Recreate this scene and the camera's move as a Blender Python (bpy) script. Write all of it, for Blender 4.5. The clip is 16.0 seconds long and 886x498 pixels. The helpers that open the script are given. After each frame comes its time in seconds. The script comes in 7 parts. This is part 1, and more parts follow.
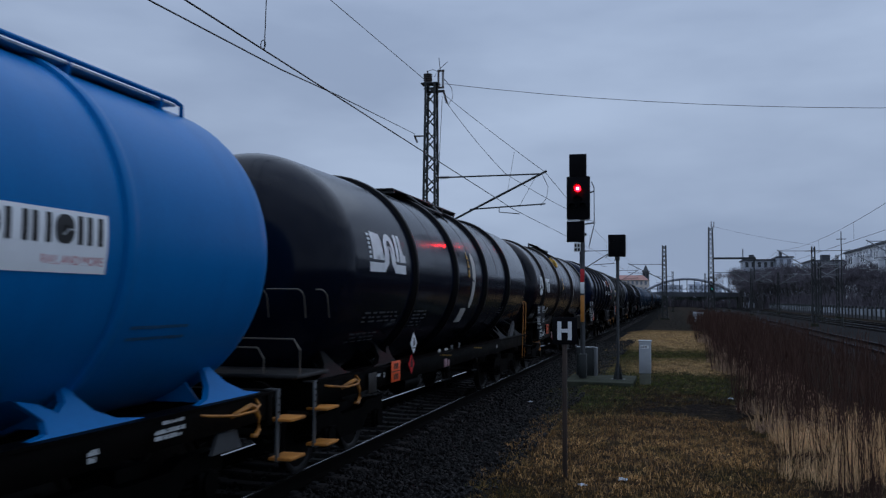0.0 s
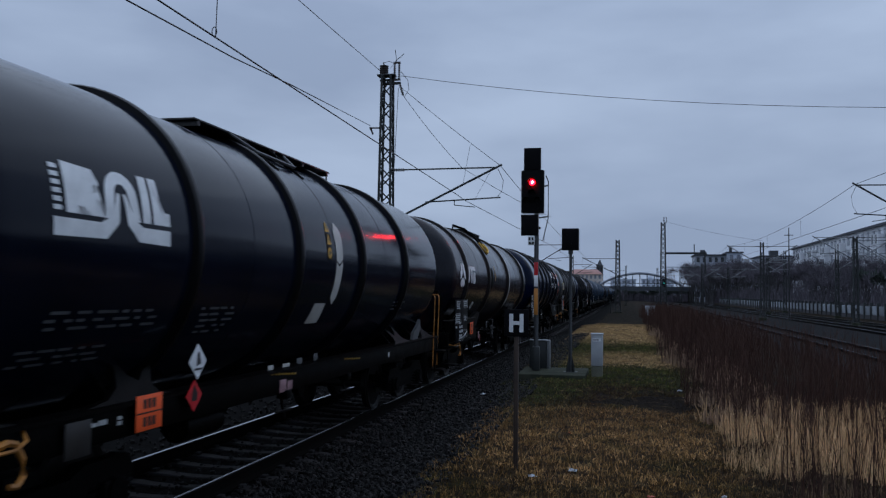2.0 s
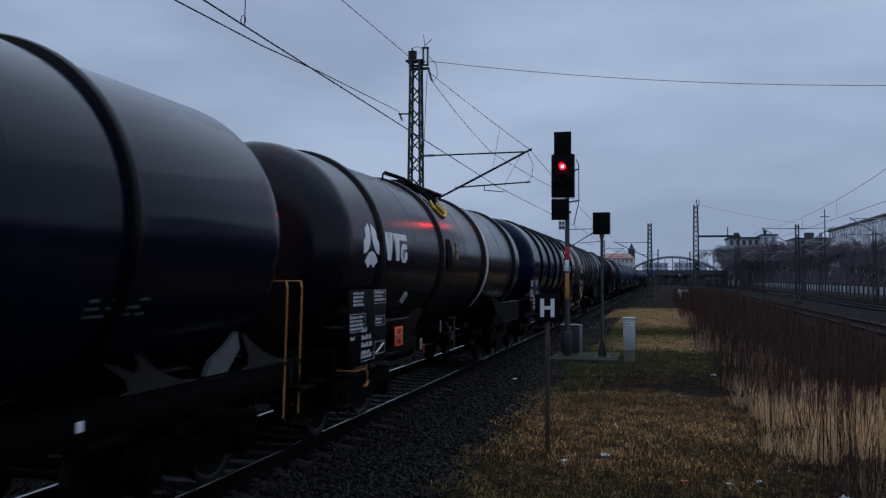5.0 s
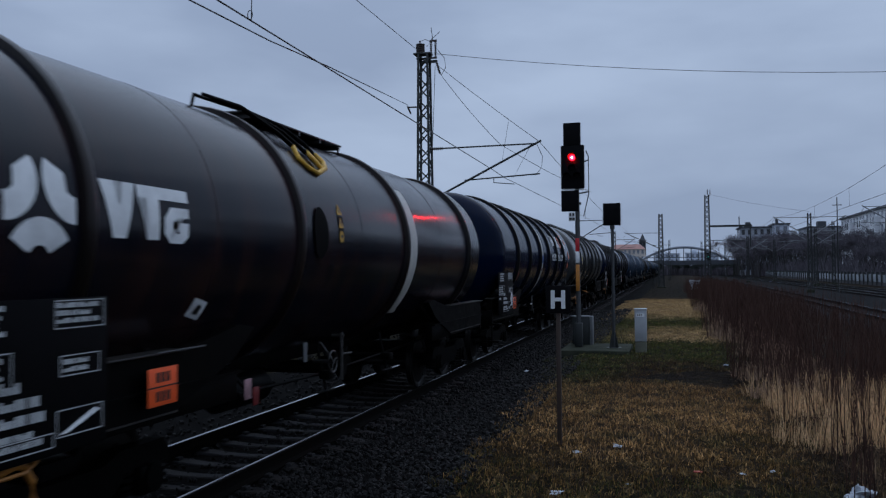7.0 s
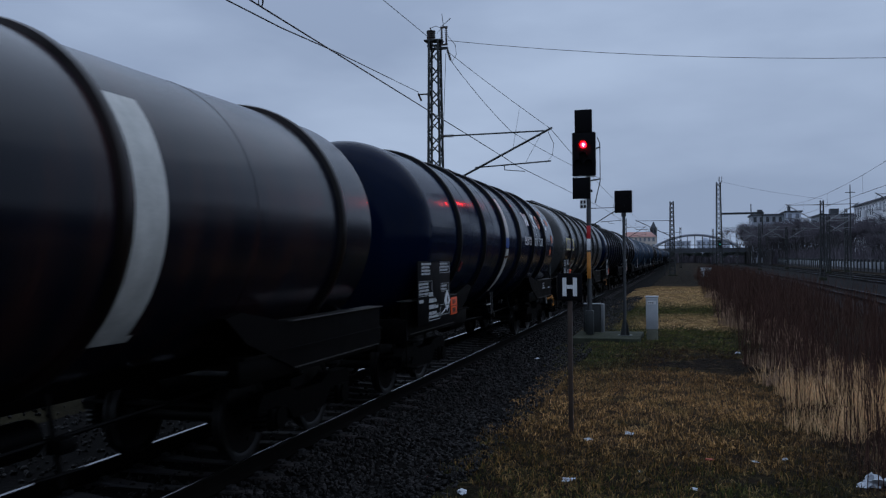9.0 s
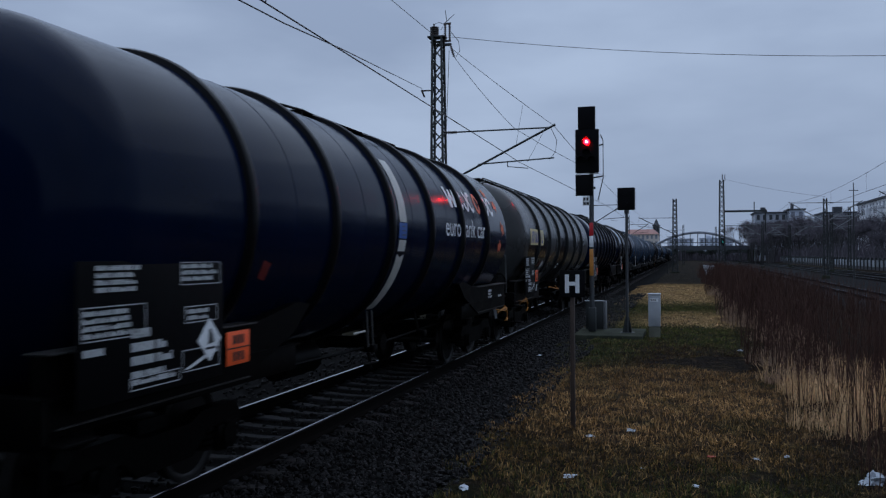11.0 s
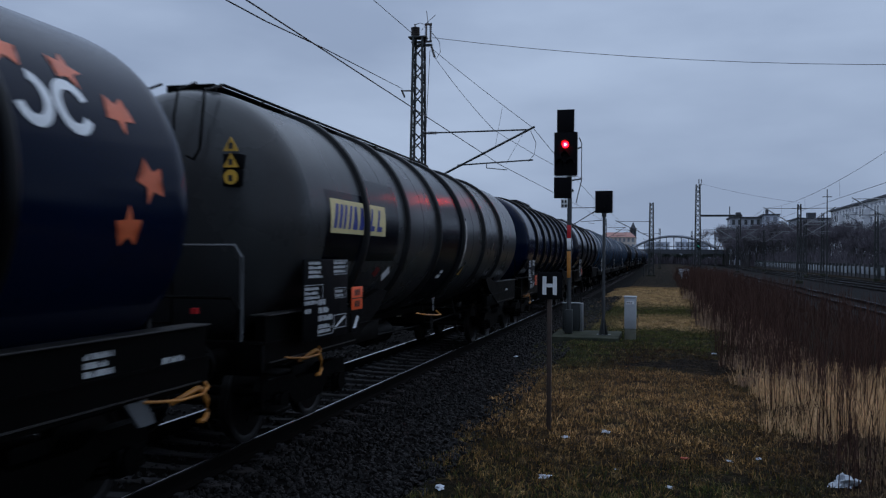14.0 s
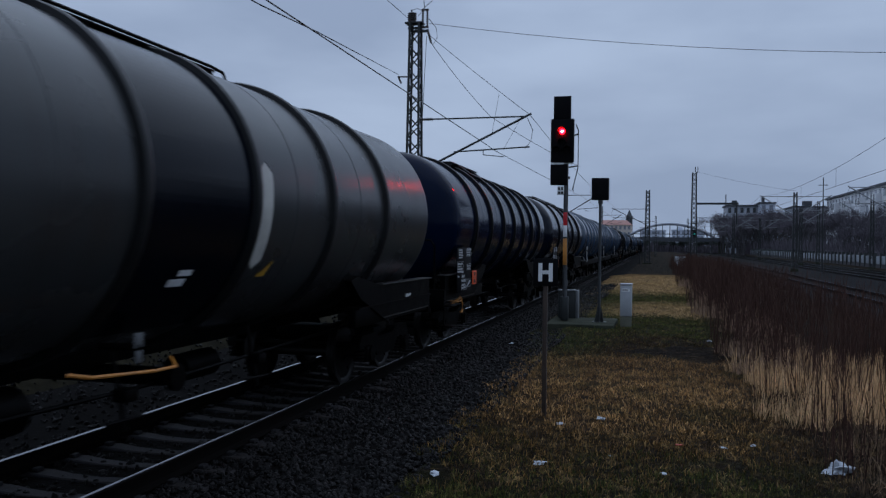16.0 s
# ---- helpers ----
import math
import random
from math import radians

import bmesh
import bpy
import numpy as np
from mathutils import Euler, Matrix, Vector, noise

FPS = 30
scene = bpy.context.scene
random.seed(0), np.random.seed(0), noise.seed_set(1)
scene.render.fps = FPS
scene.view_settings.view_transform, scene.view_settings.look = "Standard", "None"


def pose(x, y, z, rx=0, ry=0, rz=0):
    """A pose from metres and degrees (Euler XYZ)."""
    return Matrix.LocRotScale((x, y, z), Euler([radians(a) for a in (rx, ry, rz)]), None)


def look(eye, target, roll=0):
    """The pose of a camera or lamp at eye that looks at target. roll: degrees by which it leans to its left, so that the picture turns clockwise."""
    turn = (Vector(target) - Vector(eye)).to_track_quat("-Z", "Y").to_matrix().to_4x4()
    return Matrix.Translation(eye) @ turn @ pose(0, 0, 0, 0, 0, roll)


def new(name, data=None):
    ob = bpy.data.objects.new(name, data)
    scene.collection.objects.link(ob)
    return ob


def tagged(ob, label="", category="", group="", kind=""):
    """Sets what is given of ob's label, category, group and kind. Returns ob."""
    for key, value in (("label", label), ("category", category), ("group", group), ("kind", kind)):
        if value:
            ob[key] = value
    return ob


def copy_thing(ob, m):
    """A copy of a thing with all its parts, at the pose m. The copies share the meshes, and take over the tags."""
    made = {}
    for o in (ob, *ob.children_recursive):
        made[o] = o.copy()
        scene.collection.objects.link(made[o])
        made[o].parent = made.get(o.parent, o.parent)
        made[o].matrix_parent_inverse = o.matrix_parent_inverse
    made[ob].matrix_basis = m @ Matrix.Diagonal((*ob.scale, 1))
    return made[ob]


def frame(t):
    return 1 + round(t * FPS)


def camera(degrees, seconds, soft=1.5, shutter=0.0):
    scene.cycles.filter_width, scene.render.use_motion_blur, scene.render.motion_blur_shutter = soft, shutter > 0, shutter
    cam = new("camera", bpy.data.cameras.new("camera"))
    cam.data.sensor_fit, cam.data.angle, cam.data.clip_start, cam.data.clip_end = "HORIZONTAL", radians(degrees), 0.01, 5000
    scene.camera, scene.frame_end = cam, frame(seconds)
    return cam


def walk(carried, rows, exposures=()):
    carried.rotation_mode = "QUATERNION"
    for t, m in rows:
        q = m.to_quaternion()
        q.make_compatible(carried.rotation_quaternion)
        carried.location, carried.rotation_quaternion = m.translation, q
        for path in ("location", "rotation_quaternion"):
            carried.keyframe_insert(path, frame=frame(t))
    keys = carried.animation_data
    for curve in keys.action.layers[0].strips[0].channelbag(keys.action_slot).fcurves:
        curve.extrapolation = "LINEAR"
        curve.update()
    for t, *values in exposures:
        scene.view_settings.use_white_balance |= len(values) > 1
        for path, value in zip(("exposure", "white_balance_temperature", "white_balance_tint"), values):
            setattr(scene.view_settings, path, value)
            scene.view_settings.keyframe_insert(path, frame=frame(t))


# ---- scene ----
cam = camera(54.75, 16.0, soft=1.25, shutter=0.5)
PATH = [
    (0.0, pose(5.314, -0.036, 2.174, 93.36, 0, 15.14) @ pose(0, 0, 0, 0, 0, 0.35)),
    (0.5, pose(5.318, -0.021, 2.177, 93.20, 0, 14.44) @ pose(0, 0, 0, 0, 0, 0.75)),
    (1.0, pose(5.327, -0.023, 2.170, 93.12, 0, 13.70) @ pose(0, 0, 0, 0, 0, 0.78)),
    (1.5, pose(5.338, -0.018, 2.163, 93.02, 0, 12.87) @ pose(0, 0, 0, 0, 0, 0.87)),
    (2.0, pose(5.350, -0.003, 2.159, 92.93, 0, 12.20) @ pose(0, 0, 0, 0, 0, 0.61)),
    (2.5, pose(5.347, -0.018, 2.170, 92.81, 0, 12.17) @ pose(0, 0, 0, 0, 0, 0.48)),
    (3.0, pose(5.352, -0.012, 2.166, 92.47, 0, 12.65) @ pose(0, 0, 0, 0, 0, 0.32)),
    (3.5, pose(5.359, 0.012, 2.162, 92.20, 0, 13.21) @ pose(0, 0, 0, 0, 0, 0.17)),
    (4.0, pose(5.357, 0.010, 2.162, 92.10, 0, 13.67) @ pose(0, 0, 0, 0, 0, 0.19)),
    (6.5, pose(5.353, -0.006, 2.153, 91.61, 0, 14.78) @ pose(0, 0, 0, 0, 0, -0.29)),
    (7.0, pose(5.359, 0.022, 2.155, 91.49, 0, 14.94) @ pose(0, 0, 0, 0, 0, -0.52)),
    (7.5, pose(5.356, 0.033, 2.153, 91.39, 0, 15.05) @ pose(0, 0, 0, 0, 0, -0.57)),
    (8.0, pose(5.350, 0.044, 2.151, 91.18, 0, 15.28) @ pose(0, 0, 0, 0, 0, -0.60)),
    (8.5, pose(5.341, 0.035, 2.152, 90.86, 0, 15.53) @ pose(0, 0, 0, 0, 0, -0.57)),
    (11.0, pose(5.342, 0.025, 2.148, 90.44, 0, 15.81) @ pose(0, 0, 0, 0, 0, -0.27)),
    (11.5, pose(5.339, 0.010, 2.152, 90.41, 0, 15.60) @ pose(0, 0, 0, 0, 0, 0.14)),
    (12.0, pose(5.336, -0.026, 2.155, 90.39, 0, 15.19) @ pose(0, 0, 0, 0, 0, 0.27)),
    (12.5, pose(5.334, -0.020, 2.152, 90.46, 0, 14.72) @ pose(0, 0, 0, 0, 0, 0.28)),
    (13.0, pose(5.336, -0.011, 2.149, 90.45, 0, 14.60) @ pose(0, 0, 0, 0, 0, 0.45)),
    (13.5, pose(5.334, 0.002, 2.148, 90.42, 0, 14.46) @ pose(0, 0, 0, 0, 0, 0.53)),
    (14.0, pose(5.338, -0.007, 2.149, 90.47, 0, 14.32) @ pose(0, 0, 0, 0, 0, 0.48)),
    (14.5, pose(5.336, 0.001, 2.151, 90.43, 0, 14.24) @ pose(0, 0, 0, 0, 0, 0.49)),
    (15.0, pose(5.335, -0.006, 2.151, 90.39, 0, 14.07) @ pose(0, 0, 0, 0, 0, 0.50)),
    (15.5, pose(5.337, -0.005, 2.148, 90.26, 0, 14.01) @ pose(0, 0, 0, 0, 0, 0.51)),
    (16.0, pose(5.336, 0.025, 2.139, 89.61, 0, 14.06) @ pose(0, 0, 0, 0, 0, 0.67)),
]
walk(cam, PATH)

# ---- light: overcast dusk ----
world = bpy.data.worlds.new("dusk_sky")
scene.world = world
world.use_nodes = True
wn, wl = world.node_tree.nodes, world.node_tree.links
wn.clear()
w_out = wn.new("ShaderNodeOutputWorld")
w_bg = wn.new("ShaderNodeBackground")
w_bg.inputs["Strength"].default_value = 1.0
w_sky = wn.new("ShaderNodeTexSky")
w_sky.sky_type, w_sky.sun_disc = "NISHITA", False
w_sky.sun_elevation, w_sky.sun_rotation = radians(72), radians(14)
w_dim = wn.new("ShaderNodeMix")
w_dim.data_type, w_dim.blend_type = "RGBA", "MULTIPLY"
w_dim.inputs[0].default_value = 1.0
w_dim.inputs[7].default_value = (0.05, 0.05, 0.05, 1)
w_co = wn.new("ShaderNodeTexCoord")
w_map = wn.new("ShaderNodeMapping")
w_map.inputs["Scale"].default_value = (1.0, 1.0, 3.2)
w_cloud = wn.new("ShaderNodeTexNoise")
w_cloud.inputs["Scale"].default_value = 2.1
w_cloud.inputs["Detail"].default_value = 5.0
w_cloud.inputs["Roughness"].default_value = 0.48
w_ramp = wn.new("ShaderNodeValToRGB")
w_ramp.color_ramp.elements[0].position, w_ramp.color_ramp.elements[1].position = 0.38, 0.64
w_ramp.color_ramp.elements[0].color = (0.279, 0.358, 0.515, 1)
w_ramp.color_ramp.elements[1].color = (0.402, 0.502, 0.684, 1)
w_mix = wn.new("ShaderNodeMix")
w_mix.data_type = "RGBA"
w_mix.inputs[0].default_value = 0.97
wl.new(w_sky.outputs[0], w_dim.inputs[6])
wl.new(w_co.outputs["Generated"], w_map.inputs[0])
wl.new(w_map.outputs[0], w_cloud.inputs["Vector"])
wl.new(w_cloud.outputs[0], w_ramp.inputs[0])
wl.new(w_dim.outputs[2], w_mix.inputs[6])
wl.new(w_ramp.outputs[0], w_mix.inputs[7])
# an overcast sky is brightest overhead
w_sep = wn.new("ShaderNodeSeparateXYZ")
w_up = wn.new("ShaderNodeMath")
w_up.operation, w_up.use_clamp = "MAXIMUM", True
w_up.inputs[1].default_value = 0.0
w_pow = wn.new("ShaderNodeMath")
w_pow.operation = "POWER"
w_pow.inputs[1].default_value = 2.4
w_gain = wn.new("ShaderNodeMath")
w_gain.operation = "MULTIPLY_ADD"
w_gain.inputs[1].default_value, w_gain.inputs[2].default_value = 1.5, 0.97
w_zen = wn.new("ShaderNodeVectorMath")
w_zen.operation = "SCALE"
wl.new(w_co.outputs["Generated"], w_sep.inputs[0])
wl.new(w_sep.outputs["Z"], w_up.inputs[0])
wl.new(w_up.outputs[0], w_pow.inputs[0])
wl.new(w_pow.outputs[0], w_gain.inputs[0])
wl.new(w_mix.outputs[2], w_zen.inputs[0])
wl.new(w_gain.outputs[0], w_zen.inputs["Scale"])
wl.new(w_zen.outputs[0], w_bg.inputs["Color"])
wl.new(w_bg.outputs[0], w_out.inputs[0])

sun = new("sun", bpy.data.lights.new("sun", "SUN"))
sun.data.energy, sun.data.angle, sun.data.color = 0.50, radians(100), (0.74, 0.85, 1.0)
sun.matrix_world = look((10, 40, 130), (0, 0, 0))
scene.view_settings.exposure = 0.0


# ---- materials ----
def mat(name, color, rough=0.6, metal=0.0, var=0.35, scale=4.0, fine=60.0, bump=0.15, tint=None, spec=0.5, coat=0.0, island=0.0, stretch=None, dirt=0.0, dirt_color=(0.03, 0.022, 0.016), spread=0.0):
    """Painted or natural surface: broad stains, fine grain, uneven gloss and relief."""
    m = bpy.data.materials.new(name)
    m.use_nodes = True
    n, l = m.node_tree.nodes, m.node_tree.links
    b = n["Principled BSDF"]
    b.inputs["Metallic"].default_value = metal
    b.inputs["Specular IOR Level"].default_value = spec
    b.inputs["Coat Weight"].default_value = coat
    co = n.new("ShaderNodeTexCoord")
    src = co.outputs["Object"]
    if stretch:
        mp = n.new("ShaderNodeMapping")
        mp.inputs["Scale"].default_value = stretch
        l.new(src, mp.inputs[0])
        src = mp.outputs[0]
    big = n.new("ShaderNodeTexNoise")
    big.inputs["Scale"].default_value, big.inputs["Detail"].default_value = scale, 6
    small = n.new("ShaderNodeTexNoise")
    small.inputs["Scale"].default_value, small.inputs["Detail"].default_value = fine, 3
    l.new(src, big.inputs["Vector"])
    l.new(src, small.inputs["Vector"])
    ramp = n.new("ShaderNodeValToRGB")
    t = tint or tuple(c * (1 - var) for c in color)
    ramp.color_ramp.elements[0].position, ramp.color_ramp.elements[1].position = 0.33, 0.68
    ramp.color_ramp.elements[0].color, ramp.color_ramp.elements[1].color = (*t, 1), (*color, 1)
    l.new(big.outputs[0], ramp.inputs[0])
    grain = n.new("ShaderNodeMix")
    grain.data_type, grain.blend_type = "RGBA", "OVERLAY"
    grain.inputs[0].default_value = var
    l.new(ramp.outputs[0], grain.inputs[6])
    l.new(small.outputs[1], grain.inputs[7])
    bw = n.new("ShaderNodeRGBToBW")
    l.new(small.outputs[1], bw.inputs[0])
    l.new(bw.outputs[0], grain.inputs[7])
    col = grain.outputs[2]
    if island or spread:
        geo = n.new("ShaderNodeNewGeometry") if island else n.new("ShaderNodeObjectInfo")
        hv = n.new("ShaderNodeHueSaturation")
        mr = n.new("ShaderNodeMapRange")
        k = island or spread
        mr.inputs["To Min"].default_value, mr.inputs["To Max"].default_value = 1 - k, 1 + k
        l.new(geo.outputs["Random Per Island" if island else "Random"], mr.inputs[0])
        l.new(mr.outputs[0], hv.inputs["Value"])
        l.new(col, hv.inputs["Color"])
        col = hv.outputs[0]
    if dirt:
        dn = n.new("ShaderNodeTexNoise")
        dn.inputs["Scale"].default_value, dn.inputs["Detail"].default_value = 1.3, 8
        dm = n.new("ShaderNodeMapping")
        dm.inputs["Scale"].default_value = (1.0, 2.2, 0.45)
        l.new(co.outputs["Object"], dm.inputs[0])
        l.new(dm.outputs[0], dn.inputs["Vector"])
        dr = n.new("ShaderNodeMapRange")
        dr.inputs["From Min"].default_value, dr.inputs["From Max"].default_value = 0.45, 0.75
        dr.inputs["To Max"].default_value = dirt
        l.new(dn.outputs[0], dr.inputs[0])
        dx = n.new("ShaderNodeMix")
        dx.data_type = "RGBA"
        dx.inputs[7].default_value = (*dirt_color, 1)
        l.new(dr.outputs[0], dx.inputs[0])
        l.new(col, dx.inputs[6])
        col = dx.outputs[2]
    l.new(col, b.inputs["Base Color"])
    rr = n.new("ShaderNodeMapRange")
    rr.inputs["To Min"].default_value, rr.inputs["To Max"].default_value = max(0.02, rough - 0.12), min(1, rough + 0.12)
    l.new(big.outputs[0], rr.inputs[0])
    l.new(rr.outputs[0], b.inputs["Roughness"])
    if bump:
        bp = n.new("ShaderNodeBump")
        bp.inputs["Strength"].default_value, bp.inputs["Distance"].default_value = bump, 0.02
        l.new(small.outputs[0], bp.inputs["Height"])
        l.new(bp.outputs[0], b.inputs["Normal"])
    return m


def glow(name, color, strength):
    m = bpy.data.materials.new(name)
    m.use_nodes = True
    b = m.node_tree.nodes["Principled BSDF"]
    b.inputs["Base Color"].default_value = (*color, 1)
    b.inputs["Emission Color"].default_value = (*color, 1)
    b.inputs["Emission Strength"].default_value = strength
    return m


PAINT_BLUE = mat("blue_tank_paint", (0.0008, 0.142, 0.40), 0.34, spec=0.08, var=0.10, scale=0.8, fine=30, bump=0.02, dirt=0.15, dirt_color=(0.004, 0.03, 0.09))
PAINT_BLACK = mat("black_tank_paint", (0.0026, 0.0046, 0.0120), 0.15, spec=0.16, var=0.3, scale=0.8, fine=30, bump=0.02, dirt=0.3, dirt_color=(0.010, 0.013, 0.020))
PAINT_BROWN = mat("weathered_black_tank_paint", (0.0048, 0.0055, 0.0105), 0.20, spec=0.22, var=0.35, scale=0.7, fine=24, bump=0.03, dirt=0.9, dirt_color=(0.029, 0.012, 0.0105))
PAINT_NAVY = mat("navy_tank_paint", (0.0010, 0.0052, 0.0200), 0.16, spec=0.07, var=0.25, scale=0.8, fine=30, bump=0.02, dirt=0.2, dirt_color=(0.006, 0.007, 0.012))
PAINT_GREY = mat("grey_tank_paint", (0.036, 0.038, 0.039), 0.28, spec=0.24, var=0.25, scale=0.8, fine=30, bump=0.02, dirt=0.5, dirt_color=(0.026, 0.020, 0.018))
PAINT_DARK = mat("dark_panel_paint", (0.0015, 0.0028, 0.006), 0.2, spec=0.10, var=0.3, scale=0.9, fine=30, bump=0.02)
PANEL_WHITE = mat("clean_white_panel", (0.82, 0.83, 0.84), 0.4, var=0.06, scale=4, fine=40, bump=0.01)
PLANK_PALE = mat("pale_walkway_board", (0.55, 0.58, 0.62), 0.5, var=0.2, scale=4, fine=40, bump=0.05)
PAINT_RING = mat("dark_ring_paint", (0.0022, 0.0022, 0.0028), 0.35, spec=0.12, var=0.3, scale=3, fine=40, bump=0.03)
RING_BROWN = mat("rusty_dark_ring_paint", (0.0055, 0.0036, 0.0032), 0.32, spec=0.22, var=0.4, scale=2, fine=40, bump=0.03, dirt=0.7, dirt_color=(0.02, 0.010, 0.008))
PAINT_RING_GREY = mat("grey_ring_paint", (0.009, 0.0095, 0.010), 0.42, spec=0.2, var=0.3, scale=3, fine=40, bump=0.03)
# dirty steel cut to near black, with undercarriage shade put into the base colour
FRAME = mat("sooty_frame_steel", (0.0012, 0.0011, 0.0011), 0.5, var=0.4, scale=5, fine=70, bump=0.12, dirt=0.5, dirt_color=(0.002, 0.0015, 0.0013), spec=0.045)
PINK_PLATE = mat("pinkish_data_plate_paint", (0.36, 0.20, 0.22), 0.5, var=0.5, scale=14, fine=60, bump=0.02, dirt=0.4)
RAIL_TAN = mat("tan_worn_rail_paint", (0.085, 0.068, 0.050), 0.5, var=0.4, scale=6, fine=50, bump=0.05, dirt=0.3)
RAIL_GREY = mat("grubby_grey_rail_paint", (0.017, 0.016, 0.0155), 0.45, var=0.4, scale=6, fine=50, bump=0.05, dirt=0.4)
FRAME_GREY = mat("worn_grey_paint", (0.085, 0.09, 0.095), 0.55, var=0.4, scale=5, fine=60, bump=0.15, dirt=0.4)
WHEEL = mat("wheel_steel", (0.010, 0.009, 0.0085), 0.45, spec=0.2, metal=0.3, var=0.4, scale=6, fine=50, bump=0.1)
TREAD = mat("bright_worn_steel", (0.15, 0.15, 0.16), 0.16, metal=1.0, var=0.2, scale=8, fine=90, bump=0.03)
WHITE = mat("white_marking_paint", (0.74, 0.75, 0.75), 0.5, var=0.2, scale=6, fine=60, bump=0.02, dirt=0.25, dirt_color=(0.25, 0.25, 0.25))
FADED = mat("faded_white_lettering", (0.46, 0.47, 0.47), 0.6, var=0.3, scale=8, fine=60, bump=0.02)
OFFWHITE = mat("dirty_white_band_paint", (0.50, 0.49, 0.45), 0.5, var=0.25, scale=5, fine=60, bump=0.02, dirt=0.4, dirt_color=(0.2, 0.18, 0.15))
ORANGE = mat("orange_hazard_plate", (0.86, 0.105, 0.022), 0.45, var=0.15, scale=6, fine=60, bump=0.02)
STAR = mat("orange_red_star_paint", (0.60, 0.115, 0.035), 0.45, var=0.15, scale=6, fine=60, bump=0.02)
RED_DULL = mat("dull_red_patch_paint", (0.14, 0.008, 0.008), 0.5, var=0.3, scale=6, fine=60, bump=0.02)
RED = mat("red_sign_paint", (0.50, 0.012, 0.018), 0.45, var=0.15, scale=6, fine=60, bump=0.02)
HOOK_YELLOW = mat("dirty_yellow_hook_paint", (0.42, 0.16, 0.016), 0.6, var=0.4, scale=8, fine=60, bump=0.05, dirt=0.6)
YELLOW = mat("yellow_paint", (0.60, 0.33, 0.03), 0.5, var=0.25, scale=8, fine=60, bump=0.05, dirt=0.4)
STEP_ORANGE = mat("orange_step_paint", (0.52, 0.20, 0.03), 0.5, var=0.25, scale=8, fine=60, bump=0.05, dirt=0.35)
SIGN_BLUE = mat("blue_sign_paint", (0.02, 0.09, 0.33), 0.45, var=0.15, scale=6, fine=60, bump=0.02)
LOGO_BLUE = mat("royal_blue_logo_paint", (0.02, 0.035, 0.22), 0.45, var=0.15, scale=6, fine=60, bump=0.02)
LOGO_YELLOW = mat("pale_yellow_logo_paint", (0.66, 0.55, 0.26), 0.5, var=0.15, scale=6, fine=60, bump=0.02)
BOARD = mat("dark_data_board", (0.0022, 0.0022, 0.0028), 0.6, spec=0.05, var=0.3, scale=6, fine=60, bump=0.05)
RAIL_SIDE = mat("rusty_rail_steel", (0.004, 0.003, 0.0026), 0.85, spec=0.04, var=0.4, scale=6, fine=60, bump=0.2)
CONCRETE = mat("weathered_concrete", (0.034, 0.038, 0.026), 0.9, spec=0.06, var=0.4, scale=3, fine=50, bump=0.3, dirt=0.5, dirt_color=(0.08, 0.08, 0.06))
SLEEPER = mat("dark_concrete_sleeper", (0.024, 0.0235, 0.026), 0.75, spec=0.12, var=0.4, scale=4, fine=50, bump=0.3, dirt=0.5, spread=0.3)
BALLAST = mat("dark_ballast_stone", (0.0035, 0.003, 0.0028), 0.95, spec=0.03, var=0.5, scale=3, fine=22, bump=0.9)
FAR_SOIL = mat("olive_brown_cinder_soil", (0.022, 0.019, 0.011), 0.95, spec=0.03, var=0.6, scale=2.5, fine=18, bump=0.9)
BALLAST_PALE = mat("grey_ballast", (0.0095, 0.0088, 0.0092), 0.95, spec=0.05, var=0.5, scale=2, fine=14, bump=0.9)
STONE = mat("ballast_stone", (0.0074, 0.0063, 0.0060), 0.6, var=0.5, scale=9, fine=40, bump=0.2, island=0.9, spec=0.11)
MAST = mat("green_grey_mast_steel", (0.014, 0.018, 0.018), 0.6, var=0.3, scale=4, fine=40, bump=0.1)
GALV = mat("galvanised_steel", (0.070, 0.074, 0.078), 0.5, metal=0.5, var=0.3, scale=4, fine=50, bump=0.1)
WIRE = mat("dark_copper_wire", (0.03, 0.028, 0.03), 0.5, metal=0.3, var=0.2, bump=0)
INSULATOR = mat("brown_insulator", (0.03, 0.018, 0.014), 0.3, var=0.2, bump=0)
INSUL_PALE = mat("pale_insulator_tube", (0.20, 0.21, 0.22), 0.4, var=0.2, bump=0)
SIGNAL_BLACK = mat("matt_black_signal_screen", (0.004, 0.004, 0.005), 0.9, var=0.2, scale=5, fine=50, bump=0.05, spec=0.1)
SIGNAL_EDGE = mat("grey_screen_edge", (0.16, 0.16, 0.16), 0.6, var=0.2, bump=0.05)
CABINET = mat("light_grey_cabinet_plastic", (0.38, 0.40, 0.42), 0.55, var=0.2, scale=3, fine=40, bump=0.05, dirt=0.4, dirt_color=(0.15, 0.15, 0.13))
CABINET_DIM = mat("grubby_grey_cabinet_sheet", (0.15, 0.16, 0.17), 0.55, var=0.3, scale=3, fine=40, bump=0.05, dirt=0.4, dirt_color=(0.06, 0.06, 0.05))
CABINET_BASE = mat("olive_cabinet_base", (0.10, 0.10, 0.07), 0.7, var=0.3, scale=4, fine=40, bump=0.1)
RUST_POST = mat("rusty_brown_post", (0.045, 0.026, 0.017), 0.7, var=0.45, scale=6, fine=60, bump=0.15)
LITTER = mat("crumpled_white_litter", (0.46, 0.49, 0.53), 0.6, var=0.35, scale=14, fine=50, bump=0.5)
LITTER_RED = mat("red_litter", (0.45, 0.07, 0.04), 0.6, var=0.2, scale=9, fine=60, bump=0.1)
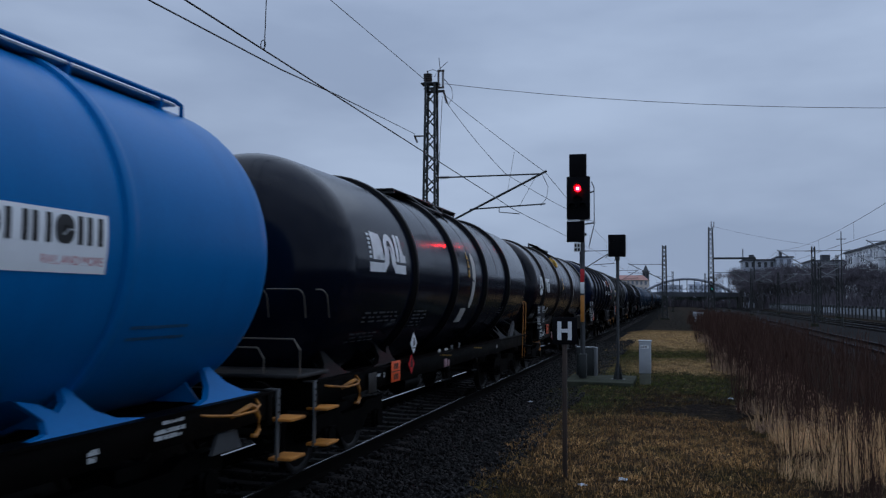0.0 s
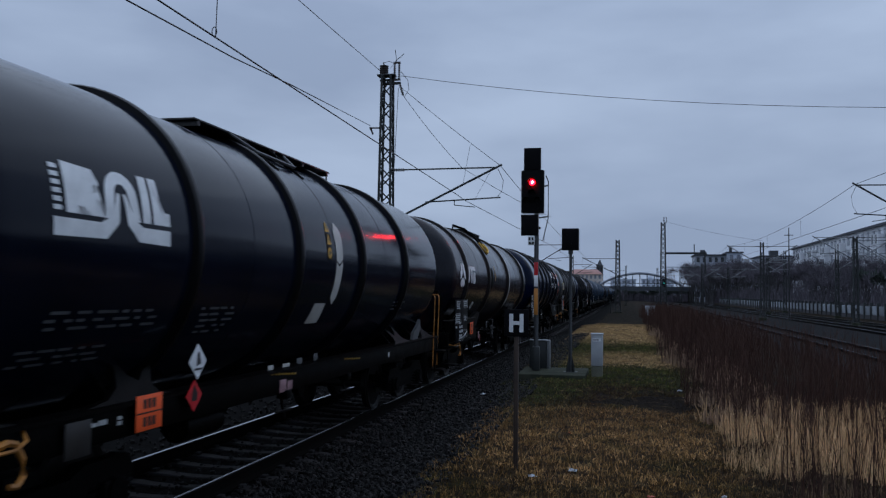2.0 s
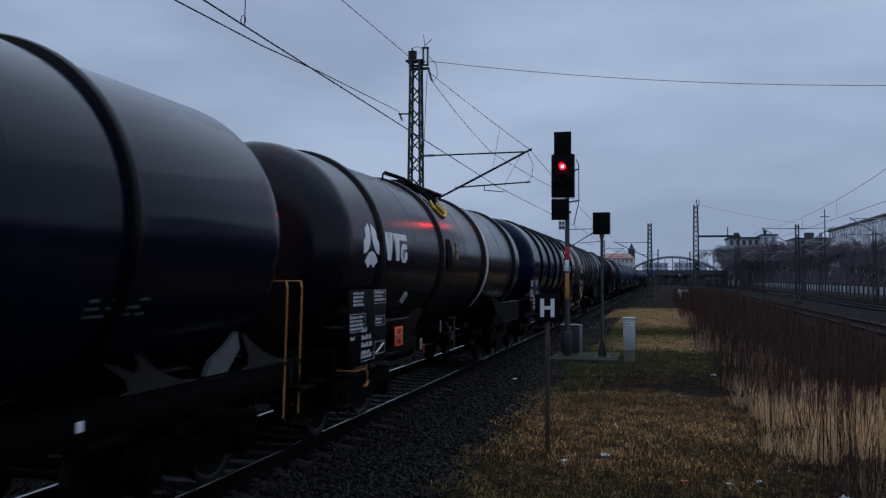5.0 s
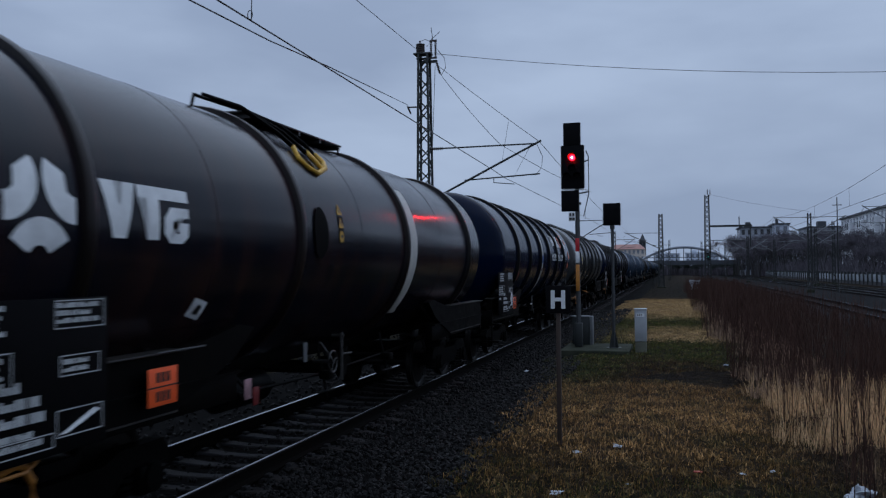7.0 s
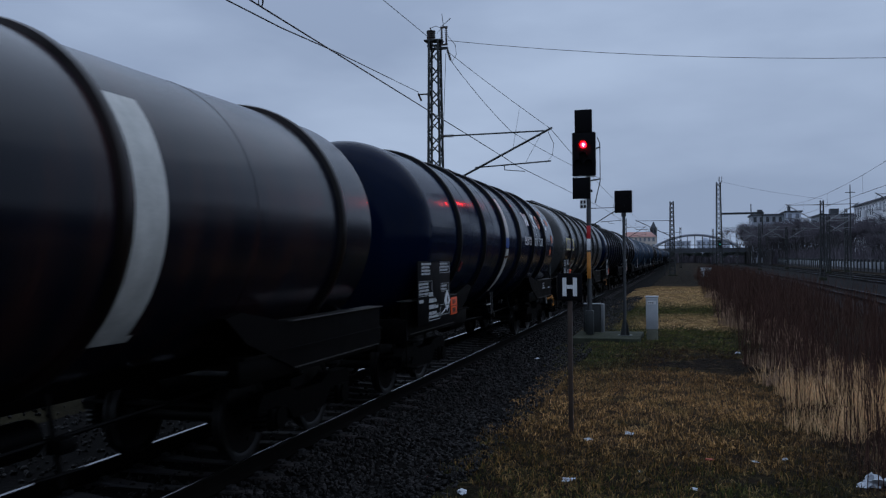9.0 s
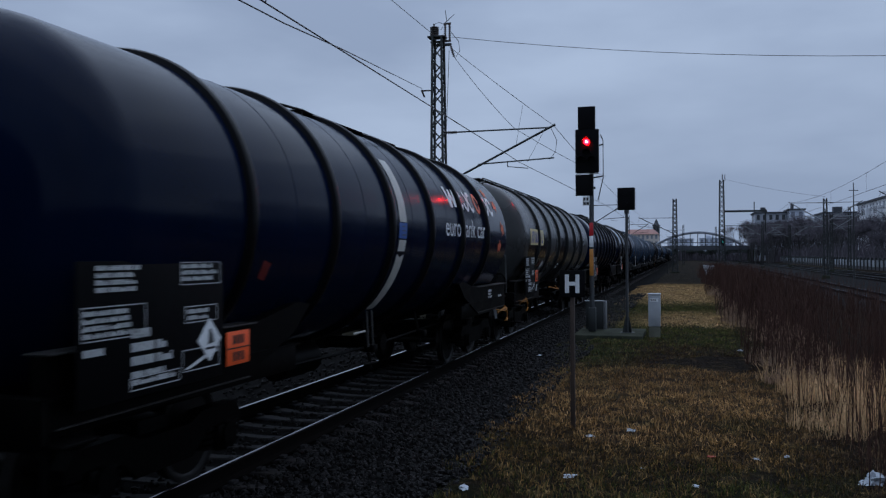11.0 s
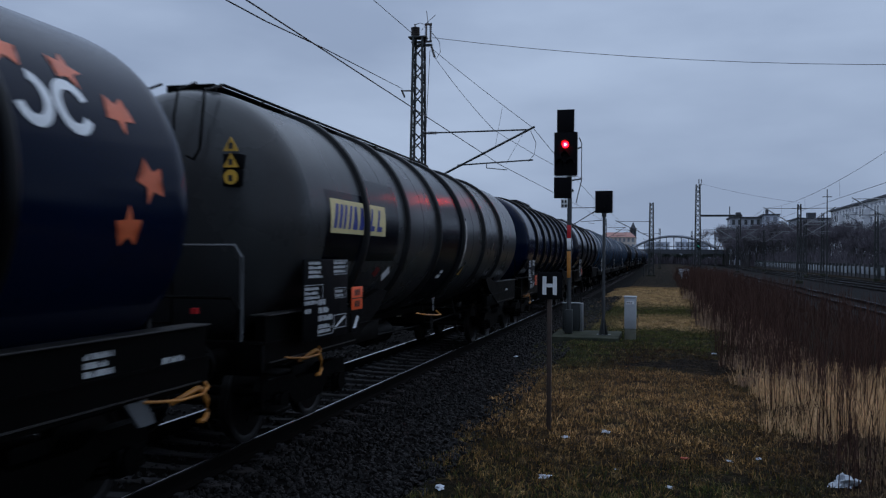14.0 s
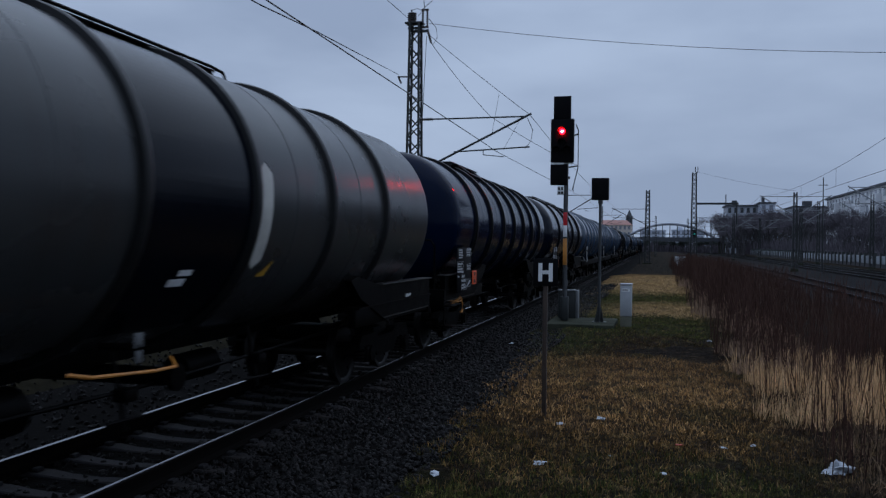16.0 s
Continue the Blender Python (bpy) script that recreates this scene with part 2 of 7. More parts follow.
FACADE_PALE = mat("pale_plaster", (0.68, 0.69, 0.71), 0.9, var=0.2, scale=0.4, fine=6, bump=0.1)
FACADE_GREY = mat("grey_plaster", (0.34, 0.36, 0.40), 0.9, var=0.2, scale=0.4, fine=6, bump=0.1)
FACADE_CREAM = mat("cream_plaster", (0.62, 0.54, 0.47), 0.9, var=0.2, scale=0.4, fine=6, bump=0.1)
ROOF_RED = mat("red_roof_tiles", (0.34, 0.17, 0.14), 0.8, var=0.3, scale=1, fine=10, bump=0.2)
# distance haze is mixed into the plaster and glass colours of far houses
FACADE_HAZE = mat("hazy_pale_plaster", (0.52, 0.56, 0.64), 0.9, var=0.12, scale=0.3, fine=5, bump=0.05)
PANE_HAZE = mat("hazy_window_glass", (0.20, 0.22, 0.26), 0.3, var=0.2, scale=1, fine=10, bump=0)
ROOF_DARK = mat("dark_roof_sheet", (0.05, 0.055, 0.065), 0.7, var=0.3, scale=1, fine=10, bump=0.1)
FENCE_PANEL = mat("dim_concrete_panel", (0.27, 0.295, 0.32), 0.85, var=0.5, scale=1, fine=20, bump=0.2, spread=0.35)
PANE = mat("dark_window_glass", (0.02, 0.024, 0.03), 0.12, var=0.2, scale=1, fine=10, bump=0)
BARK = mat("dark_winter_bark", (0.06, 0.055, 0.058), 0.9, var=0.4, scale=3, fine=20, bump=0.2)
# twigs lightened to carry distance haze in their colour
TWIG = mat("grey_brown_twigs", (0.135, 0.122, 0.138), 0.9, spec=0.05, var=0.3, scale=1, fine=10, bump=0, island=0.4)
BRUSH = mat("red_brown_brush_stems", (0.062, 0.033, 0.025), 0.9, spec=0.05, var=0.3, scale=1, fine=10, bump=0, island=0.45)
REED = mat("bleached_tall_grass", (0.74, 0.47, 0.25), 0.9, spec=0.05, var=0.3, scale=1, fine=10, bump=0, island=0.4)
REED_PINK = mat("pinkish_dry_grass", (0.34, 0.22, 0.15), 0.9, spec=0.05, var=0.3, scale=1, fine=10, bump=0, island=0.5)
REED_DULL = mat("dull_brown_dead_grass", (0.20, 0.13, 0.08), 0.9, spec=0.05, var=0.3, scale=1, fine=10, bump=0, island=0.5)
EVERGREEN = mat("dark_evergreen_leaves", (0.05, 0.065, 0.055), 0.85, var=0.4, scale=2, fine=10, bump=0, island=0.4)


def turf(n, l, stops, jitter=None, gain=1.0):
    """Colour of the turf in bands along the strip, broken up by noise, with patches."""
    co = n.new("ShaderNodeTexCoord")
    sep = n.new("ShaderNodeSeparateXYZ")
    l.new(co.outputs["Object"], sep.inputs[0])
    a = n.new("ShaderNodeTexNoise")
    a.inputs["Scale"].default_value, a.inputs["Detail"].default_value = 0.30, 6
    l.new(co.outputs["Object"], a.inputs["Vector"])
    k = n.new("ShaderNodeMath")
    k.operation = "MULTIPLY_ADD"
    k.inputs[1].default_value, k.inputs[2].default_value = 9.0, -4.5
    l.new(a.outputs[0], k.inputs[0])
    p = n.new("ShaderNodeMath")
    p.operation = "ADD"
    l.new(k.outputs[0], p.inputs[0])
    l.new(sep.outputs["Y"], p.inputs[1])
    if jitter:
        q = n.new("ShaderNodeMath")
        q.operation = "MULTIPLY_ADD"
        q.inputs[1].default_value, q.inputs[2].default_value = 3.4, -1.7
        l.new(jitter, q.inputs[0])
        p2 = n.new("ShaderNodeMath")
        p2.operation = "ADD"
        l.new(p.outputs[0], p2.inputs[0])
        l.new(q.outputs[0], p2.inputs[1])
        p = p2
    d = n.new("ShaderNodeMath")
    d.operation = "DIVIDE"
    d.inputs[1].default_value = 100.0
    l.new(p.outputs[0], d.inputs[0])
    r = n.new("ShaderNodeValToRGB")
    e = r.color_ramp.elements
    e[0].position, e[0].color = stops[0][0] / 100, (*stops[0][1], 1)
    e[1].position, e[1].color = stops[-1][0] / 100, (*stops[-1][1], 1)
    for y, c in stops[1:-1]:
        x = e.new(y / 100)
        x.color = (*c, 1)
    l.new(d.outputs[0], r.inputs[0])
    col = r.outputs[0]
    # darker brown ground under the brush, greener turf along the ballast further on
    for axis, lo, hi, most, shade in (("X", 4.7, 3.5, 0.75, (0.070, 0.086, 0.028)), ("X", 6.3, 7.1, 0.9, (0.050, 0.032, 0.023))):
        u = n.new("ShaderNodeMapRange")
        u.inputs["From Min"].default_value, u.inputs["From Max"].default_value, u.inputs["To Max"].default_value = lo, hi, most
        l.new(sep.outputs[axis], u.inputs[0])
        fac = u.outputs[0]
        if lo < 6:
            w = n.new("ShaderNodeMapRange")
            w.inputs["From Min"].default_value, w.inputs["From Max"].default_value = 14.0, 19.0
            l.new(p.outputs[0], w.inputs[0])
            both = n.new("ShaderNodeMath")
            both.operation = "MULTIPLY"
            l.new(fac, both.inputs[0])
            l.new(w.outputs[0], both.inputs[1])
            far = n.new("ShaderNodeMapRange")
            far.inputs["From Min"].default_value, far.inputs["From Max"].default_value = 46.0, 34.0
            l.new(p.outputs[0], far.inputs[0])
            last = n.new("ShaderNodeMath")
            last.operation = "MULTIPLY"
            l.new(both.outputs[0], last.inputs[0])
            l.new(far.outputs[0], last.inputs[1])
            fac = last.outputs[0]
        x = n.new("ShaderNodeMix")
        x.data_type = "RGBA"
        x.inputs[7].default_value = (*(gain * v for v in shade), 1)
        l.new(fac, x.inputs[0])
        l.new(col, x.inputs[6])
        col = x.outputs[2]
    for scale, lo, hi, most, shade in ((1.1, 0.53, 0.66, 0.5, (0.085, 0.084, 0.030)), (2.6, 0.50, 0.64, 0.8, (0.064, 0.039, 0.024)), (5.0, 0.54, 0.66, 0.7, (0.32, 0.205, 0.090))):
        s = n.new("ShaderNodeTexNoise")
        s.inputs["Scale"].default_value, s.inputs["Detail"].default_value, s.inputs["Roughness"].default_value = scale, 5, 0.6
        l.new(co.outputs["Object"], s.inputs["Vector"])
        u = n.new("ShaderNodeMapRange")
        u.inputs["From Min"].default_value, u.inputs["From Max"].default_value, u.inputs["To Max"].default_value = lo, hi, most
        l.new(s.outputs[0], u.inputs[0])
        x = n.new("ShaderNodeMix")
        x.data_type = "RGBA"
        x.inputs[7].default_value = (*(gain * v for v in shade), 1)
        l.new(u.outputs[0], x.inputs[0])
        l.new(col, x.inputs[6])
        col = x.outputs[2]
    c = n.new("ShaderNodeTexNoise")
    c.inputs["Scale"].default_value, c.inputs["Detail"].default_value, c.inputs["Roughness"].default_value = 1.6, 7, 0.65
    l.new(co.outputs["Object"], c.inputs["Vector"])
    v = n.new("ShaderNodeMapRange")
    v.inputs["From Min"].default_value, v.inputs["From Max"].default_value = 0.32, 0.70
    v.inputs["To Min"].default_value, v.inputs["To Max"].default_value = 0.55, 1.42
    l.new(c.outputs[0], v.inputs[0])
    h = n.new("ShaderNodeHueSaturation")
    l.new(v.outputs[0], h.inputs["Value"])
    l.new(col, h.inputs["Color"])
    tuft = n.new("ShaderNodeTexNoise")
    tuft.inputs["Scale"].default_value, tuft.inputs["Detail"].default_value, tuft.inputs["Roughness"].default_value = 13.0, 4, 0.7
    l.new(co.outputs["Object"], tuft.inputs["Vector"])
    tv = n.new("ShaderNodeMapRange")
    tv.inputs["From Min"].default_value, tv.inputs["From Max"].default_value = 0.36, 0.66
    tv.inputs["To Min"].default_value, tv.inputs["To Max"].default_value = 0.48, 1.55
    l.new(tuft.outputs[0], tv.inputs[0])
    th = n.new("ShaderNodeHueSaturation")
    l.new(tv.outputs[0], th.inputs["Value"])
    l.new(h.outputs[0], th.inputs["Color"])
    return co, th.outputs[0]


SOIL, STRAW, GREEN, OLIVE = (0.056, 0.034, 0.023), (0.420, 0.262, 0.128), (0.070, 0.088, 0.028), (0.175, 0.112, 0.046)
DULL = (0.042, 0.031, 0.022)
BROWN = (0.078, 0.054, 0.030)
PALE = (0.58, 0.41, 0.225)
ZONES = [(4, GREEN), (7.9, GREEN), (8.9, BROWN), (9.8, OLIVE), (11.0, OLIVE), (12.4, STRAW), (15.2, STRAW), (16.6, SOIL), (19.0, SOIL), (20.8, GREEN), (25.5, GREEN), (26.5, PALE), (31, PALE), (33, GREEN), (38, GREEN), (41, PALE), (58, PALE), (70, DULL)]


def ground_material():
    """Dry winter grass with green patches and bare brown soil, darkened as the shade among blades."""
    m = bpy.data.materials.new("winter_grass_ground")
    m.use_nodes = True
    n, l = m.node_tree.nodes, m.node_tree.links
    b = n["Principled BSDF"]
    b.inputs["Roughness"].default_value = 0.95
    b.inputs["Specular IOR Level"].default_value = 0.05
    # blade colours cut to a tenth, painting in the shade down between the blades
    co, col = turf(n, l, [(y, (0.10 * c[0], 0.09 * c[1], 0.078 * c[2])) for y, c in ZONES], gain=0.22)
    f = n.new("ShaderNodeTexNoise")
    f.inputs["Scale"].default_value, f.inputs["Detail"].default_value = 14, 6
    g = n.new("ShaderNodeTexNoise")
    g.inputs["Scale"].default_value, g.inputs["Detail"].default_value = 90, 3
    for t in (f, g):
        l.new(co.outputs["Object"], t.inputs["Vector"])
    x = n.new("ShaderNodeMix")
    x.data_type, x.blend_type = "RGBA", "OVERLAY"
    x.inputs[0].default_value = 0.7
    l.new(col, x.inputs[6])
    l.new(f.outputs[0], x.inputs[7])
    l.new(x.outputs[2], b.inputs["Base Color"])
    bp = n.new("ShaderNodeBump")
    bp.inputs["Strength"].default_value, bp.inputs["Distance"].default_value = 0.8, 0.04
    l.new(g.outputs[0], bp.inputs["Height"])
    l.new(bp.outputs[0], b.inputs["Normal"])
    return m


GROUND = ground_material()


def grass_material():
    """Blades from straw to green, by blade and by patch."""
    m = bpy.data.materials.new("winter_grass_blades")
    m.use_nodes = True
    n, l = m.node_tree.nodes, m.node_tree.links
    b = n["Principled BSDF"]
    b.inputs["Roughness"].default_value = 0.9
    b.inputs["Specular IOR Level"].default_value = 0.05
    geo = n.new("ShaderNodeNewGeometry")
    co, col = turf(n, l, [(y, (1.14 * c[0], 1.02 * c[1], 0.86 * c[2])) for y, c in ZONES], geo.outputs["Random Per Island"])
    hv = n.new("ShaderNodeHueSaturation")
    mr = n.new("ShaderNodeMapRange")
    mr.inputs["To Min"].default_value, mr.inputs["To Max"].default_value = 0.55, 1.35
    l.new(geo.outputs["Random Per Island"], mr.inputs[0])
    l.new(mr.outputs[0], hv.inputs["Value"])
    l.new(col, hv.inputs["Color"])
    l.new(hv.outputs[0], b.inputs["Base Color"])
    return m


GRASS = grass_material()


# ---- building helpers ----
def part(name, bm, material, parent=None, label="", smooth=True):
    """Link a bmesh as one mesh object, under a thing or a part if one is given."""
    bmesh.ops.recalc_face_normals(bm, faces=bm.faces)
    if smooth:
        for f in bm.faces:
            f.smooth = True
        for e in bm.edges:
            if len(e.link_faces) == 2 and e.calc_face_angle(0) > 0.6:
                e.smooth = False
    me = bpy.data.meshes.new(name)
    bm.to_mesh(me)
    bm.free()
    me.materials.append(material)
    ob = new(name, me)
    if parent:
        ob.parent = parent
    if label:
        ob["label"] = label
    return ob


def again(ob, m, parent=None):
    """Another object on the same mesh, at the pose m."""
    o = new(ob.name.split(".")[0], ob.data)
    o.matrix_basis = m
    o.parent = parent or ob.parent
    if "label" in ob.keys():
        o["label"] = ob["label"]
    return o


def empty(name, x=0, y=0, z=0):
    ob = new(name)
    ob.location = (x, y, z)
    return ob


def box(bm, x0, x1, y0, y1, z0, z1, bevel=0.0):
    r = bmesh.ops.create_cube(bm, size=1, matrix=Matrix.LocRotScale(((x0 + x1) / 2, (y0 + y1) / 2, (z0 + z1) / 2), None, (x1 - x0, y1 - y0, z1 - z0)))
    if bevel:
        es = list({e for v in r["verts"] for e in v.link_edges})
        bmesh.ops.bevel(bm, geom=es, offset=bevel, segments=2, affect="EDGES", profile=0.5)
    return bm


def rod(bm, p, q, r=0.02, seg=8, r2=None):
    p, q = Vector(p), Vector(q)
    d = q - p
    m = Matrix.Translation((p + q) / 2) @ d.to_track_quat("Z", "Y").to_matrix().to_4x4()
    bmesh.ops.create_cone(bm, cap_ends=True, segments=seg, radius1=r, radius2=r if r2 is None else r2, depth=d.length, matrix=m)
    return bm


def pipe(bm, pts, r=0.02, seg=6):
    """A bent tube through the points."""
    pts = [Vector(p) for p in pts]
    loops = []
    for i, p in enumerate(pts):
        d = (pts[min(i + 1, len(pts) - 1)] - pts[max(i - 1, 0)]).normalized()
        side = d.cross(Vector((0, 0, 1)))
        side = side.normalized() if side.length > 0.05 else Vector((1, 0, 0))
        up = side.cross(d).normalized()
        loops.append([bm.verts.new(p + r * (math.cos(a) * side + math.sin(a) * up)) for a in (2 * math.pi * k / seg for k in range(seg))])
    for a, b in zip(loops, loops[1:]):
        for k in range(seg):
            bm.faces.new((a[k], a[(k + 1) % seg], b[(k + 1) % seg], b[k]))
    bm.faces.new(loops[0])
    bm.faces.new(loops[-1][::-1])
    return bm


def prism(bm, outline, x0, x1):
    """An outline in y and z, given a thickness along x."""
    a = [bm.verts.new((x0, y, z)) for y, z in outline]
    b = [bm.verts.new((x1, y, z)) for y, z in outline]
    bm.faces.new(a)
    bm.faces.new(b[::-1])
    for i in range(len(a)):
        j = (i + 1) % len(a)
        bm.faces.new((a[i], a[j], b[j], b[i]))
    return bm


def lathe_y(bm, profile, zc, seg=72):
    """A body turned round the y axis at height zc; profile of (y, radius)."""
    rings = []
    for y, r in profile:
        if r < 1e-4:
            rings.append([bm.verts.new((0, y, zc))])
        else:
            rings.append([bm.verts.new((r * math.cos(2 * math.pi * k / seg), y, zc + r * math.sin(2 * math.pi * k / seg))) for k in range(seg)])
    for a, b in zip(rings, rings[1:]):
        for k in range(seg):
            j = (k + 1) % seg
            if len(a) == 1 and len(b) == 1:
                continue
            if len(a) == 1:
                bm.faces.new((a[0], b[k], b[j]))
            elif len(b) == 1:
                bm.faces.new((a[k], a[j], b[0]))
            else:
                bm.faces.new((a[k], a[j], b[j], b[k]))
    return bm


def arc_z(zc, r, z):
    """The angle round a tank of radius r at which its side has the height z."""
    return math.asin(max(-1, min(1, (z - zc) / r)))


def wrapped(bm, outline, zc, r, thick=0.006):
    """A thin painted shape on the tank's flank: outline in y and arc length up from the axis height."""
    vs = [bm.verts.new((0, y, s)) for y, s in outline]
    f = bm.faces.new(vs)
    bmesh.ops.triangulate(bm, faces=[f])
    lo, hi = min(s for _, s in outline), max(s for _, s in outline)
    k = lo + 0.06
    while k < hi:
        bmesh.ops.bisect_plane(bm, geom=list(bm.verts) + list(bm.edges) + list(bm.faces), plane_co=(0, 0, k), plane_no=(0, 0, 1))
        k += 0.06
    return bm


def wrap_up(bm, zc, r, thick=0.006):
    for v in bm.verts:
        a = v.co.z / r
        v.co = ((r + thick) * math.cos(a), v.co.y, zc + (r + thick) * math.sin(a))
    return bm


def flank(name, outlines, zc, r, material, parent, label="", thick=0.006):
    """Painted shapes on the tank's flank, cut fine enough to follow the curve."""
    whole = bmesh.new()
    for o in outlines:
        b = wrapped(bmesh.new(), o, zc, r)
        me = bpy.data.meshes.new("piece")
        b.to_mesh(me)
        b.free()
        whole.from_mesh(me)
        bpy.data.meshes.remove(me)
    bmesh.ops.remove_doubles(whole, verts=whole.verts, dist=0.0006)
    wrap_up(whole, zc, r, thick)
    bmesh.ops.recalc_face_normals(whole, faces=whole.faces)
    if whole.faces and sum((f.normal.x * f.calc_area() for f in whole.faces)) < 0:
        bmesh.ops.reverse_faces(whole, faces=whole.faces)
    return part(name, whole, material, parent, label, smooth=False)


def rect(y0, y1, s0, s1):
    return [(y0, s0), (y1, s0), (y1, s1), (y0, s1)]


def star(y, s, r, turn=0.0):
    return [(y + (r if k % 2 == 0 else r * 0.42) * math.sin(math.pi * k / 5 + turn), s + (r if k % 2 == 0 else r * 0.42) * math.cos(math.pi * k / 5 + turn)) for k in range(10)]


def disc(y, s, r, n=20):
    return [(y + r * math.cos(2 * math.pi * k / n), s + r * math.sin(2 * math.pi * k / n)) for k in range(n)]


def letters(text, size):
    """The mesh of a line of text in the built-in font, as a bmesh: x along, y up."""
    cu = bpy.data.curves.new("line", "FONT")
    cu.body, cu.size, cu.resolution_u = text, size, 3
    ob = bpy.data.objects.new("line", cu)
    scene.collection.objects.link(ob)
    bpy.context.view_layer.update()
    me = ob.evaluated_get(bpy.context.evaluated_depsgraph_get()).to_mesh()
    bm = bmesh.new()
    bm.from_mesh(me)
    ob.to_mesh_clear()
    bpy.data.objects.remove(ob)
    return bm


def flank_text(name, text, size, y, s, zc, r, material, parent, label="", wide=1.0):
    bm = letters(text, size)
    for v in bm.verts:
        v.co = (0, y + v.co.x * wide, s + v.co.y)
    lo, hi = min(v.co.z for v in bm.verts), max(v.co.z for v in bm.verts)
    k = lo + 0.05
    while k < hi:
        bmesh.ops.bisect_plane(bm, geom=list(bm.verts) + list(bm.edges) + list(bm.faces), plane_co=(0, 0, k), plane_no=(0, 0, 1))
        k += 0.05
    wrap_up(bm, zc, r)
    left = set(bm.verts)
    while left:
        seed = min(left, key=lambda v: v.co.y)
        island, todo = {seed}, [seed]
        while todo:
            for e in todo.pop().link_edges:
                for v in e.verts:
                    if v not in island:
                        island.add(v)
                        todo.append(v)
        left -= island
        one = bmesh.new()
        where = {v: one.verts.new(v.co) for v in island}
        for f in {f for v in island for f in v.link_faces}:
            one.faces.new([where[v] for v in f.verts])
        part(name, one, material, parent, label, smooth=False)
    bm.free()


# ---- the train ----
def bars(bm, rows, y0, z1, height, gap, x, seed):
    """Rows of unreadable lettering as small upright bars grouped in words, from the top down."""
    rnd = random.Random(seed)
    for k, length in enumerate(rows):
        y, z, word = y0, z1 - k * (height + gap), rnd.randint(3, 7)
        while y < y0 + length - 0.02:
            w = min(height * rnd.uniform(0.35, 0.75), y0 + length - y)
            cut = rnd.choice((0.0, 0.0, 0.0, 0.3)) * height
            box(bm, x, x + 0.003, y, y + w, z - height, z - cut)
            word -= 1
            y += w + (height * 0.14 if word else height * 0.5)
            word = word or rnd.randint(3, 7)


def text_bars(rows, y0, z1, height, gap, x, parent, seed, name="lettering"):
    bm = bmesh.new()
    bars(bm, rows, y0, z1, height, gap, x, seed)
    tagged(part(name, bm, FADED, parent, smooth=False), kind="stuff")


def wheelset(parent, y):
    ob = bmesh.new()
    rod(ob, (-0.95, 0, 0), (0.95, 0, 0), 0.085, 14)
    axle = part("wheelset", ob, WHEEL, parent)
    axle.location = (0, y, 0.46)
    for s in (-1, 1):
        bm = bmesh.new()
        prof = [(0.0, 0.30), (0.10, 0.28), (0.14, 0.36), (0.40, 0.33), (0.43, 0.27), (0.46, 0.275), (0.46, 0.36), (0.49, 0.385), (0.49, 0.41), (0.43, 0.41), (0.40, 0.39), (0.14, 0.40), (0.10, 0.44), (0.0, 0.44)]
        seg = 28
        loops = []
        for rr, u in prof:
            xx = s * (0.43 + (0.42 - u) * -1 + 0.30)
            loops.append([bm.verts.new((xx, rr * math.cos(2 * math.pi * k / seg), rr * math.sin(2 * math.pi * k / seg))) if rr else None for k in range(seg)])
        for a, b in zip(loops, loops[1:]):
            if a[0] is None or b[0] is None:
                continue
            for k in range(seg):
                bm.faces.new((a[k], a[(k + 1) % seg], b[(k + 1) % seg], b[k]))
        for k in range(4):
            an = math.pi / 2 * k
            rod(bm, (s * 0.78, 0.24 * math.cos(an), 0.24 * math.sin(an)), (s * 0.80, 0.24 * math.cos(an), 0.24 * math.sin(an)), 0.03, 8)
        me_ob = part("wheelset", bm, WHEEL, None)
        # one turning body: axle and both discs
        tmp = bmesh.new()
        tmp.from_mesh(axle.data)
        tmp.from_mesh(me_ob.data)
        tmp.to_mesh(axle.data)
        tmp.free()
        bpy.data.objects.remove(me_ob)
    return axle


def bogie(parent, y):
    """A two-axle bogie: welded side frames, springs, axle boxes, brake blocks."""
    bm = bmesh.new()
    for s in (-1, 1):
        x0, x1 = (0.93, 1.08) if s > 0 else (-1.08, -0.93)
        prism(bm, [(-1.25, 0.62), (-1.15, 0.74), (-0.55, 0.74), (-0.35, 0.66), (0.35, 0.66), (0.55, 0.74), (1.15, 0.74), (1.25, 0.62), (1.25, 0.52), (0.6, 0.52), (0.4, 0.36), (-0.4, 0.36), (-0.6, 0.52), (-1.25, 0.52)], x0, x1)
        for yy in (-0.9, 0.9):
            box(bm, x0 - 0.01, x1 + 0.06, yy - 0.15, yy + 0.15, 0.33, 0.57, 0.02)
            rod(bm, (s * 1.08, yy, 0.46), (s * 1.17, yy, 0.46), 0.12, 14)
            for dy in (-0.24, 0.24):
                for k in range(4):
                    rod(bm, (s * 1.02, yy + dy, 0.36 + k * 0.055), (s * 1.02, yy + dy, 0.39 + k * 0.055), 0.085, 10)
            box(bm, s * 0.75 - 0.06, s * 0.75 + 0.06, yy + (0.47 if yy < 0 else -0.53), yy + (0.53 if yy < 0 else -0.47), 0.3, 0.6)
    box(bm, -0.95, 0.95, -0.22, 0.22, 0.5, 0.78, 0.02)
    for yy in (-1.2, 1.2):
        rod(bm, (-0.95, yy, 0.6), (0.95, yy, 0.6), 0.05, 8)
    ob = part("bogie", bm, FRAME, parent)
    ob.location = (0, y, 0)
    return [wheelset(ob, -0.9), wheelset(ob, 0.9)]


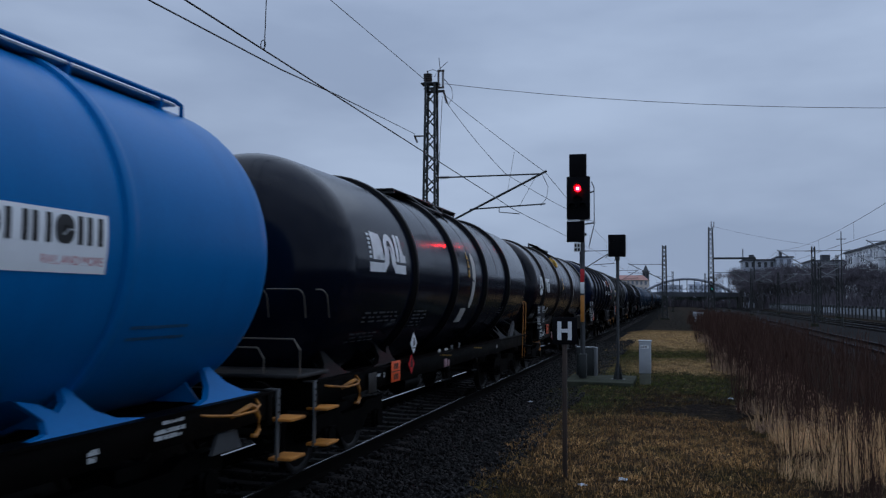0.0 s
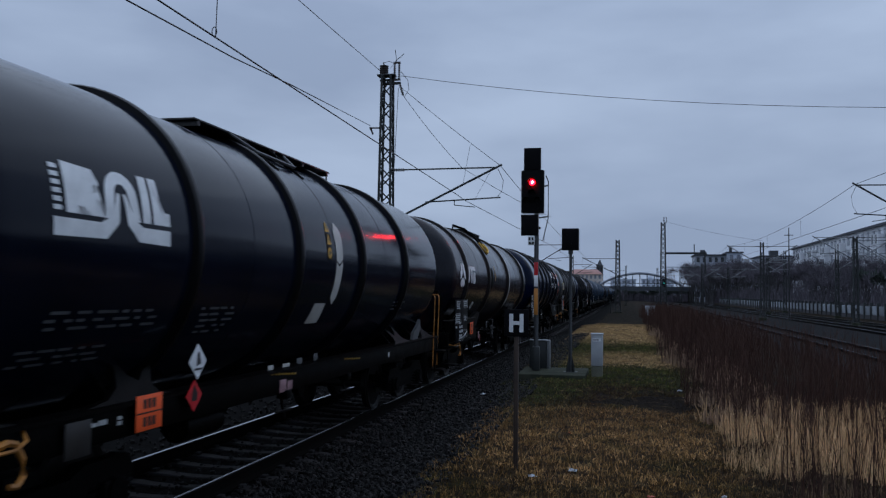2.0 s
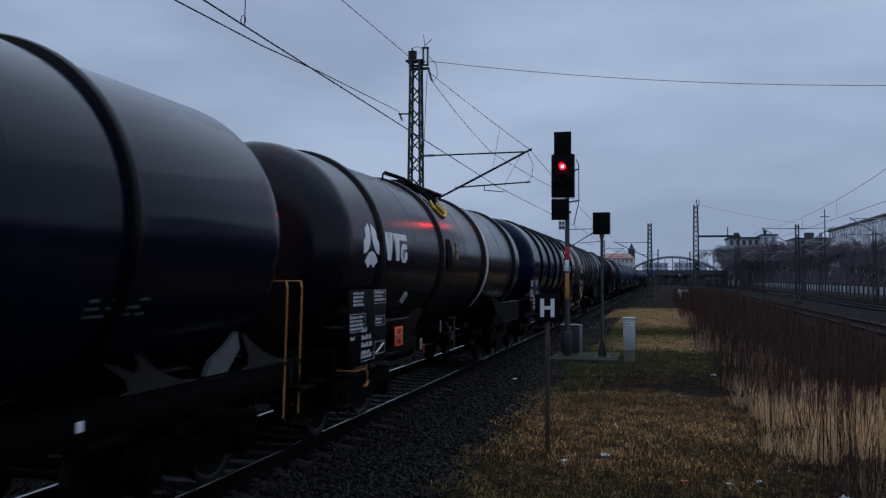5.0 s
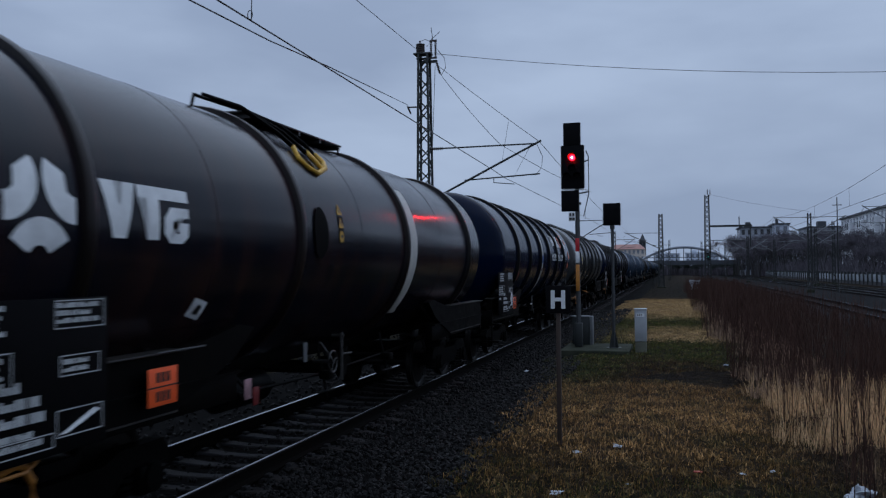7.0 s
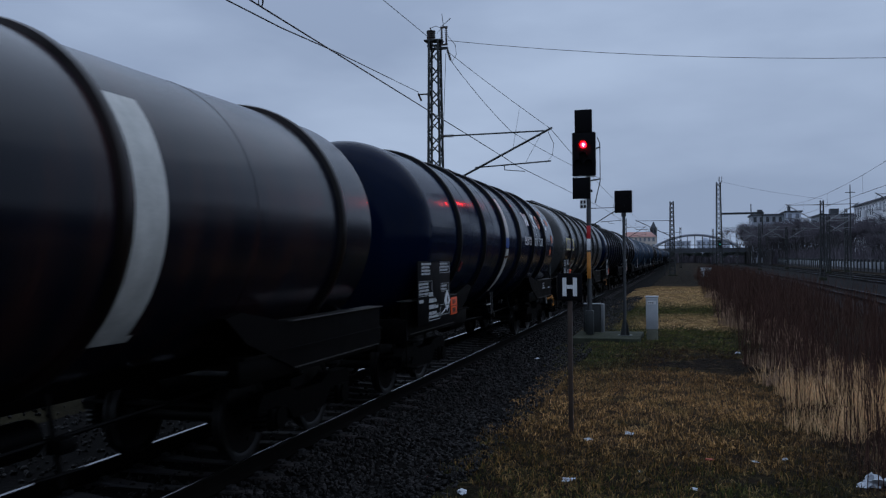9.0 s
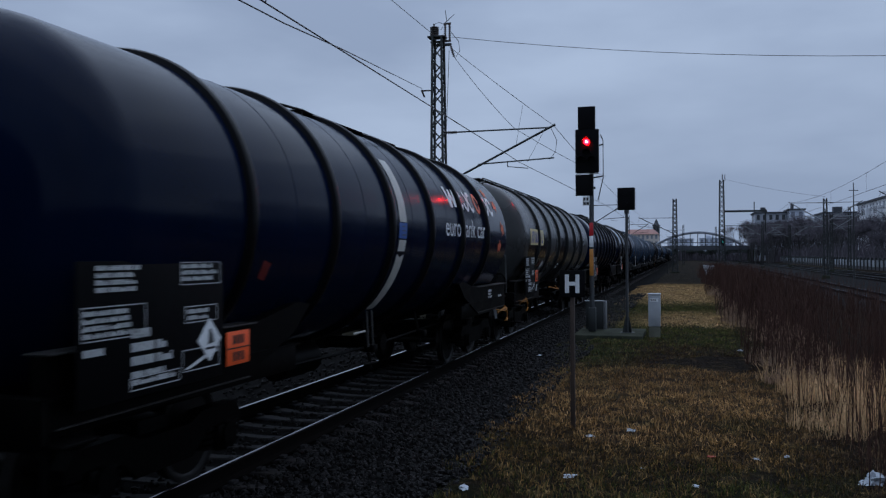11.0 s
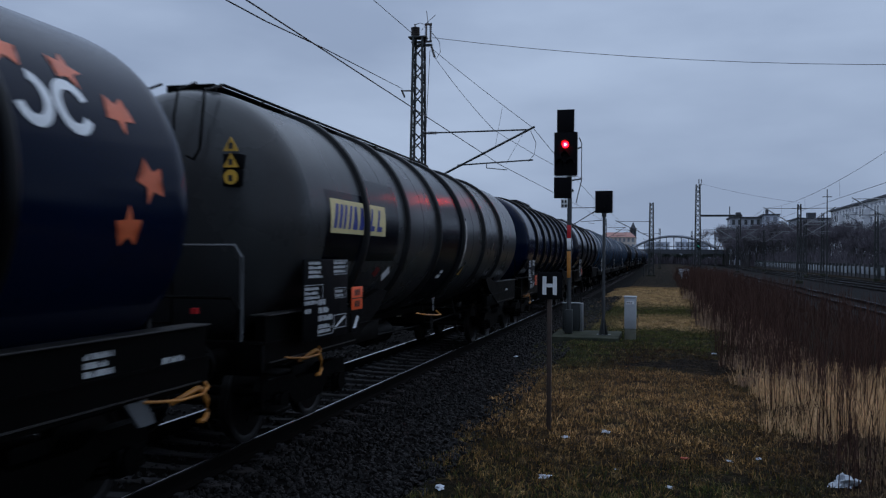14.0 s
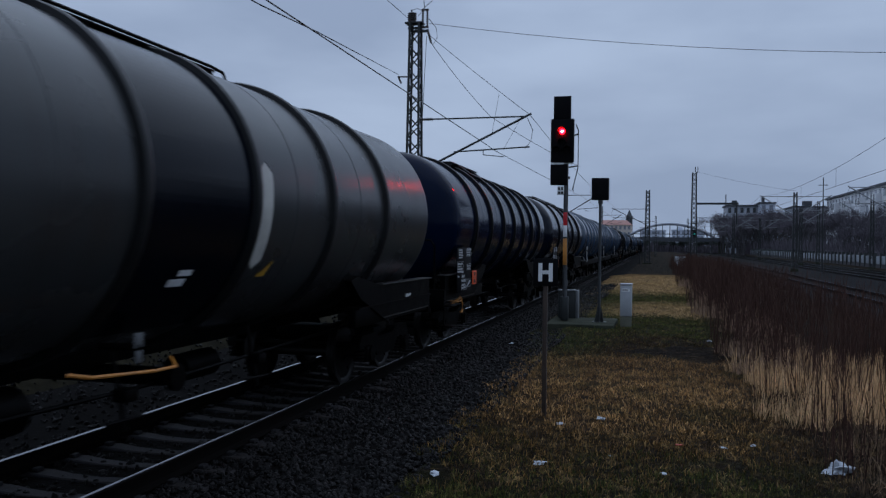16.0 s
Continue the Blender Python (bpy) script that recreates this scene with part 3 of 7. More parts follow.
def buffers(parent, y, out):
    """Two buffers and a screw coupling at one end; out is -1 or 1 along y."""
    for s in (-1, 1):
        bm = bmesh.new()
        rod(bm, (s * 0.875, y, 1.05), (s * 0.875, y - out * 0.30, 1.05), 0.085, 14)
        rod(bm, (s * 0.875, y - out * 0.25, 1.05), (s * 0.875, y - out * 0.62, 1.05), 0.12, 14)
        rod(bm, (s * 0.875, y, 1.05), (s * 0.875, y - out * 0.035, 1.05), 0.21, 22)
        part("buffer", bm, FRAME, parent)
    bm = bmesh.new()
    box(bm, -0.05, 0.05, min(y - out * 0.35, y - out * 0.7), max(y - out * 0.35, y - out * 0.7), 0.98, 1.1, 0.01)
    pipe(bm, [(0, y - out * 0.4, 1.0), (0.05, y - out * 0.25, 0.8), (0, y - out * 0.1, 0.72), (-0.05, y - out * 0.3, 0.78), (0, y - out * 0.42, 0.98)], 0.025)
    part("coupling", bm, FRAME, parent)
    bm = bmesh.new()
    pipe(bm, [(0.35, y - out * 0.65, 0.9), (0.36, y - out * 0.5, 0.72), (0.33, y - out * 0.3, 0.55), (0.3, y - out * 0.1, 0.56)], 0.025)
    part("brake_hose", bm, FRAME, parent)


def rope_hook(parent, y, z):
    """A painted shunting hook with its long bowed grab bar under the frame."""
    bm = bmesh.new()
    pipe(bm, [(1.26, y - 0.72, z + 0.05), (1.36, y - 0.60, z + 0.03), (1.41, y - 0.25, z - 0.01), (1.41, y + 0.12, z - 0.01), (1.38, y + 0.26, z + 0.03), (1.28, y + 0.33, z + 0.10)], 0.014)
    pipe(bm, [(1.26, y - 0.16, z - 0.06), (1.36, y - 0.06, z + 0.01), (1.40, y + 0.05, z + 0.05), (1.38, y + 0.16, z + 0.02)], 0.026)
    pipe(bm, [(1.40, y + 0.14, z), (1.41, y + 0.19, z - 0.08), (1.41, y + 0.20, z - 0.19), (1.41, y + 0.14, z - 0.25), (1.40, y + 0.08, z - 0.24)], 0.024)
    part("rope_hook", bm, HOOK_YELLOW, parent, "orange-yellow painted shunting hook")


def hazard_plate(parent, y, z, x=1.46):
    bm = bmesh.new()
    box(bm, x, x + 0.012, y - 0.2, y + 0.2, z - 0.15, z + 0.15, 0.004)
    ob = part("hazard_plate", bm, ORANGE, parent, "bright orange two-row hazard plate")
    bm = bmesh.new()
    box(bm, x + 0.012, x + 0.015, y - 0.2, y + 0.2, z - 0.006, z + 0.006)
    for zz in (z + 0.075, z - 0.075):
        for k in range(3):
            box(bm, x + 0.012, x + 0.014, y - 0.1 + k * 0.07, y - 0.05 + k * 0.07, zz - 0.04, zz + 0.04)
    part("plate_marking", bm, mat_black(), ob, smooth=False)
    bm = bmesh.new()
    box(bm, 1.20, x, y - 0.03, y + 0.03, z - 0.12, z + 0.12)
    part("plate_bracket", bm, FRAME, parent)


_cache = {}


def mat_black():
    if "k" not in _cache:
        _cache["k"] = mat("black_print", (0.01, 0.01, 0.01), 0.5, bump=0)
    return _cache["k"]


def placard(parent, y, z, x=1.44, red=False, size=0.2):
    """A square hazard placard standing on its corner, on a bracket."""
    bm = bmesh.new()
    prism(bm, [(y - size, z), (y, z - size), (y + size, z), (y, z + size)], x, x + 0.01)
    ob = part("placard", bm, RED if red else WHITE, parent, "diamond-shaped red flame placard" if red else "diamond-shaped white hazard placard")
    bm = bmesh.new()
    if red:
        prism(bm, [(y - 0.05, z - 0.05), (y + 0.05, z - 0.05), (y + 0.06, z + 0.02), (y, z + 0.1), (y - 0.05, z + 0.03)], x + 0.01, x + 0.013)
    else:
        prism(bm, [(y - 0.07, z - 0.08), (y + 0.08, z - 0.08), (y + 0.08, z - 0.06), (y - 0.07, z - 0.06)], x + 0.01, x + 0.013)
        prism(bm, [(y - 0.03, z - 0.04), (y + 0.06, z - 0.02), (y + 0.02, z + 0.09), (y - 0.01, z + 0.09)], x + 0.01, x + 0.013)
    part("placard_symbol", bm, mat_black(), ob, smooth=False)
    bm = bmesh.new()
    rod(bm, (1.22, y, z - 0.1), (x, y, z - 0.1), 0.015)
    part("placard_bracket", bm, FRAME, parent)


def data_board(parent, y0, y1, z0, z1, x=1.47, seed=1):
    """A dark sheet-metal board with blocks of small white lettering and framed boxes."""
    bm = bmesh.new()
    box(bm, x - 0.02, x, y0, y1, z0, z1, 0.006)
    ob = part("data_board", bm, BOARD, parent, "dark board with white lettering blocks")
    w, h = y1 - y0, z1 - z0
    bm = bmesh.new()
    for u, v, wide, size, lines in ((0.10, 0.97, 0.30, 0.034, 4), (0.66, 0.97, 0.30, 0.034, 3), (0.03, 0.66, 0.34, 0.034, 4), (0.03, 0.40, 0.14, 0.05, 1), (0.31, 0.50, 0.16, 0.065, 1), (0.31, 0.40, 0.26, 0.065, 1), (0.31, 0.30, 0.36, 0.065, 1), (0.31, 0.19, 0.30, 0.04, 2), (0.70, 0.60, 0.22, 0.034, 2)):
        rnd = random.Random(seed + int(100 * u + 10 * v))
        bars(bm, [w * wide * rnd.uniform(0.75, 1.0) for _ in range(lines)], y0 + w * u, z0 + h * v, size, size * 0.5, x, seed + lines)
    tagged(part("lettering", bm, FADED, ob, smooth=False), kind="stuff")
    for u, v, wide, high in ((0.65, 0.80, 0.32, 0.18), (0.02, 0.45, 0.38, 0.23), (0.68, 0.49, 0.26, 0.13), (0.66, 0.10, 0.30, 0.17), (0.30, 0.05, 0.34, 0.09)):
        yy, zz, ww, hh = y0 + w * u, z0 + h * v, w * wide, h * high
        bm = bmesh.new()
        for a, b, c, d in ((yy, yy + ww, zz, zz + 0.007), (yy, yy + ww, zz + hh, zz + hh + 0.007), (yy, yy + 0.007, zz, zz + hh), (yy + ww, yy + ww + 0.007, zz, zz + hh + 0.007)):
            box(bm, x, x + 0.003, a, b, c, d)
        part("marking_frame", bm, FADED, ob, smooth=False)
    bm = bmesh.new()
    yy, zz = y0 + w * 0.66, z0 + h * 0.10
    prism(bm, [(yy + 0.03, zz + 0.02), (yy + 0.1, zz + 0.02), (yy + w * 0.3 - 0.02, zz + h * 0.13), (yy + w * 0.3 - 0.08, zz + h * 0.15)], x, x + 0.004)
    part("symbol", bm, WHITE, ob, smooth=False)
    return ob


def end_ladder(parent, y, zt, out):
    """A ladder at the tank's end with hooped hand rails over the top."""
    for s in (-0.22, 0.22):
        bm = bmesh.new()
        pipe(bm, [(s, y, 1.3), (s, y, zt - 0.35), (s, y - out * 0.08, zt - 0.05), (s, y - out * 0.45, zt + 0.10)], 0.016)
        part("ladder_rail", bm, FRAME, parent)
    for k in range(8):
        bm = bmesh.new()
        rod(bm, (-0.22, y, 1.4 + k * 0.3), (0.22, y, 1.4 + k * 0.3), 0.013, 6)
        part("rung", bm, FRAME, parent)
    bm = bmesh.new()
    pipe(bm, [(0.48, y - out * 0.5, zt + 0.05), (0.50, y - out * 0.15, zt - 0.05), (0.50, y - out * 0.06, zt - 0.7), (0.44, y - out * 0.04, zt - 0.82), (0.36, y - out * 0.04, zt - 0.78)], 0.018)
    part("grab_rail", bm, FRAME, parent)


def walkway(parent, y0, y1, zt, rail="low", width=0.32):
    """Roof walkway planks on brackets along the tank top, with a side rail."""
    for k in range(2):
        bm = bmesh.new()
        x = -width + k * width
        box(bm, x + 0.01, x + width - 0.01, y0, y1, zt + 0.03, zt + 0.055, 0.008)
        part("walkway_plank", bm, FRAME, parent)
    n = max(2, int((y1 - y0) / 1.1))
    for k in range(n + 1):
        y = y0 + 0.05 + (y1 - y0 - 0.1) * k / n
        bm = bmesh.new()
        box(bm, -width, width, y - 0.025, y + 0.025, zt - 0.08, zt + 0.03)
        if rail == "low":
            rod(bm, (width + 0.02, y, zt + 0.02), (width + 0.06, y, zt + 0.05), 0.014, 6)
        part("walkway_bracket", bm, FRAME, parent)
    if rail == "low":
        bm = bmesh.new()
        pipe(bm, [(width + 0.02, y0 - 0.1, zt - 0.02), (width + 0.06, y0 + 0.1, zt + 0.05), (width + 0.06, y1 - 0.2, zt + 0.05), (width + 0.06, y1 + 0.1, zt + 0.03), (width + 0.02, y1 + 0.25, zt - 0.06)], 0.018)
        part("walkway_rail", bm, FRAME, parent)


def tilted_platform(parent, y0, y1, zt, r, zc, strut=1.2, struts=True):
    """A service platform beside the manhole, on struts."""
    bm = bmesh.new()
    box(bm, -0.45, 0.60, y0, y1, zt + 0.015, zt + 0.04, 0.006)
    for k in range(5):
        y = y0 + 0.1 + (y1 - y0 - 0.2) * k / 4
        box(bm, -0.45, 0.60, y - 0.02, y + 0.02, zt - 0.04, zt + 0.015)
    part("service_platform", bm, RAIL_GREY, parent)
    if struts:
        bm = bmesh.new()
        y = y0 + strut
        pipe(bm, [(0.58, y - 0.3, zt + 0.02), (0.80, y, zt - 0.16), (0.86, y + 1.1, zt - 0.20), (0.62, y + 1.3, zt - 0.02)], 0.022)
        part("platform_strut", bm, FRAME_GREY, parent)
        for d in (0.0, 0.85):
            bm = bmesh.new()
            rod(bm, (0.58, y + d, zt + 0.0), (0.95, y + d + 0.35, zt - 0.36), 0.028)
            part("platform_strut", bm, FRAME, parent)
    bm = bmesh.new()
    rod(bm, (0.56, y1 - 0.05, zt + 0.02), (0.56, y1 - 0.05, zt - 0.16), 0.016)
    part("platform_leg", bm, FRAME, parent)
    bm = bmesh.new()
    rod(bm, (0, (y0 + y1) / 2, zt - 0.12), (0, (y0 + y1) / 2, zt + 0.012), 0.3, 20)
    part("manhole_dome", bm, FRAME, parent)


def warning_signs(parent, y, s, zc, r, k=1.0):
    """Two yellow warning triangles over a round prohibition sign; s: height of the sign's disc."""
    flank("warning_backing", [rect(y - 0.13 * k, y + 0.13 * k, s + 0.14 * k, s + 0.40 * k)], zc, r, BOARD, parent, thick=0.005)
    for j in range(2):
        c = s + (0.53 - j * 0.26) * k
        flank("warning_triangle", [[(y - 0.13 * k, c - 0.10 * k), (y + 0.13 * k, c - 0.10 * k), (y, c + 0.12 * k)]], zc, r, YELLOW, parent, "yellow warning triangle", thick=0.008)
        flank("triangle_symbol", [rect(y - 0.025 * k, y + 0.025 * k, c - 0.06 * k, c + 0.04 * k)], zc, r, mat_black(), parent, thick=0.011)
    flank("round_backing", [rect(y - 0.13 * k, y + 0.13 * k, s - 0.13 * k, s + 0.13 * k)], zc, r, BOARD, parent, thick=0.005)
    flank("prohibition_disc", [disc(y, s, 0.115 * k)], zc, r, YELLOW, parent, "round orange prohibition sign", thick=0.008)
    flank("disc_symbol", [rect(y - 0.05 * k, y + 0.05 * k, s - 0.03 * k, s + 0.04 * k)], zc, r, mat_black(), parent, thick=0.011)


def hollow(y, s, w, h, t=0.06, open_to=0.0):
    """A rounded hollow block, as one outline broken on its right side."""
    def corner(p, q, a0, a1, rr):
        return [(p + rr * math.cos(a), q + rr * math.sin(a)) for a in (a0 + (a1 - a0) * k / 4 for k in range(5))]
    ro, ri = min(w, h) * 0.42, max(0.01, min(w, h) * 0.42 - t)
    pi = math.pi
    c = ((y + w - ro, s + h - ro, 0, pi / 2), (y + ro, s + h - ro, pi / 2, pi), (y + ro, s + ro, pi, 1.5 * pi), (y + w - ro, s + ro, 1.5 * pi, 2 * pi))
    outer = [p for q in c for p in corner(*q, ro)]
    inner = [p for q in c for p in corner(*q, ri)]
    mid = s + h / 2
    return [(y + w, mid + open_to + 0.004)] + outer + [(y + w, mid - 0.004)] + [(y + w - t, mid - 0.004)] + inner[::-1] + [(y + w - t, mid + open_to + 0.004)]


def wagon(name, label, y0, length, a, b, r, zc, rings, paint, ring_paint=PAINT_RING, ring_h=0.065, full_sill=True, saddle=None, dish=0.74, group="tank wagons of the freight train"):
    """A four-axle tank wagon: tank with dished ends, ring stiffeners, frame, bogies, buffers.
    y0: near buffer face at the start; a, b: tank ends along the wagon."""
    root = tagged(empty(name, 0, y0, 0), label, "tank wagon", group)
    bow = [(dish * (1 - math.cos(math.pi * k / 32) ** 0.82), r * math.sin(math.pi * k / 32) ** 0.92) for k in range(17)]
    prof = [(a + d, q) for d, q in bow]
    far = [(b - d, q) for d, q in bow[::-1]]
    bm = lathe_y(bmesh.new(), prof + far, zc)
    part("tank", bm, paint, root)
    for y in rings:
        bm = bmesh.new()
        lathe_y(bm, [(y - 0.065, r - 0.01), (y - 0.055, r + ring_h * 0.8), (y - 0.03, r + ring_h), (y + 0.03, r + ring_h), (y + 0.055, r + ring_h * 0.8), (y + 0.065, r - 0.01)], zc)
        part("ring", bm, ring_paint, root)
    # weld seams
    seams = [(p + q) / 2 for p, q in zip(rings, rings[1:])]
    for y in seams:
        bm = lathe_y(bmesh.new(), [(y - 0.012, r - 0.002), (y, r + 0.004), (y + 0.012, r - 0.002)], zc)
        part("weld_seam", bm, paint, root)
    # frame
    bm = bmesh.new()
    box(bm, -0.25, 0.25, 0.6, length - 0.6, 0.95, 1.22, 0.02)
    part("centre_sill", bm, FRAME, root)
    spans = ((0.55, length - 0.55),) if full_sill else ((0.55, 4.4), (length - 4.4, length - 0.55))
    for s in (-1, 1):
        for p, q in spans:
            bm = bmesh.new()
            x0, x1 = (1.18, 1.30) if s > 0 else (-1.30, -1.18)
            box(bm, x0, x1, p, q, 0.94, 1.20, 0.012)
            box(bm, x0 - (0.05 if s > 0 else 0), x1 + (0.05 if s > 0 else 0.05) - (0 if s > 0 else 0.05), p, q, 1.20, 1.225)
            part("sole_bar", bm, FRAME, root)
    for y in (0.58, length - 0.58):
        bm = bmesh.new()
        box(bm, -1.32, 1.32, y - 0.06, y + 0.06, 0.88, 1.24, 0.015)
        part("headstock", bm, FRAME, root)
    # saddles carrying the tank
    sp = saddle or FRAME
    for y in (2.4, length - 2.4):
        for s in (-1, 1):
            flip = 1 if y > length / 2 else -1
            for c, out in ((-0.98, ((-0.52, 1.225), (-0.34, 1.25), (-0.30, 1.33), (-0.46, 1.48), (-0.28, 1.44), (-0.14, 1.36), (-0.02, 1.42), (0.06, 1.60), (0.12, 1.46), (0.22, 1.34), (0.42, 1.26), (0.74, 1.225))), (1.0, ((-0.46, 1.225), (-0.26, 1.26), (-0.12, 1.36), (-0.04, 1.48), (0.03, 1.66), (0.10, 1.50), (0.20, 1.37), (0.42, 1.27), (0.70, 1.225)))):
                bm = prism(bmesh.new(), [(y + flip * (c + p), q) for p, q in out], 1.20, 1.26)
                for v in bm.verts:
                    v.co.x = s * (v.co.x - (v.co.z - 1.225) * 0.75)
                part("saddle_plate", bm, sp, root)
        for k in (-0.88, 0.95):
            bm = bmesh.new()
            vs = [(-1.02, 1.2), (1.02, 1.2)] + [(r * 0.99 * math.sin(t), zc - r * 0.99 * math.cos(t)) for t in [0.62 - 0.124 * j for j in range(11)]]
            f0 = [bm.verts.new((x, y + k - 0.02, z)) for x, z in vs]
            f1 = [bm.verts.new((x, y + k + 0.02, z)) for x, z in vs]
            bm.faces.new(f0)
            bm.faces.new(f1[::-1])
            for i in range(len(vs)):
                j = (i + 1) % len(vs)
                bm.faces.new((f0[i], f0[j], f1[j], f1[i]))
            part("saddle_web", bm, sp, root)
    if not full_sill:
        for p, q in ((0.6, 4.3), (length - 4.3, length - 0.6)):
            for s in (-1, 1):
                bm = bmesh.new()
                x0, x1 = (1.22, 1.33) if s > 0 else (-1.33, -1.22)
                if p < 1:
                    o = [(p, 1.0), (q - 1.2, 0.95), (q, 1.35), (q + 0.4, 1.62), (q + 0.1, 1.66), (q - 0.9, 1.5), (p, 1.5)]
                else:
                    o = [(q, 1.0), (q, 1.5), (p + 0.9, 1.5), (p - 0.1, 1.66), (p - 0.4, 1.62), (p, 1.35), (p + 1.2, 0.95)]
                prism(bm, o, x0, x1)
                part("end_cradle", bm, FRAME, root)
                # flange strips in paler grey, putting edge highlights into the cradle's colour
                bm = bmesh.new()
                u, v = (p, q - 0.9) if p < 1 else (p + 0.9, q)
                box(bm, *sorted((s * 1.16, s * 1.38)), u, v, 1.503, 1.518, 0.004)
                box(bm, *sorted((s * 1.331, s * 1.35)), u + 0.1, v - 0.1, 1.0, 1.012)
                part("cradle_flange", bm, RAIL_GREY, root)
    wheels = bogie(root, 2.35) + bogie(root, length - 2.35)
    buffers(root, 0.0, -1)
    buffers(root, length, 1)
    # outlet valve, brake cylinder and pipes below the tank
    bm = bmesh.new()
    m = length / 2
    rod(bm, (0.0, m, zc - r - 0.25), (0.0, m, zc - r + 0.1), 0.14, 14)
    rod(bm, (-0.9, m, 0.86), (0.95, m, 0.86), 0.09, 12)
    rod(bm, (0.95, m, 0.86), (1.02, m, 0.86), 0.13, 14)
    part("outlet_pipe", bm, FRAME, root)
    bm = bmesh.new()
    rod(bm, (0.55, m - 2.6, 0.82), (0.55, m - 1.6, 0.82), 0.19, 18)
    part("brake_cylinder", bm, FRAME, root)
    bm = bmesh.new()
    rod(bm, (0.2, m + 1.3, 0.72), (0.2, m + 2.0, 0.72), 0.16, 16)
    part("air_reservoir", bm, FRAME, root)
    bm = bmesh.new()
    pipe(bm, [(0.7, 0.7, 0.92), (0.75, 3.5, 0.86), (0.8, m, 0.80), (0.75, length - 3.5, 0.86), (0.7, length - 0.7, 0.92)], 0.02)
    part("brake_pipe", bm, FRAME, root)
    for k, y in enumerate((m - 1.2, m + 1.1)):
        bm = bmesh.new()
        rod(bm, (1.15, y, 1.25), (1.28, y, 0.62), 0.02)
        box(bm, 1.2, 1.34, y - 0.08, y + 0.08, 0.86, 0.96, 0.01)
        rod(bm, (1.27, y - 0.25, 0.72), (1.27, y + 0.25, 0.70), 0.016)
        part("brake_lever", bm, FRAME, root)
    return root, wheels


def steps(parent, y, z0=1.22, material=STEP_ORANGE):
    """Two treads on one flat grey hanger bar at the frame's corner."""
    bm = bmesh.new()
    box(bm, 1.325, 1.345, y - 0.20, y - 0.13, 0.49, z0, 0.004)
    box(bm, 1.20, 1.345, y - 0.20, y - 0.13, z0, z0 + 0.015)
    for z in (0.90, 0.50):
        box(bm, 1.325, 1.34, y - 0.13, y + 0.17, z - 0.03, z - 0.002)
    hanger = part("step_hanger", bm, FRAME if material is FRAME else FRAME_GREY, parent)
    if material is not FRAME:
        bm = bmesh.new()
        for z in (1.0, 1.07, 1.14):
            rod(bm, (1.344, y - 0.165, z), (1.352, y - 0.165, z), 0.011, 8)
        tagged(part("bolts", bm, FRAME, hanger), kind="stuff")
    for z in (0.90, 0.50):
        bm = bmesh.new()
        box(bm, 1.24, 1.50, y - 0.18, y + 0.18, z, z + 0.032, 0.008)
        part("step_tread", bm, material, parent, "worn orange step tread" if material is STEP_ORANGE else "")


def end_rail(parent, y, z0, z1, material=FRAME, half=1.15, r=0.02):
    """A bent hand rail across the wagon end."""
    bm = bmesh.new()
    pipe(bm, [(half, y, z0), (half, y, z1 - 0.12), (half - 0.08, y, z1), (0.15, y, z1), (0.08, y, z1 - 0.1), (0.08, y, z0)], r)
    part("hand_rail", bm, material, parent)


def chip(name, parent, y0, y1, z0, z1, material, x=1.335, label="", d=0.012):
    """A small plate or block fixed on the frame's side."""
    bm = bmesh.new()
    box(bm, x - d, x, y0, y1, z0, z1, min(0.003, d / 4))
    return part(name, bm, material, parent, label)


def stripe_row(parent, y0, y1, z0, z1, n):
    """A row of worn yellow dashes along the sole bar."""
    for k in range(n):
        t0, t1 = k / n, (k + 0.62) / n
        z = z0 + (z1 - z0) * t0
        chip("yellow_dash", parent, y0 + (y1 - y0) * t0, y0 + (y1 - y0) * t1, z - 0.012, z + 0.012, YELLOW, 1.306, d=0.005)


def valve_gear(parent, y):
    """A grey lever stand with a cross handle, and a hand wheel beside it."""
    bm = bmesh.new()
    rod(bm, (1.33, y, 0.80), (1.33, y, 1.39), 0.024)
    rod(bm, (1.33, y - 0.02, 1.13), (1.40, y + 0.17, 1.13), 0.014)
    rod(bm, (1.20, y, 1.36), (1.36, y, 1.36), 0.02)
    part("lever_stand", bm, RAIL_GREY, parent, "worn grey lever stand")
    bm = bmesh.new()
    ring = [(1.36, y - 0.36 + 0.13 * math.cos(2 * math.pi * k / 20), 1.07 + 0.13 * math.sin(2 * math.pi * k / 20)) for k in range(21)]
    pipe(bm, ring, 0.014)
    for a in (0.3, 2.4, 4.5):
        rod(bm, (1.36, y - 0.36, 1.07), (1.36, y - 0.36 + 0.13 * math.cos(a), 1.07 + 0.13 * math.sin(a)), 0.009, 6)
    rod(bm, (1.10, y - 0.36, 1.07), (1.38, y - 0.36, 1.07), 0.022)
    rod(bm, (1.30, y - 0.62, 1.32), (1.34, y - 0.36, 1.10), 0.02)
    part("hand_wheel", bm, RAIL_GREY, parent, "dull grey hand wheel")


WAGONS, WHEELS = [], []


def add(pair):
    WAGONS.append(pair[0])
    WHEELS.append(pair[1])
    return pair[0]


FAINT_BLUE = mat("faint_blue_lettering", (0.02, 0.10, 0.22), 0.5, bump=0)
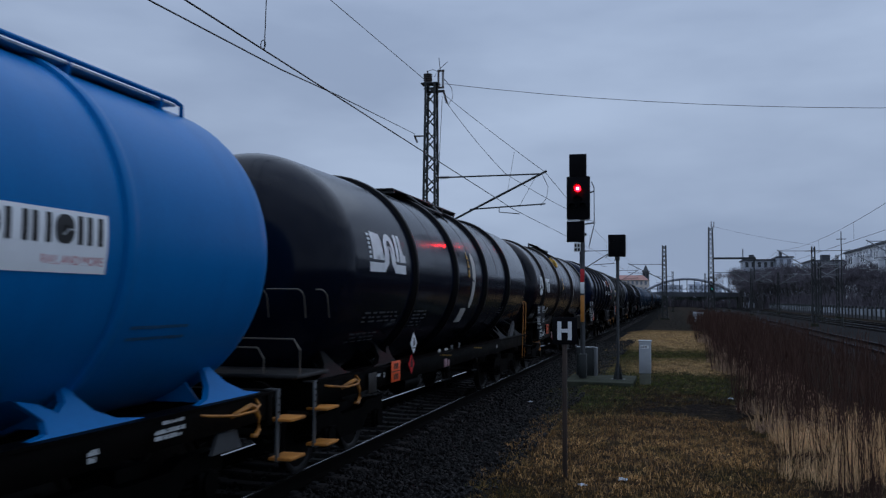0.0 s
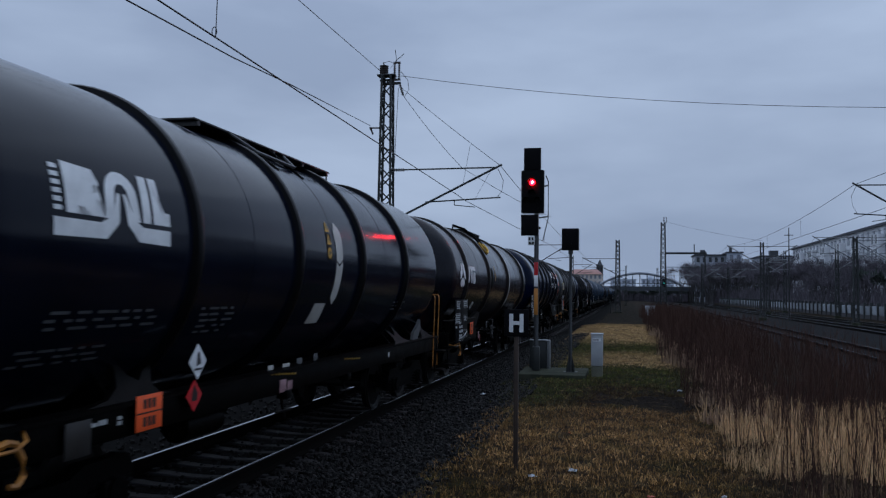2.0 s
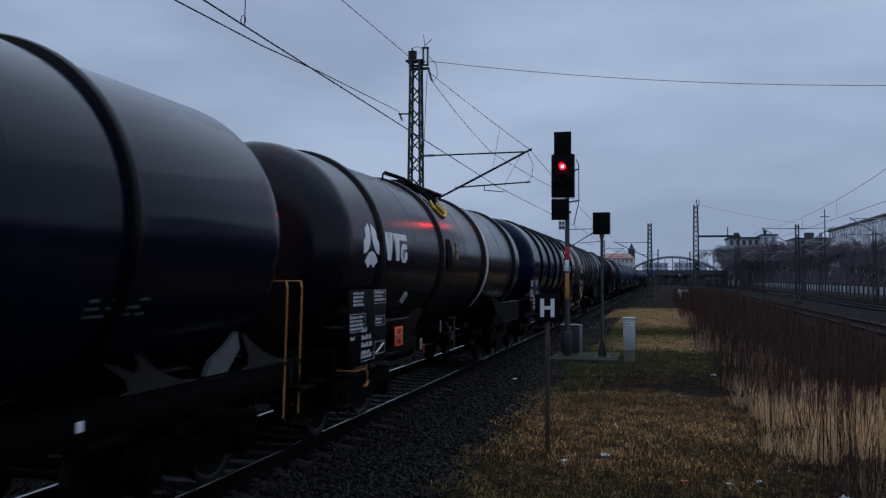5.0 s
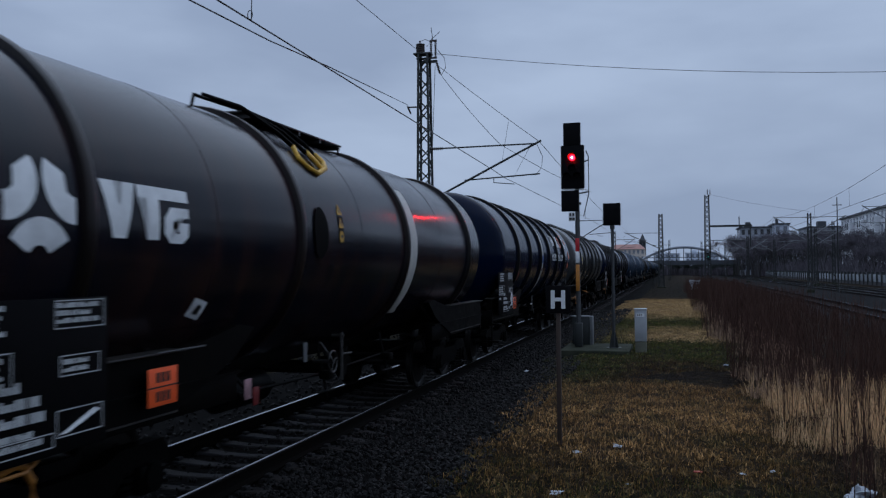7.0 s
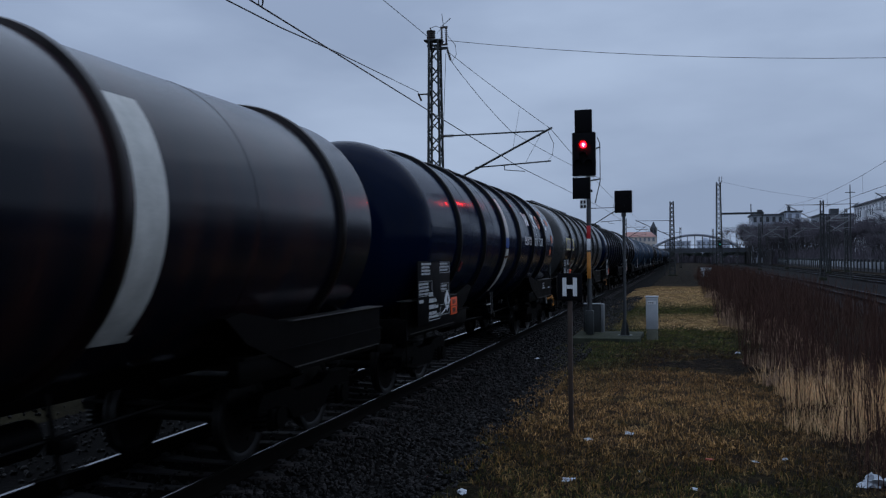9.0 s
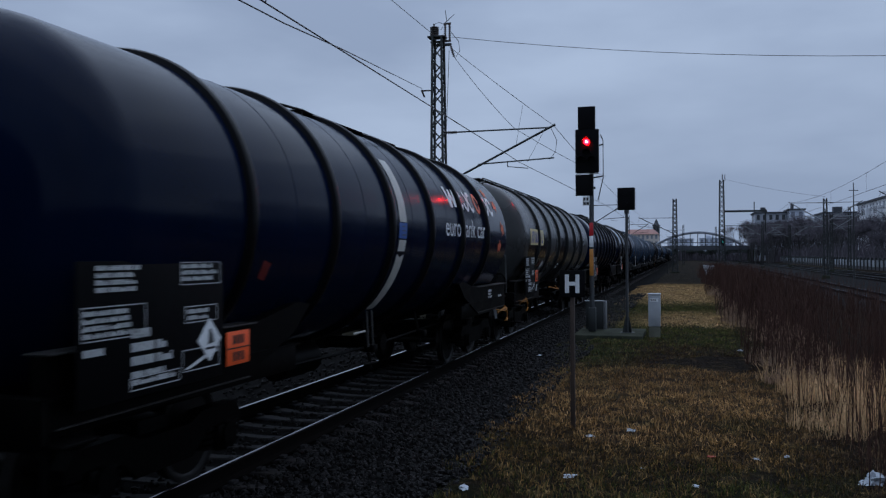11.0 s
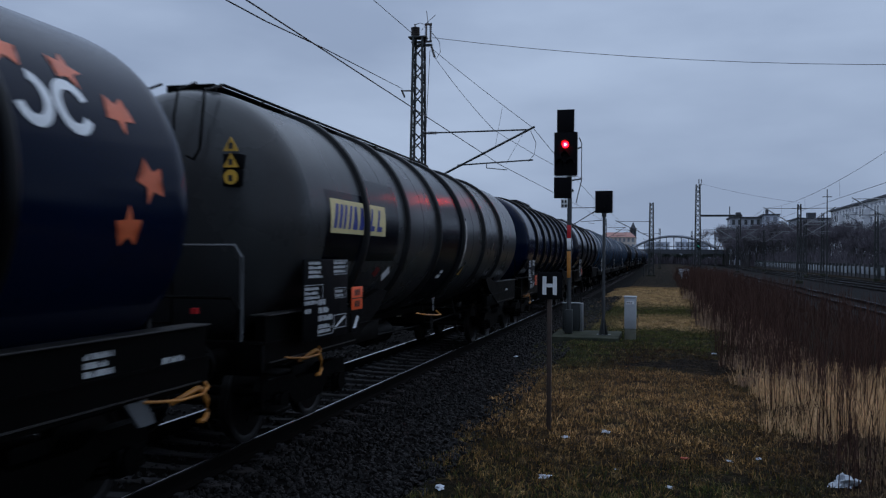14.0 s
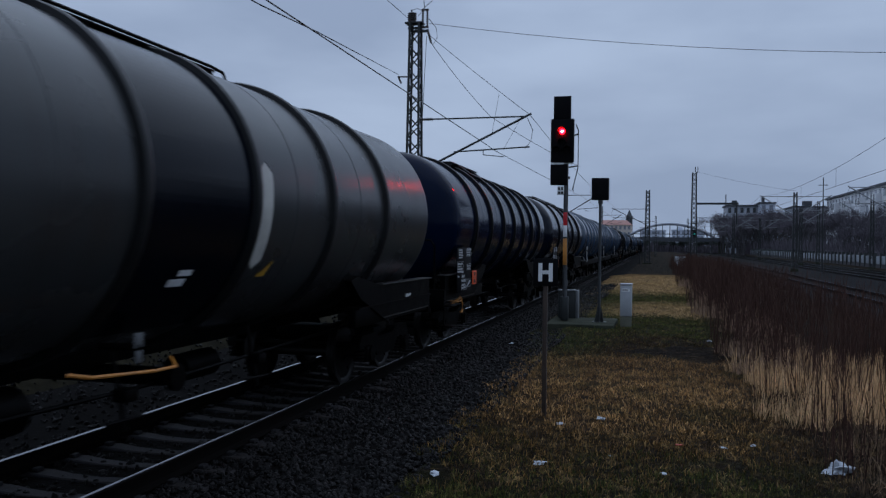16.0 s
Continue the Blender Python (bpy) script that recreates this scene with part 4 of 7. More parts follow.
# blue wagon
Z0, R0 = 2.60, 1.50
w = add(wagon("tank_wagon", "bright blue tank wagon with a white lettered panel", -7.4, 16.0, 0.7, 15.52, R0, Z0, [2.6, 6.0, 9.4, 12.76], PAINT_BLUE, PAINT_BLUE, 0.04, saddle=PAINT_BLUE))
panel = flank("name_panel", [rect(10.55, 12.50, -0.27, 0.14)], Z0, R0, PANEL_WHITE, w, "white panel with dark name shapes")
y = 10.68
for k, wd in enumerate((0.12, 0.19, 0.17, 0.24, 0.19, 0.17, 0.18, 0.06, 0.16)):
    if k in (1, 3, 6):
        os = [hollow(y, -0.08, wd, 0.19, 0.05)]
    elif wd < 0.1:
        os = [rect(y, y + 0.05, -0.08, 0.11)]
    else:
        os = [rect(y, y + 0.05, -0.08, 0.11), rect(y + wd - 0.05, y + wd, -0.08, 0.11)]
    for o in os:
        flank("name_shape", [o], Z0, R0, mat_black(), w, thick=0.010)
    y += wd + 0.035
flank_text("slogan_letter", "RAIL AND MORE", 0.085, 11.86, -0.215, Z0, R0, RED, w, "small red slogan lettering", wide=0.95)
for k, s in enumerate((-0.68, -0.78)):
    flank("faint_marking", [rect(13.0, 13.8, s - 0.014, s + 0.014)], Z0, R0, FAINT_BLUE, w, thick=0.004)
for s in (-1, 1):
    bm = bmesh.new()
    box(bm, *sorted((s * 0.50, s * 0.70)), 1.5, 14.55, 4.006, 4.028, 0.006)
    part("walkway_plank", bm, PLANK_PALE, w, "pale grey walkway board")
    bm = bmesh.new()
    pipe(bm, [(s * 0.68, 1.2, 3.92), (s * 0.71, 1.4, 4.055), (s * 0.71, 14.5, 4.055), (s * 0.71, 14.62, 4.03), (s * 0.69, 14.66, 3.90)], 0.022, 8)
    part("walkway_rail", bm, PAINT_BLUE, w, "blue tubular walkway rail")
    for k in range(11):
        bm = bmesh.new()
        y = 1.6 + 1.27 * k
        rod(bm, (s * 0.71, y, 4.055), (s * 0.70, y, 3.90), 0.014, 6)
        box(bm, *sorted((s * 0.50, s * 0.70)), y - 0.02, y + 0.02, 3.90, 4.006)
        part("walkway_bracket", bm, PAINT_BLUE, w)
rope_hook(w, 14.8, 1.10)
steps(w, 15.72)
text_bars([0.34], 13.45, 1.185, 0.03, 0.02, 1.352, w, 5)
text_bars([0.46, 0.40], 13.35, 1.12, 0.034, 0.014, 1.352, w, 6)
text_bars([0.12, 0.10], 12.55, 1.10, 0.04, 0.012, 1.352, w, 7)
bm = bmesh.new()
prism(bm, [(14.5, 0.72), (15.05, 0.72), (14.95, 0.90), (14.6, 0.90)], 1.16, 1.2)
part("axle_guard", bm, FRAME_GREY, w)

# black wagon with the white rail emblem
Z1, R1 = 2.57, 1.49
w = add(wagon("tank_wagon", "glossy black tank wagon with a white rail emblem", 8.6, 15.45, 0.62, 14.65, R1, Z1, [3.87, 6.38, 8.88, 11.4], PAINT_BLACK, dish=0.84))
e = 1.86
for k in range(6):
    flank("emblem_tick", [rect(e, e + 0.09, 0.14 + k * 0.06, 0.175 + k * 0.06)], Z1, R1, WHITE, w)
flank("emblem_block", [[(e + 0.14, 0.13), (e + 0.28, 0.13), (e + 0.28, 0.24), (e + 0.44, 0.13), (e + 0.60, 0.13), (e + 0.46, 0.28), (e + 0.56, 0.38), (e + 0.50, 0.49), (e + 0.14, 0.51)]], Z1, R1, WHITE, w, "white emblem block")
arch = [(e + 0.60, 0.13)] + [(e + 0.84 - 0.22 * math.cos(t), 0.32 + 0.20 * math.sin(t)) for t in [math.pi * k / 10 for k in range(11)]] + [(e + 1.08, 0.13), (e + 0.98, 0.13)] + [(e + 0.84 + 0.10 * math.cos(t), 0.30 + 0.12 * math.sin(t)) for t in [math.pi * k / 10 for k in range(11)]] + [(e + 0.70, 0.13)]
flank("emblem_arch", [arch], Z1, R1, WHITE, w, "white emblem arch")
flank("emblem_block", [rect(e + 1.12, e + 1.24, 0.13, 0.53)], Z1, R1, WHITE, w)
flank("emblem_block", [[(e + 1.28, 0.13), (e + 1.54, 0.13), (e + 1.54, 0.24), (e + 1.40, 0.24), (e + 1.40, 0.53), (e + 1.28, 0.53)]], Z1, R1, WHITE, w)
flank("emblem_rail", [[(e, 0.09), (e + 0.55, 0.09), (e + 0.70, 0.16), (e + 0.78, 0.34), (e + 0.82, 0.34), (e + 0.78, 0.10), (e + 0.62, -0.03), (e, -0.04)]], Z1, R1, WHITE, w, "white curved rail shape")
flank("emblem_rail", [[(e + 1.54, 0.09), (e + 1.12, 0.09), (e + 0.98, 0.16), (e + 0.90, 0.34), (e + 0.86, 0.34), (e + 0.90, 0.10), (e + 1.06, -0.03), (e + 1.54, -0.04)]], Z1, R1, WHITE, w, "white curved rail shape")
st = 7.84
flank("level_stripe", [[(st - 0.15, 0.42), (st - 0.05, 0.54), (st + 0.10, 0.46), (st + 0.15, 0.36), (st + 0.14, 0.04), (st + 0.0, -0.04), (st - 0.12, 0.02)]], Z1, R1, OFFWHITE, w, "white upper level stripe")
flank("level_stripe", [[(st - 0.12, -0.01), (st + 0.0, -0.07), (st + 0.14, 0.01), (st + 0.10, -0.50), (st + 0.02, -0.60), (st - 0.13, -0.50)]], Z1, R1, OFFWHITE, w, "white lower level stripe")
warning_signs(w, 7.45, 0.10, Z1, R1, 0.66)
flank("pale_label", [[(7.19, -0.88), (7.64, -0.88), (7.60, -0.58), (7.20, -0.58)]], Z1, R1, OFFWHITE, w, "pale rectangular label")
rows = random.Random(19)
for y0, y1, top, n in ((1.95, 3.45, -0.60, 3), (1.85, 3.0, -0.92, 3), (4.2, 4.95, -0.60, 5), (11.0, 11.8, -0.60, 3)):
    for k in range(n):
        y = y0 + 0.1 * rows.random()
        while y < y1 - 0.1:
            d = rows.uniform(0.06, 0.26)
            q = top - 0.065 * k
            flank("small_marking", [rect(y, min(y + d, y1), q - 0.013, q + 0.013)], Z1, R1, FRAME_GREY, w, thick=0.004)
            y += d + rows.uniform(0.03, 0.16)
tilted_platform(w, 5.4, 9.85, Z1 + R1, R1, Z1)
hazard_plate(w, 3.35, 1.12, 1.36)
placard(w, 4.1, 1.49, 1.40, size=0.165)
placard(w, 4.12, 1.17, 1.36, red=True, size=0.15)
rope_hook(w, 1.55, 1.10)
steps(w, 0.66)
bm = bmesh.new()
box(bm, -1.3, 1.3, 0.10, 1.0, 1.28, 1.33, 0.012)
part("end_platform", bm, RAIL_GREY, w, "dark grey steel end platform")
end_rail(w, 0.16, 1.33, 1.72, RAIL_TAN, 1.30, 0.012)
end_rail(w, 0.12, 1.33, 1.62, RAIL_TAN, 0.88, 0.012)
for q, d, y in ((-0.2, 0.48, 0.40), (0.28, 0.47, 0.40), (0.75, 0.46, 0.42), (1.22, 0.14, 0.75)):
    bm = bmesh.new()
    pipe(bm, [(q + d, y + 0.08, 1.95), (q + d, y + 0.02, 2.2), (q + d - 0.02, y, 2.25), (q + d - 0.07, y, 2.28), (q, y, 2.28)], 0.011)
    part("hand_rail", bm, RAIL_TAN, w, "thin tan hand rail")
bm = bmesh.new()
box(bm, 0.28, 0.40, 0.63, 0.66, 2.55, 2.69)
part("end_plate", bm, FRAME_GREY, w)
for p, q in ((-0.62, -0.46), (-0.36, -0.14), (-0.08, 0.10), (0.13, 0.17)):
    bm = box(bmesh.new(), p, q, 0.60, 0.65, 2.59, 2.645)
    part("marking", bm, FRAME_GREY, w, smooth=False)
for q in (0.0, 0.4):
    bm = bmesh.new()
    pipe(bm, [(1.30, 14.5 + q, 0.6), (1.34, 14.5 + q, 2.05), (1.30, 14.55 + q, 2.12), (1.1, 14.6 + q, 2.12)], 0.010)
    part("corner_rail", bm, STEP_ORANGE, w, "orange corner hand rail")
steps(w, 14.75, 1.2, FRAME)
bm = bmesh.new()
prism(bm, [(12.9, 1.24), (13.3, 1.24), (13.55, 1.45), (13.5, 1.62), (13.3, 1.5), (13.0, 1.38)], 1.205, 1.26)
part("saddle_gusset", bm, FRAME_GREY, w)

chip("tool_board", w, 2.27, 2.58, 0.90, 1.17, RAIL_GREY, 1.345, "dark grey blank board")
text_bars([0.22], 2.62, 1.13, 0.04, 0.02, 1.306, w, 91)
text_bars([0.08, 0.08], 2.98, 1.13, 0.03, 0.012, 1.306, w, 92)
bm = bmesh.new()
rod(bm, (1.05, 4.35, 0.82), (1.05, 5.10, 0.82), 0.15, 20)
part("air_reservoir", bm, FRAME, w)
stripe_row(w, 6.05, 6.85, 1.19, 1.13, 8)
stripe_row(w, 8.68, 9.45, 1.18, 1.13, 7)
chip("data_plate", w, 6.30, 6.49, 0.95, 1.10, PINK_PLATE, 1.312, "small pinkish data plate")
chip("data_plate", w, 6.53, 6.68, 0.96, 1.07, PINK_PLATE, 1.312, "small pinkish data plate")
chip("bracket_plate", w, 6.02, 6.16, 1.235, 1.29, OFFWHITE, 1.28)
chip("bracket_plate", w, 6.45, 6.66, 1.235, 1.28, OFFWHITE, 1.28)
chip("bracket_plate", w, 6.95, 7.12, 1.235, 1.31, FRAME_GREY, 1.26)
chip("bracket_plate", w, 7.55, 7.68, 1.235, 1.33, FRAME_GREY, 1.26)
chip("marking_plate", w, 11.02, 11.10, 1.04, 1.12, WHITE, 1.306)
BLACK_COVER = mat("soot_black_cover", (0.003, 0.003, 0.003), 0.8, spec=0.05, bump=0)
# weathered black wagon with the white three-lobed emblem
Z2, R2 = 2.55, 1.46
w = add(wagon("tank_wagon", "weathered brown-black tank wagon with a white three-lobed emblem", 24.05, 15.75, 0.36, 14.95, R2, Z2, [2.0, 5.54, 9.40, 13.5], PAINT_BROWN, RING_BROWN, ring_h=0.06, full_sill=False, dish=0.50))
c = 1.55
for k in range(3):
    t = math.pi * (0.5 + 2 * k / 3) + math.pi
    cy, cs = c + 0.38 * math.cos(t), 0.05 + 0.36 * math.sin(t)
    turns = [t + math.pi + radians(60) * (j / 6 - 1) for j in range(13)]
    band = [(cy + 0.305 * math.cos(q), cs + 0.29 * math.sin(q)) for q in turns] + [(cy + 0.11 * math.cos(q), cs + 0.105 * math.sin(q)) for q in turns[::-1]]
    flank("emblem_lobe", [band], Z2, R2, WHITE, w, "white emblem lobe")
flank("name_shape", [[(2.14, 0.29), (2.29, 0.29), (2.36, 0.06), (2.42, 0.29), (2.56, 0.29), (2.44, -0.13), (2.28, -0.13)]], Z2, R2, WHITE, w, "white name shape")
flank("name_shape", [[(2.58, 0.29), (3.28, 0.29), (3.28, 0.19), (2.86, 0.19), (2.86, -0.13), (2.70, -0.13), (2.70, 0.19), (2.58, 0.19)]], Z2, R2, WHITE, w, "white name shape")
flank("name_shape", [[(3.28, 0.06), (3.28, 0.14), (3.02, 0.14), (2.93, 0.05), (2.93, -0.07), (3.02, -0.15), (3.20, -0.15), (3.28, -0.09), (3.28, 0.02), (3.13, 0.02), (3.13, -0.05), (3.17, -0.05), (3.15, -0.07), (3.08, -0.07), (3.05, -0.03), (3.05, 0.03), (3.08, 0.06)]], Z2, R2, WHITE, w, "white name shape")
data_board(w, 0.68, 2.22, 0.98, 2.0, 1.46, 11)
hazard_plate(w, 2.96, 1.26, 1.42)
flank("placard_patch", [[(3.55, -0.80), (3.80, -0.86), (3.84, -0.68), (3.60, -0.62)]], Z2, R2, WHITE, w, "white slanted placard")
flank("placard_symbol", [[(3.64, -0.78), (3.74, -0.80), (3.77, -0.72), (3.69, -0.69)]], Z2, R2, mat_black(), w, thick=0.009)
flank("white_band", [rect(9.53, 9.95, -1.08, 0.95)], Z2, R2, OFFWHITE, w, "dirty white level band round the flank")
flank("band_foot", [rect(9.50, 10.02, -1.16, -1.08)], Z2, R2, OFFWHITE, w)
warning_signs(w, 6.72, 0.04, Z2, R2, 0.62)
flank("manhole_cover", [[(6.08 + 0.20 * math.cos(q), 0.06 + 0.30 * math.sin(q)) for q in [2 * math.pi * k / 24 for k in range(24)]]], Z2, R2, BLACK_COVER, w, "round dark inspection cover", thick=0.02)
tilted_platform(w, 5.9, 8.9, Z2 + R2, R2, Z2, struts=False)
for pts in ([(0.45, 5.2, 4.10), (0.70, 5.6, 4.02), (0.92, 6.05, 3.80), (1.02, 6.28, 3.66)], [(0.45, 6.0, 4.10), (0.75, 6.5, 3.95), (0.95, 6.75, 3.76), (1.04, 6.86, 3.62)], [(0.6, 6.0, 4.03), (0.85, 6.35, 3.85), (1.04, 6.62, 3.62)]):
    part("vent_pipe", pipe(bmesh.new(), pts, 0.03, 8), FRAME, w)
part("yellow_lever", pipe(bmesh.new(), [(1.02, 6.28, 3.66), (1.14, 6.18, 3.50), (1.21, 6.30, 3.40), (1.25, 6.50, 3.35), (1.22, 6.78, 3.44), (1.14, 6.90, 3.54), (1.04, 6.86, 3.64)], 0.032, 8), YELLOW, w, "yellow valve lever")
part("yellow_lever", pipe(bmesh.new(), [(1.04, 6.62, 3.64), (1.17, 6.66, 3.50), (1.23, 6.72, 3.40)], 0.028, 8), YELLOW, w, "yellow valve lever")
bm = bmesh.new()
pipe(bm, [(0.5, 4.9, Z2 + R2 - 0.10), (0.5, 4.95, Z2 + R2 + 0.04), (0.5, 5.9, Z2 + R2 + 0.06), (0.5, 6.3, Z2 + R2 + 0.02)], 0.02)
part("walkway_rail", bm, FRAME, w)
rope_hook(w, 1.35, 0.92)
end_rail(w, 0.5, 1.3, 2.2)
steps(w, 0.62, 1.2, FRAME)

chip("pale_post_plate", w, 5.86, 5.96, 1.14, 1.36, FRAME_GREY, 1.34)
valve_gear(w, 7.02)
chip("data_plate", w, 4.48, 4.62, 0.92, 1.12, PINK_PLATE, 1.34, "small pinkish data plate")
chip("data_plate", w, 4.66, 4.78, 0.84, 1.02, RED_DULL, 1.34)
# pale strip drawn in for the highlight along the cradle's edge
chip("edge_strip", w, 2.93, 3.66, 1.515, 1.53, FRAME_GREY, 1.40)
bm = bmesh.new()
for y in (4.52, 4.72):
    rod(bm, (1.0, y, 1.2), (1.32, y, 0.9), 0.02)
part("plate_bracket", bm, FRAME, w)

# navy wagon with stars
Z3, R3 = 2.55, 1.54
w = add(wagon("tank_wagon", "dark navy tank wagon with orange stars and white lettering", 39.8, 15.9, 0.62, 15.2, R3, Z3, [2.97, 4.92, 6.85, 8.73, 10.64, 12.60], PAINT_NAVY, full_sill=False))
data_board(w, 0.74, 2.60, 1.12, 2.12, 1.47, 23)
hazard_plate(w, 2.88, 1.33, 1.45)
placard(w, 2.36, 1.45, 1.475, size=0.18)
flank("white_band", [rect(7.18, 7.48, 0.07, 1.02)], Z3, R3, OFFWHITE, w, "white upper level band")
flank("white_band", [rect(7.18, 7.48, -0.34, -0.18)], Z3, R3, OFFWHITE, w, "short white level band")
flank("white_band", [[(7.18, -0.38), (7.33, -0.43), (7.48, -0.38), (7.48, -1.3), (7.18, -1.3)]], Z3, R3, OFFWHITE, w, "white lower level band")
flank("band_label", [rect(7.16, 7.50, -0.16, 0.06)], Z3, R3, SIGN_BLUE, w, "blue label with pale lines")
for k in range(3):
    flank("label_line", [rect(7.28, 7.46 - 0.03 * k, -0.12 + 0.06 * k, -0.10 + 0.06 * k)], Z3, R3, FRAME_GREY, w, thick=0.01)
flank_text("letter", "euro tank car", 0.48, 9.54, -0.07, Z3, R3, WHITE, w, "white rounded lettering", wide=1.10)
flank("name_shape", [[(9.95, 0.80), (10.08, 0.82), (10.16, 0.58), (10.26, 0.78), (10.36, 0.78), (10.42, 0.58), (10.50, 0.80), (10.60, 0.80), (10.50, 0.45), (10.36, 0.45), (10.30, 0.64), (10.22, 0.43), (10.08, 0.43)]], Z3, R3, WHITE, w, "white name shape")
def ring_shape(y, q, w, h, t, a0, a1):
    """An open ring in short pieces, part of an oval band from the angle a0 to a1."""
    turns = [radians(a0 + (a1 - a0) * k / 20) for k in range(21)]
    rim = [((y + w * math.cos(a), q + h * math.sin(a)), (y + (w - t) * math.cos(a), q + (h - t) * math.sin(a))) for a in turns]
    return [[p[0], n[0], n[1], p[1]] for p, n in zip(rim, rim[1:])]


for y, a0, a1, m in ((10.98, 20, 330, WHITE), (11.40, 200, 440, WHITE), (11.80, 50, 310, WHITE), (12.28, 0, 350, STAR), (13.06, 200, 440, WHITE), (13.46, 20, 330, WHITE)):
    flank("name_shape", ring_shape(y - 0.12, 0.62, 0.19, 0.215, 0.085, a0, a1), Z3, R3, m, w, "orange-red open ring shape" if m is STAR else "white open ring shape")
for k, (y, s, rr) in enumerate(((12.85, 0.98, 0.17), (13.45, 0.95, 0.17), (13.87, 0.66, 0.18), (14.10, 0.15, 0.19), (13.83, -0.21, 0.17))):
    flank("star", [star(y, s, rr, 0.3 * k)], Z3, R3, STAR, w, "orange-red five-pointed star", thick=0.005)
flank("red_patch", [[(3.3, -0.62), (3.46, -0.66), (3.5, -0.48), (3.34, -0.44)]], Z3, R3, RED_DULL, w)
walkway(w, 6.4, 10.3, Z3 + R3 - 0.03, "none", 0.42)
walkway(w, 10.4, 13.1, Z3 + R3 - 0.03, "none", 0.36)
bm = bmesh.new()
pipe(bm, [(0.4, 5.75, Z3 + R3 - 0.09), (0.4, 5.85, Z3 + R3 - 0.01), (0.4, 6.5, Z3 + R3 + 0.02), (0.4, 7.2, Z3 + R3 - 0.01)], 0.018)
part("walkway_rail", bm, FRAME, w)
text_bars([0.34, 0.30, 0.36], 13.6, 1.42, 0.045, 0.02, 1.332, w, 31)
text_bars([0.32], 14.6, 1.28, 0.05, 0.02, 1.332, w, 32)
rope_hook(w, 15.0, 0.92)
steps(w, 0.75, 1.2, FRAME)
bm = bmesh.new()
prism(bm, [(14.3, 0.76), (14.52, 0.76), (14.36, 1.02), (14.06, 1.02)], 1.3, 1.33)
part("cradle_gusset", bm, FRAME_GREY, w)

chip("edge_strip", w, 5.94, 6.34, 1.165, 1.19, OFFWHITE, 1.36, "pale worn step edge")
for y in (6.52, 6.70):
    bm = bmesh.new()
    rod(bm, (1.30, y, 1.42), (1.32, y, 0.95), 0.016)
    part("step_post", bm, RAIL_GREY, w)
chip("bracket_plate", w, 10.7, 11.24, 1.83, 1.845, RAIL_GREY, 1.36)

# grey wagon with the yellow name panel
Z4, R4 = 2.58, 1.49
w = add(wagon("tank_wagon", "matt grey tank wagon with a yellow and blue name panel", 55.7, 16.9, 0.68, 16.2, R4, Z4, [3.25, 5.2, 7.15, 9.05, 11.1, 13.2], PAINT_GREY, PAINT_RING_GREY, full_sill=False))
flank("dark_field", [rect(1.9, 3.18, -0.52, 0.36)], Z4, R4, PAINT_DARK, w, thick=0.003)
flank("dark_field", [rect(3.32, 4.75, -0.52, 0.62)], Z4, R4, PAINT_DARK, w, thick=0.003)
flank("dark_band", [rect(7.22, 8.98, -1.5, 2.3)], Z4, R4, PAINT_DARK, w, "dark painted barrel section", thick=0.003)
flank("name_panel", [rect(2.0, 3.18, -0.16, 0.26)], Z4, R4, LOGO_YELLOW, w, "pale yellow name panel", thick=0.007)
flank("name_panel", [rect(3.32, 4.10, -0.16, 0.26)], Z4, R4, LOGO_YELLOW, w, "pale yellow name panel", thick=0.007)
for y, ww in ((2.08, 0.10), (2.24, 0.10), (2.40, 0.08), (2.58, 0.08), (2.74, 0.17), (2.98, 0.17), (3.40, 0.20), (3.70, 0.22)):
    n = [[(y, -0.10), (y + ww, -0.10), (y + ww + 0.09, 0.20), (y + 0.09, 0.20)]]
    if ww > 0.15:
        n = [[(y, -0.10), (y + ww, -0.10), (y + ww + 0.02, -0.03), (y + 0.10, -0.03), (y + 0.17, 0.20), (y + 0.09, 0.20)]]
    flank("name_shape", n, Z4, R4, LOGO_BLUE, w, "slanted royal blue name shape", thick=0.010)
data_board(w, 1.22, 2.6, 1.16, 2.1, 1.49, 41)
hazard_plate(w, 2.98, 1.59, 1.47)
bm = bmesh.new()
box(bm, 1.44, 1.46, 2.82, 3.15, 1.15, 1.40)
ob = part("symbol_board", bm, BOARD, w)
bm = bmesh.new()
prism(bm, [(2.88, 1.20), (2.98, 1.20), (3.10, 1.34), (3.02, 1.36)], 1.46, 1.464)
part("marking", bm, WHITE, ob, smooth=False)
flank("placard_patch", [[(4.46, -0.74), (4.64, -0.86), (4.82, -0.72), (4.64, -0.60)]], Z4, R4, WHITE, w, "white diamond placard")
flank("red_patch", [[(4.0, -0.72), (4.2, -0.78), (4.3, -0.66), (4.1, -0.60)]], Z4, R4, RED_DULL, w)
st = 9.30
flank("level_stripe", [[(st - 0.14, 0.26), (st + 0.0, 0.36), (st + 0.14, 0.26), (st + 0.14, -0.66), (st + 0.0, -0.76), (st - 0.14, -0.64)]], Z4, R4, OFFWHITE, w, "white level stripe")
flank("pale_label", [rect(7.86, 8.12, -0.90, -0.82)], Z4, R4, WHITE, w)
flank("pale_label", [rect(7.96, 8.18, -0.79, -0.73)], Z4, R4, WHITE, w)
flank("yellow_mark", [[(9.5, -0.86), (9.7, -0.86), (9.75, -0.66)]], Z4, R4, YELLOW, w)
walkway(w, 1.3, 10.3, Z4 + R4)
end_ladder(w, 0.62, Z4 + R4 - 0.08, -1)
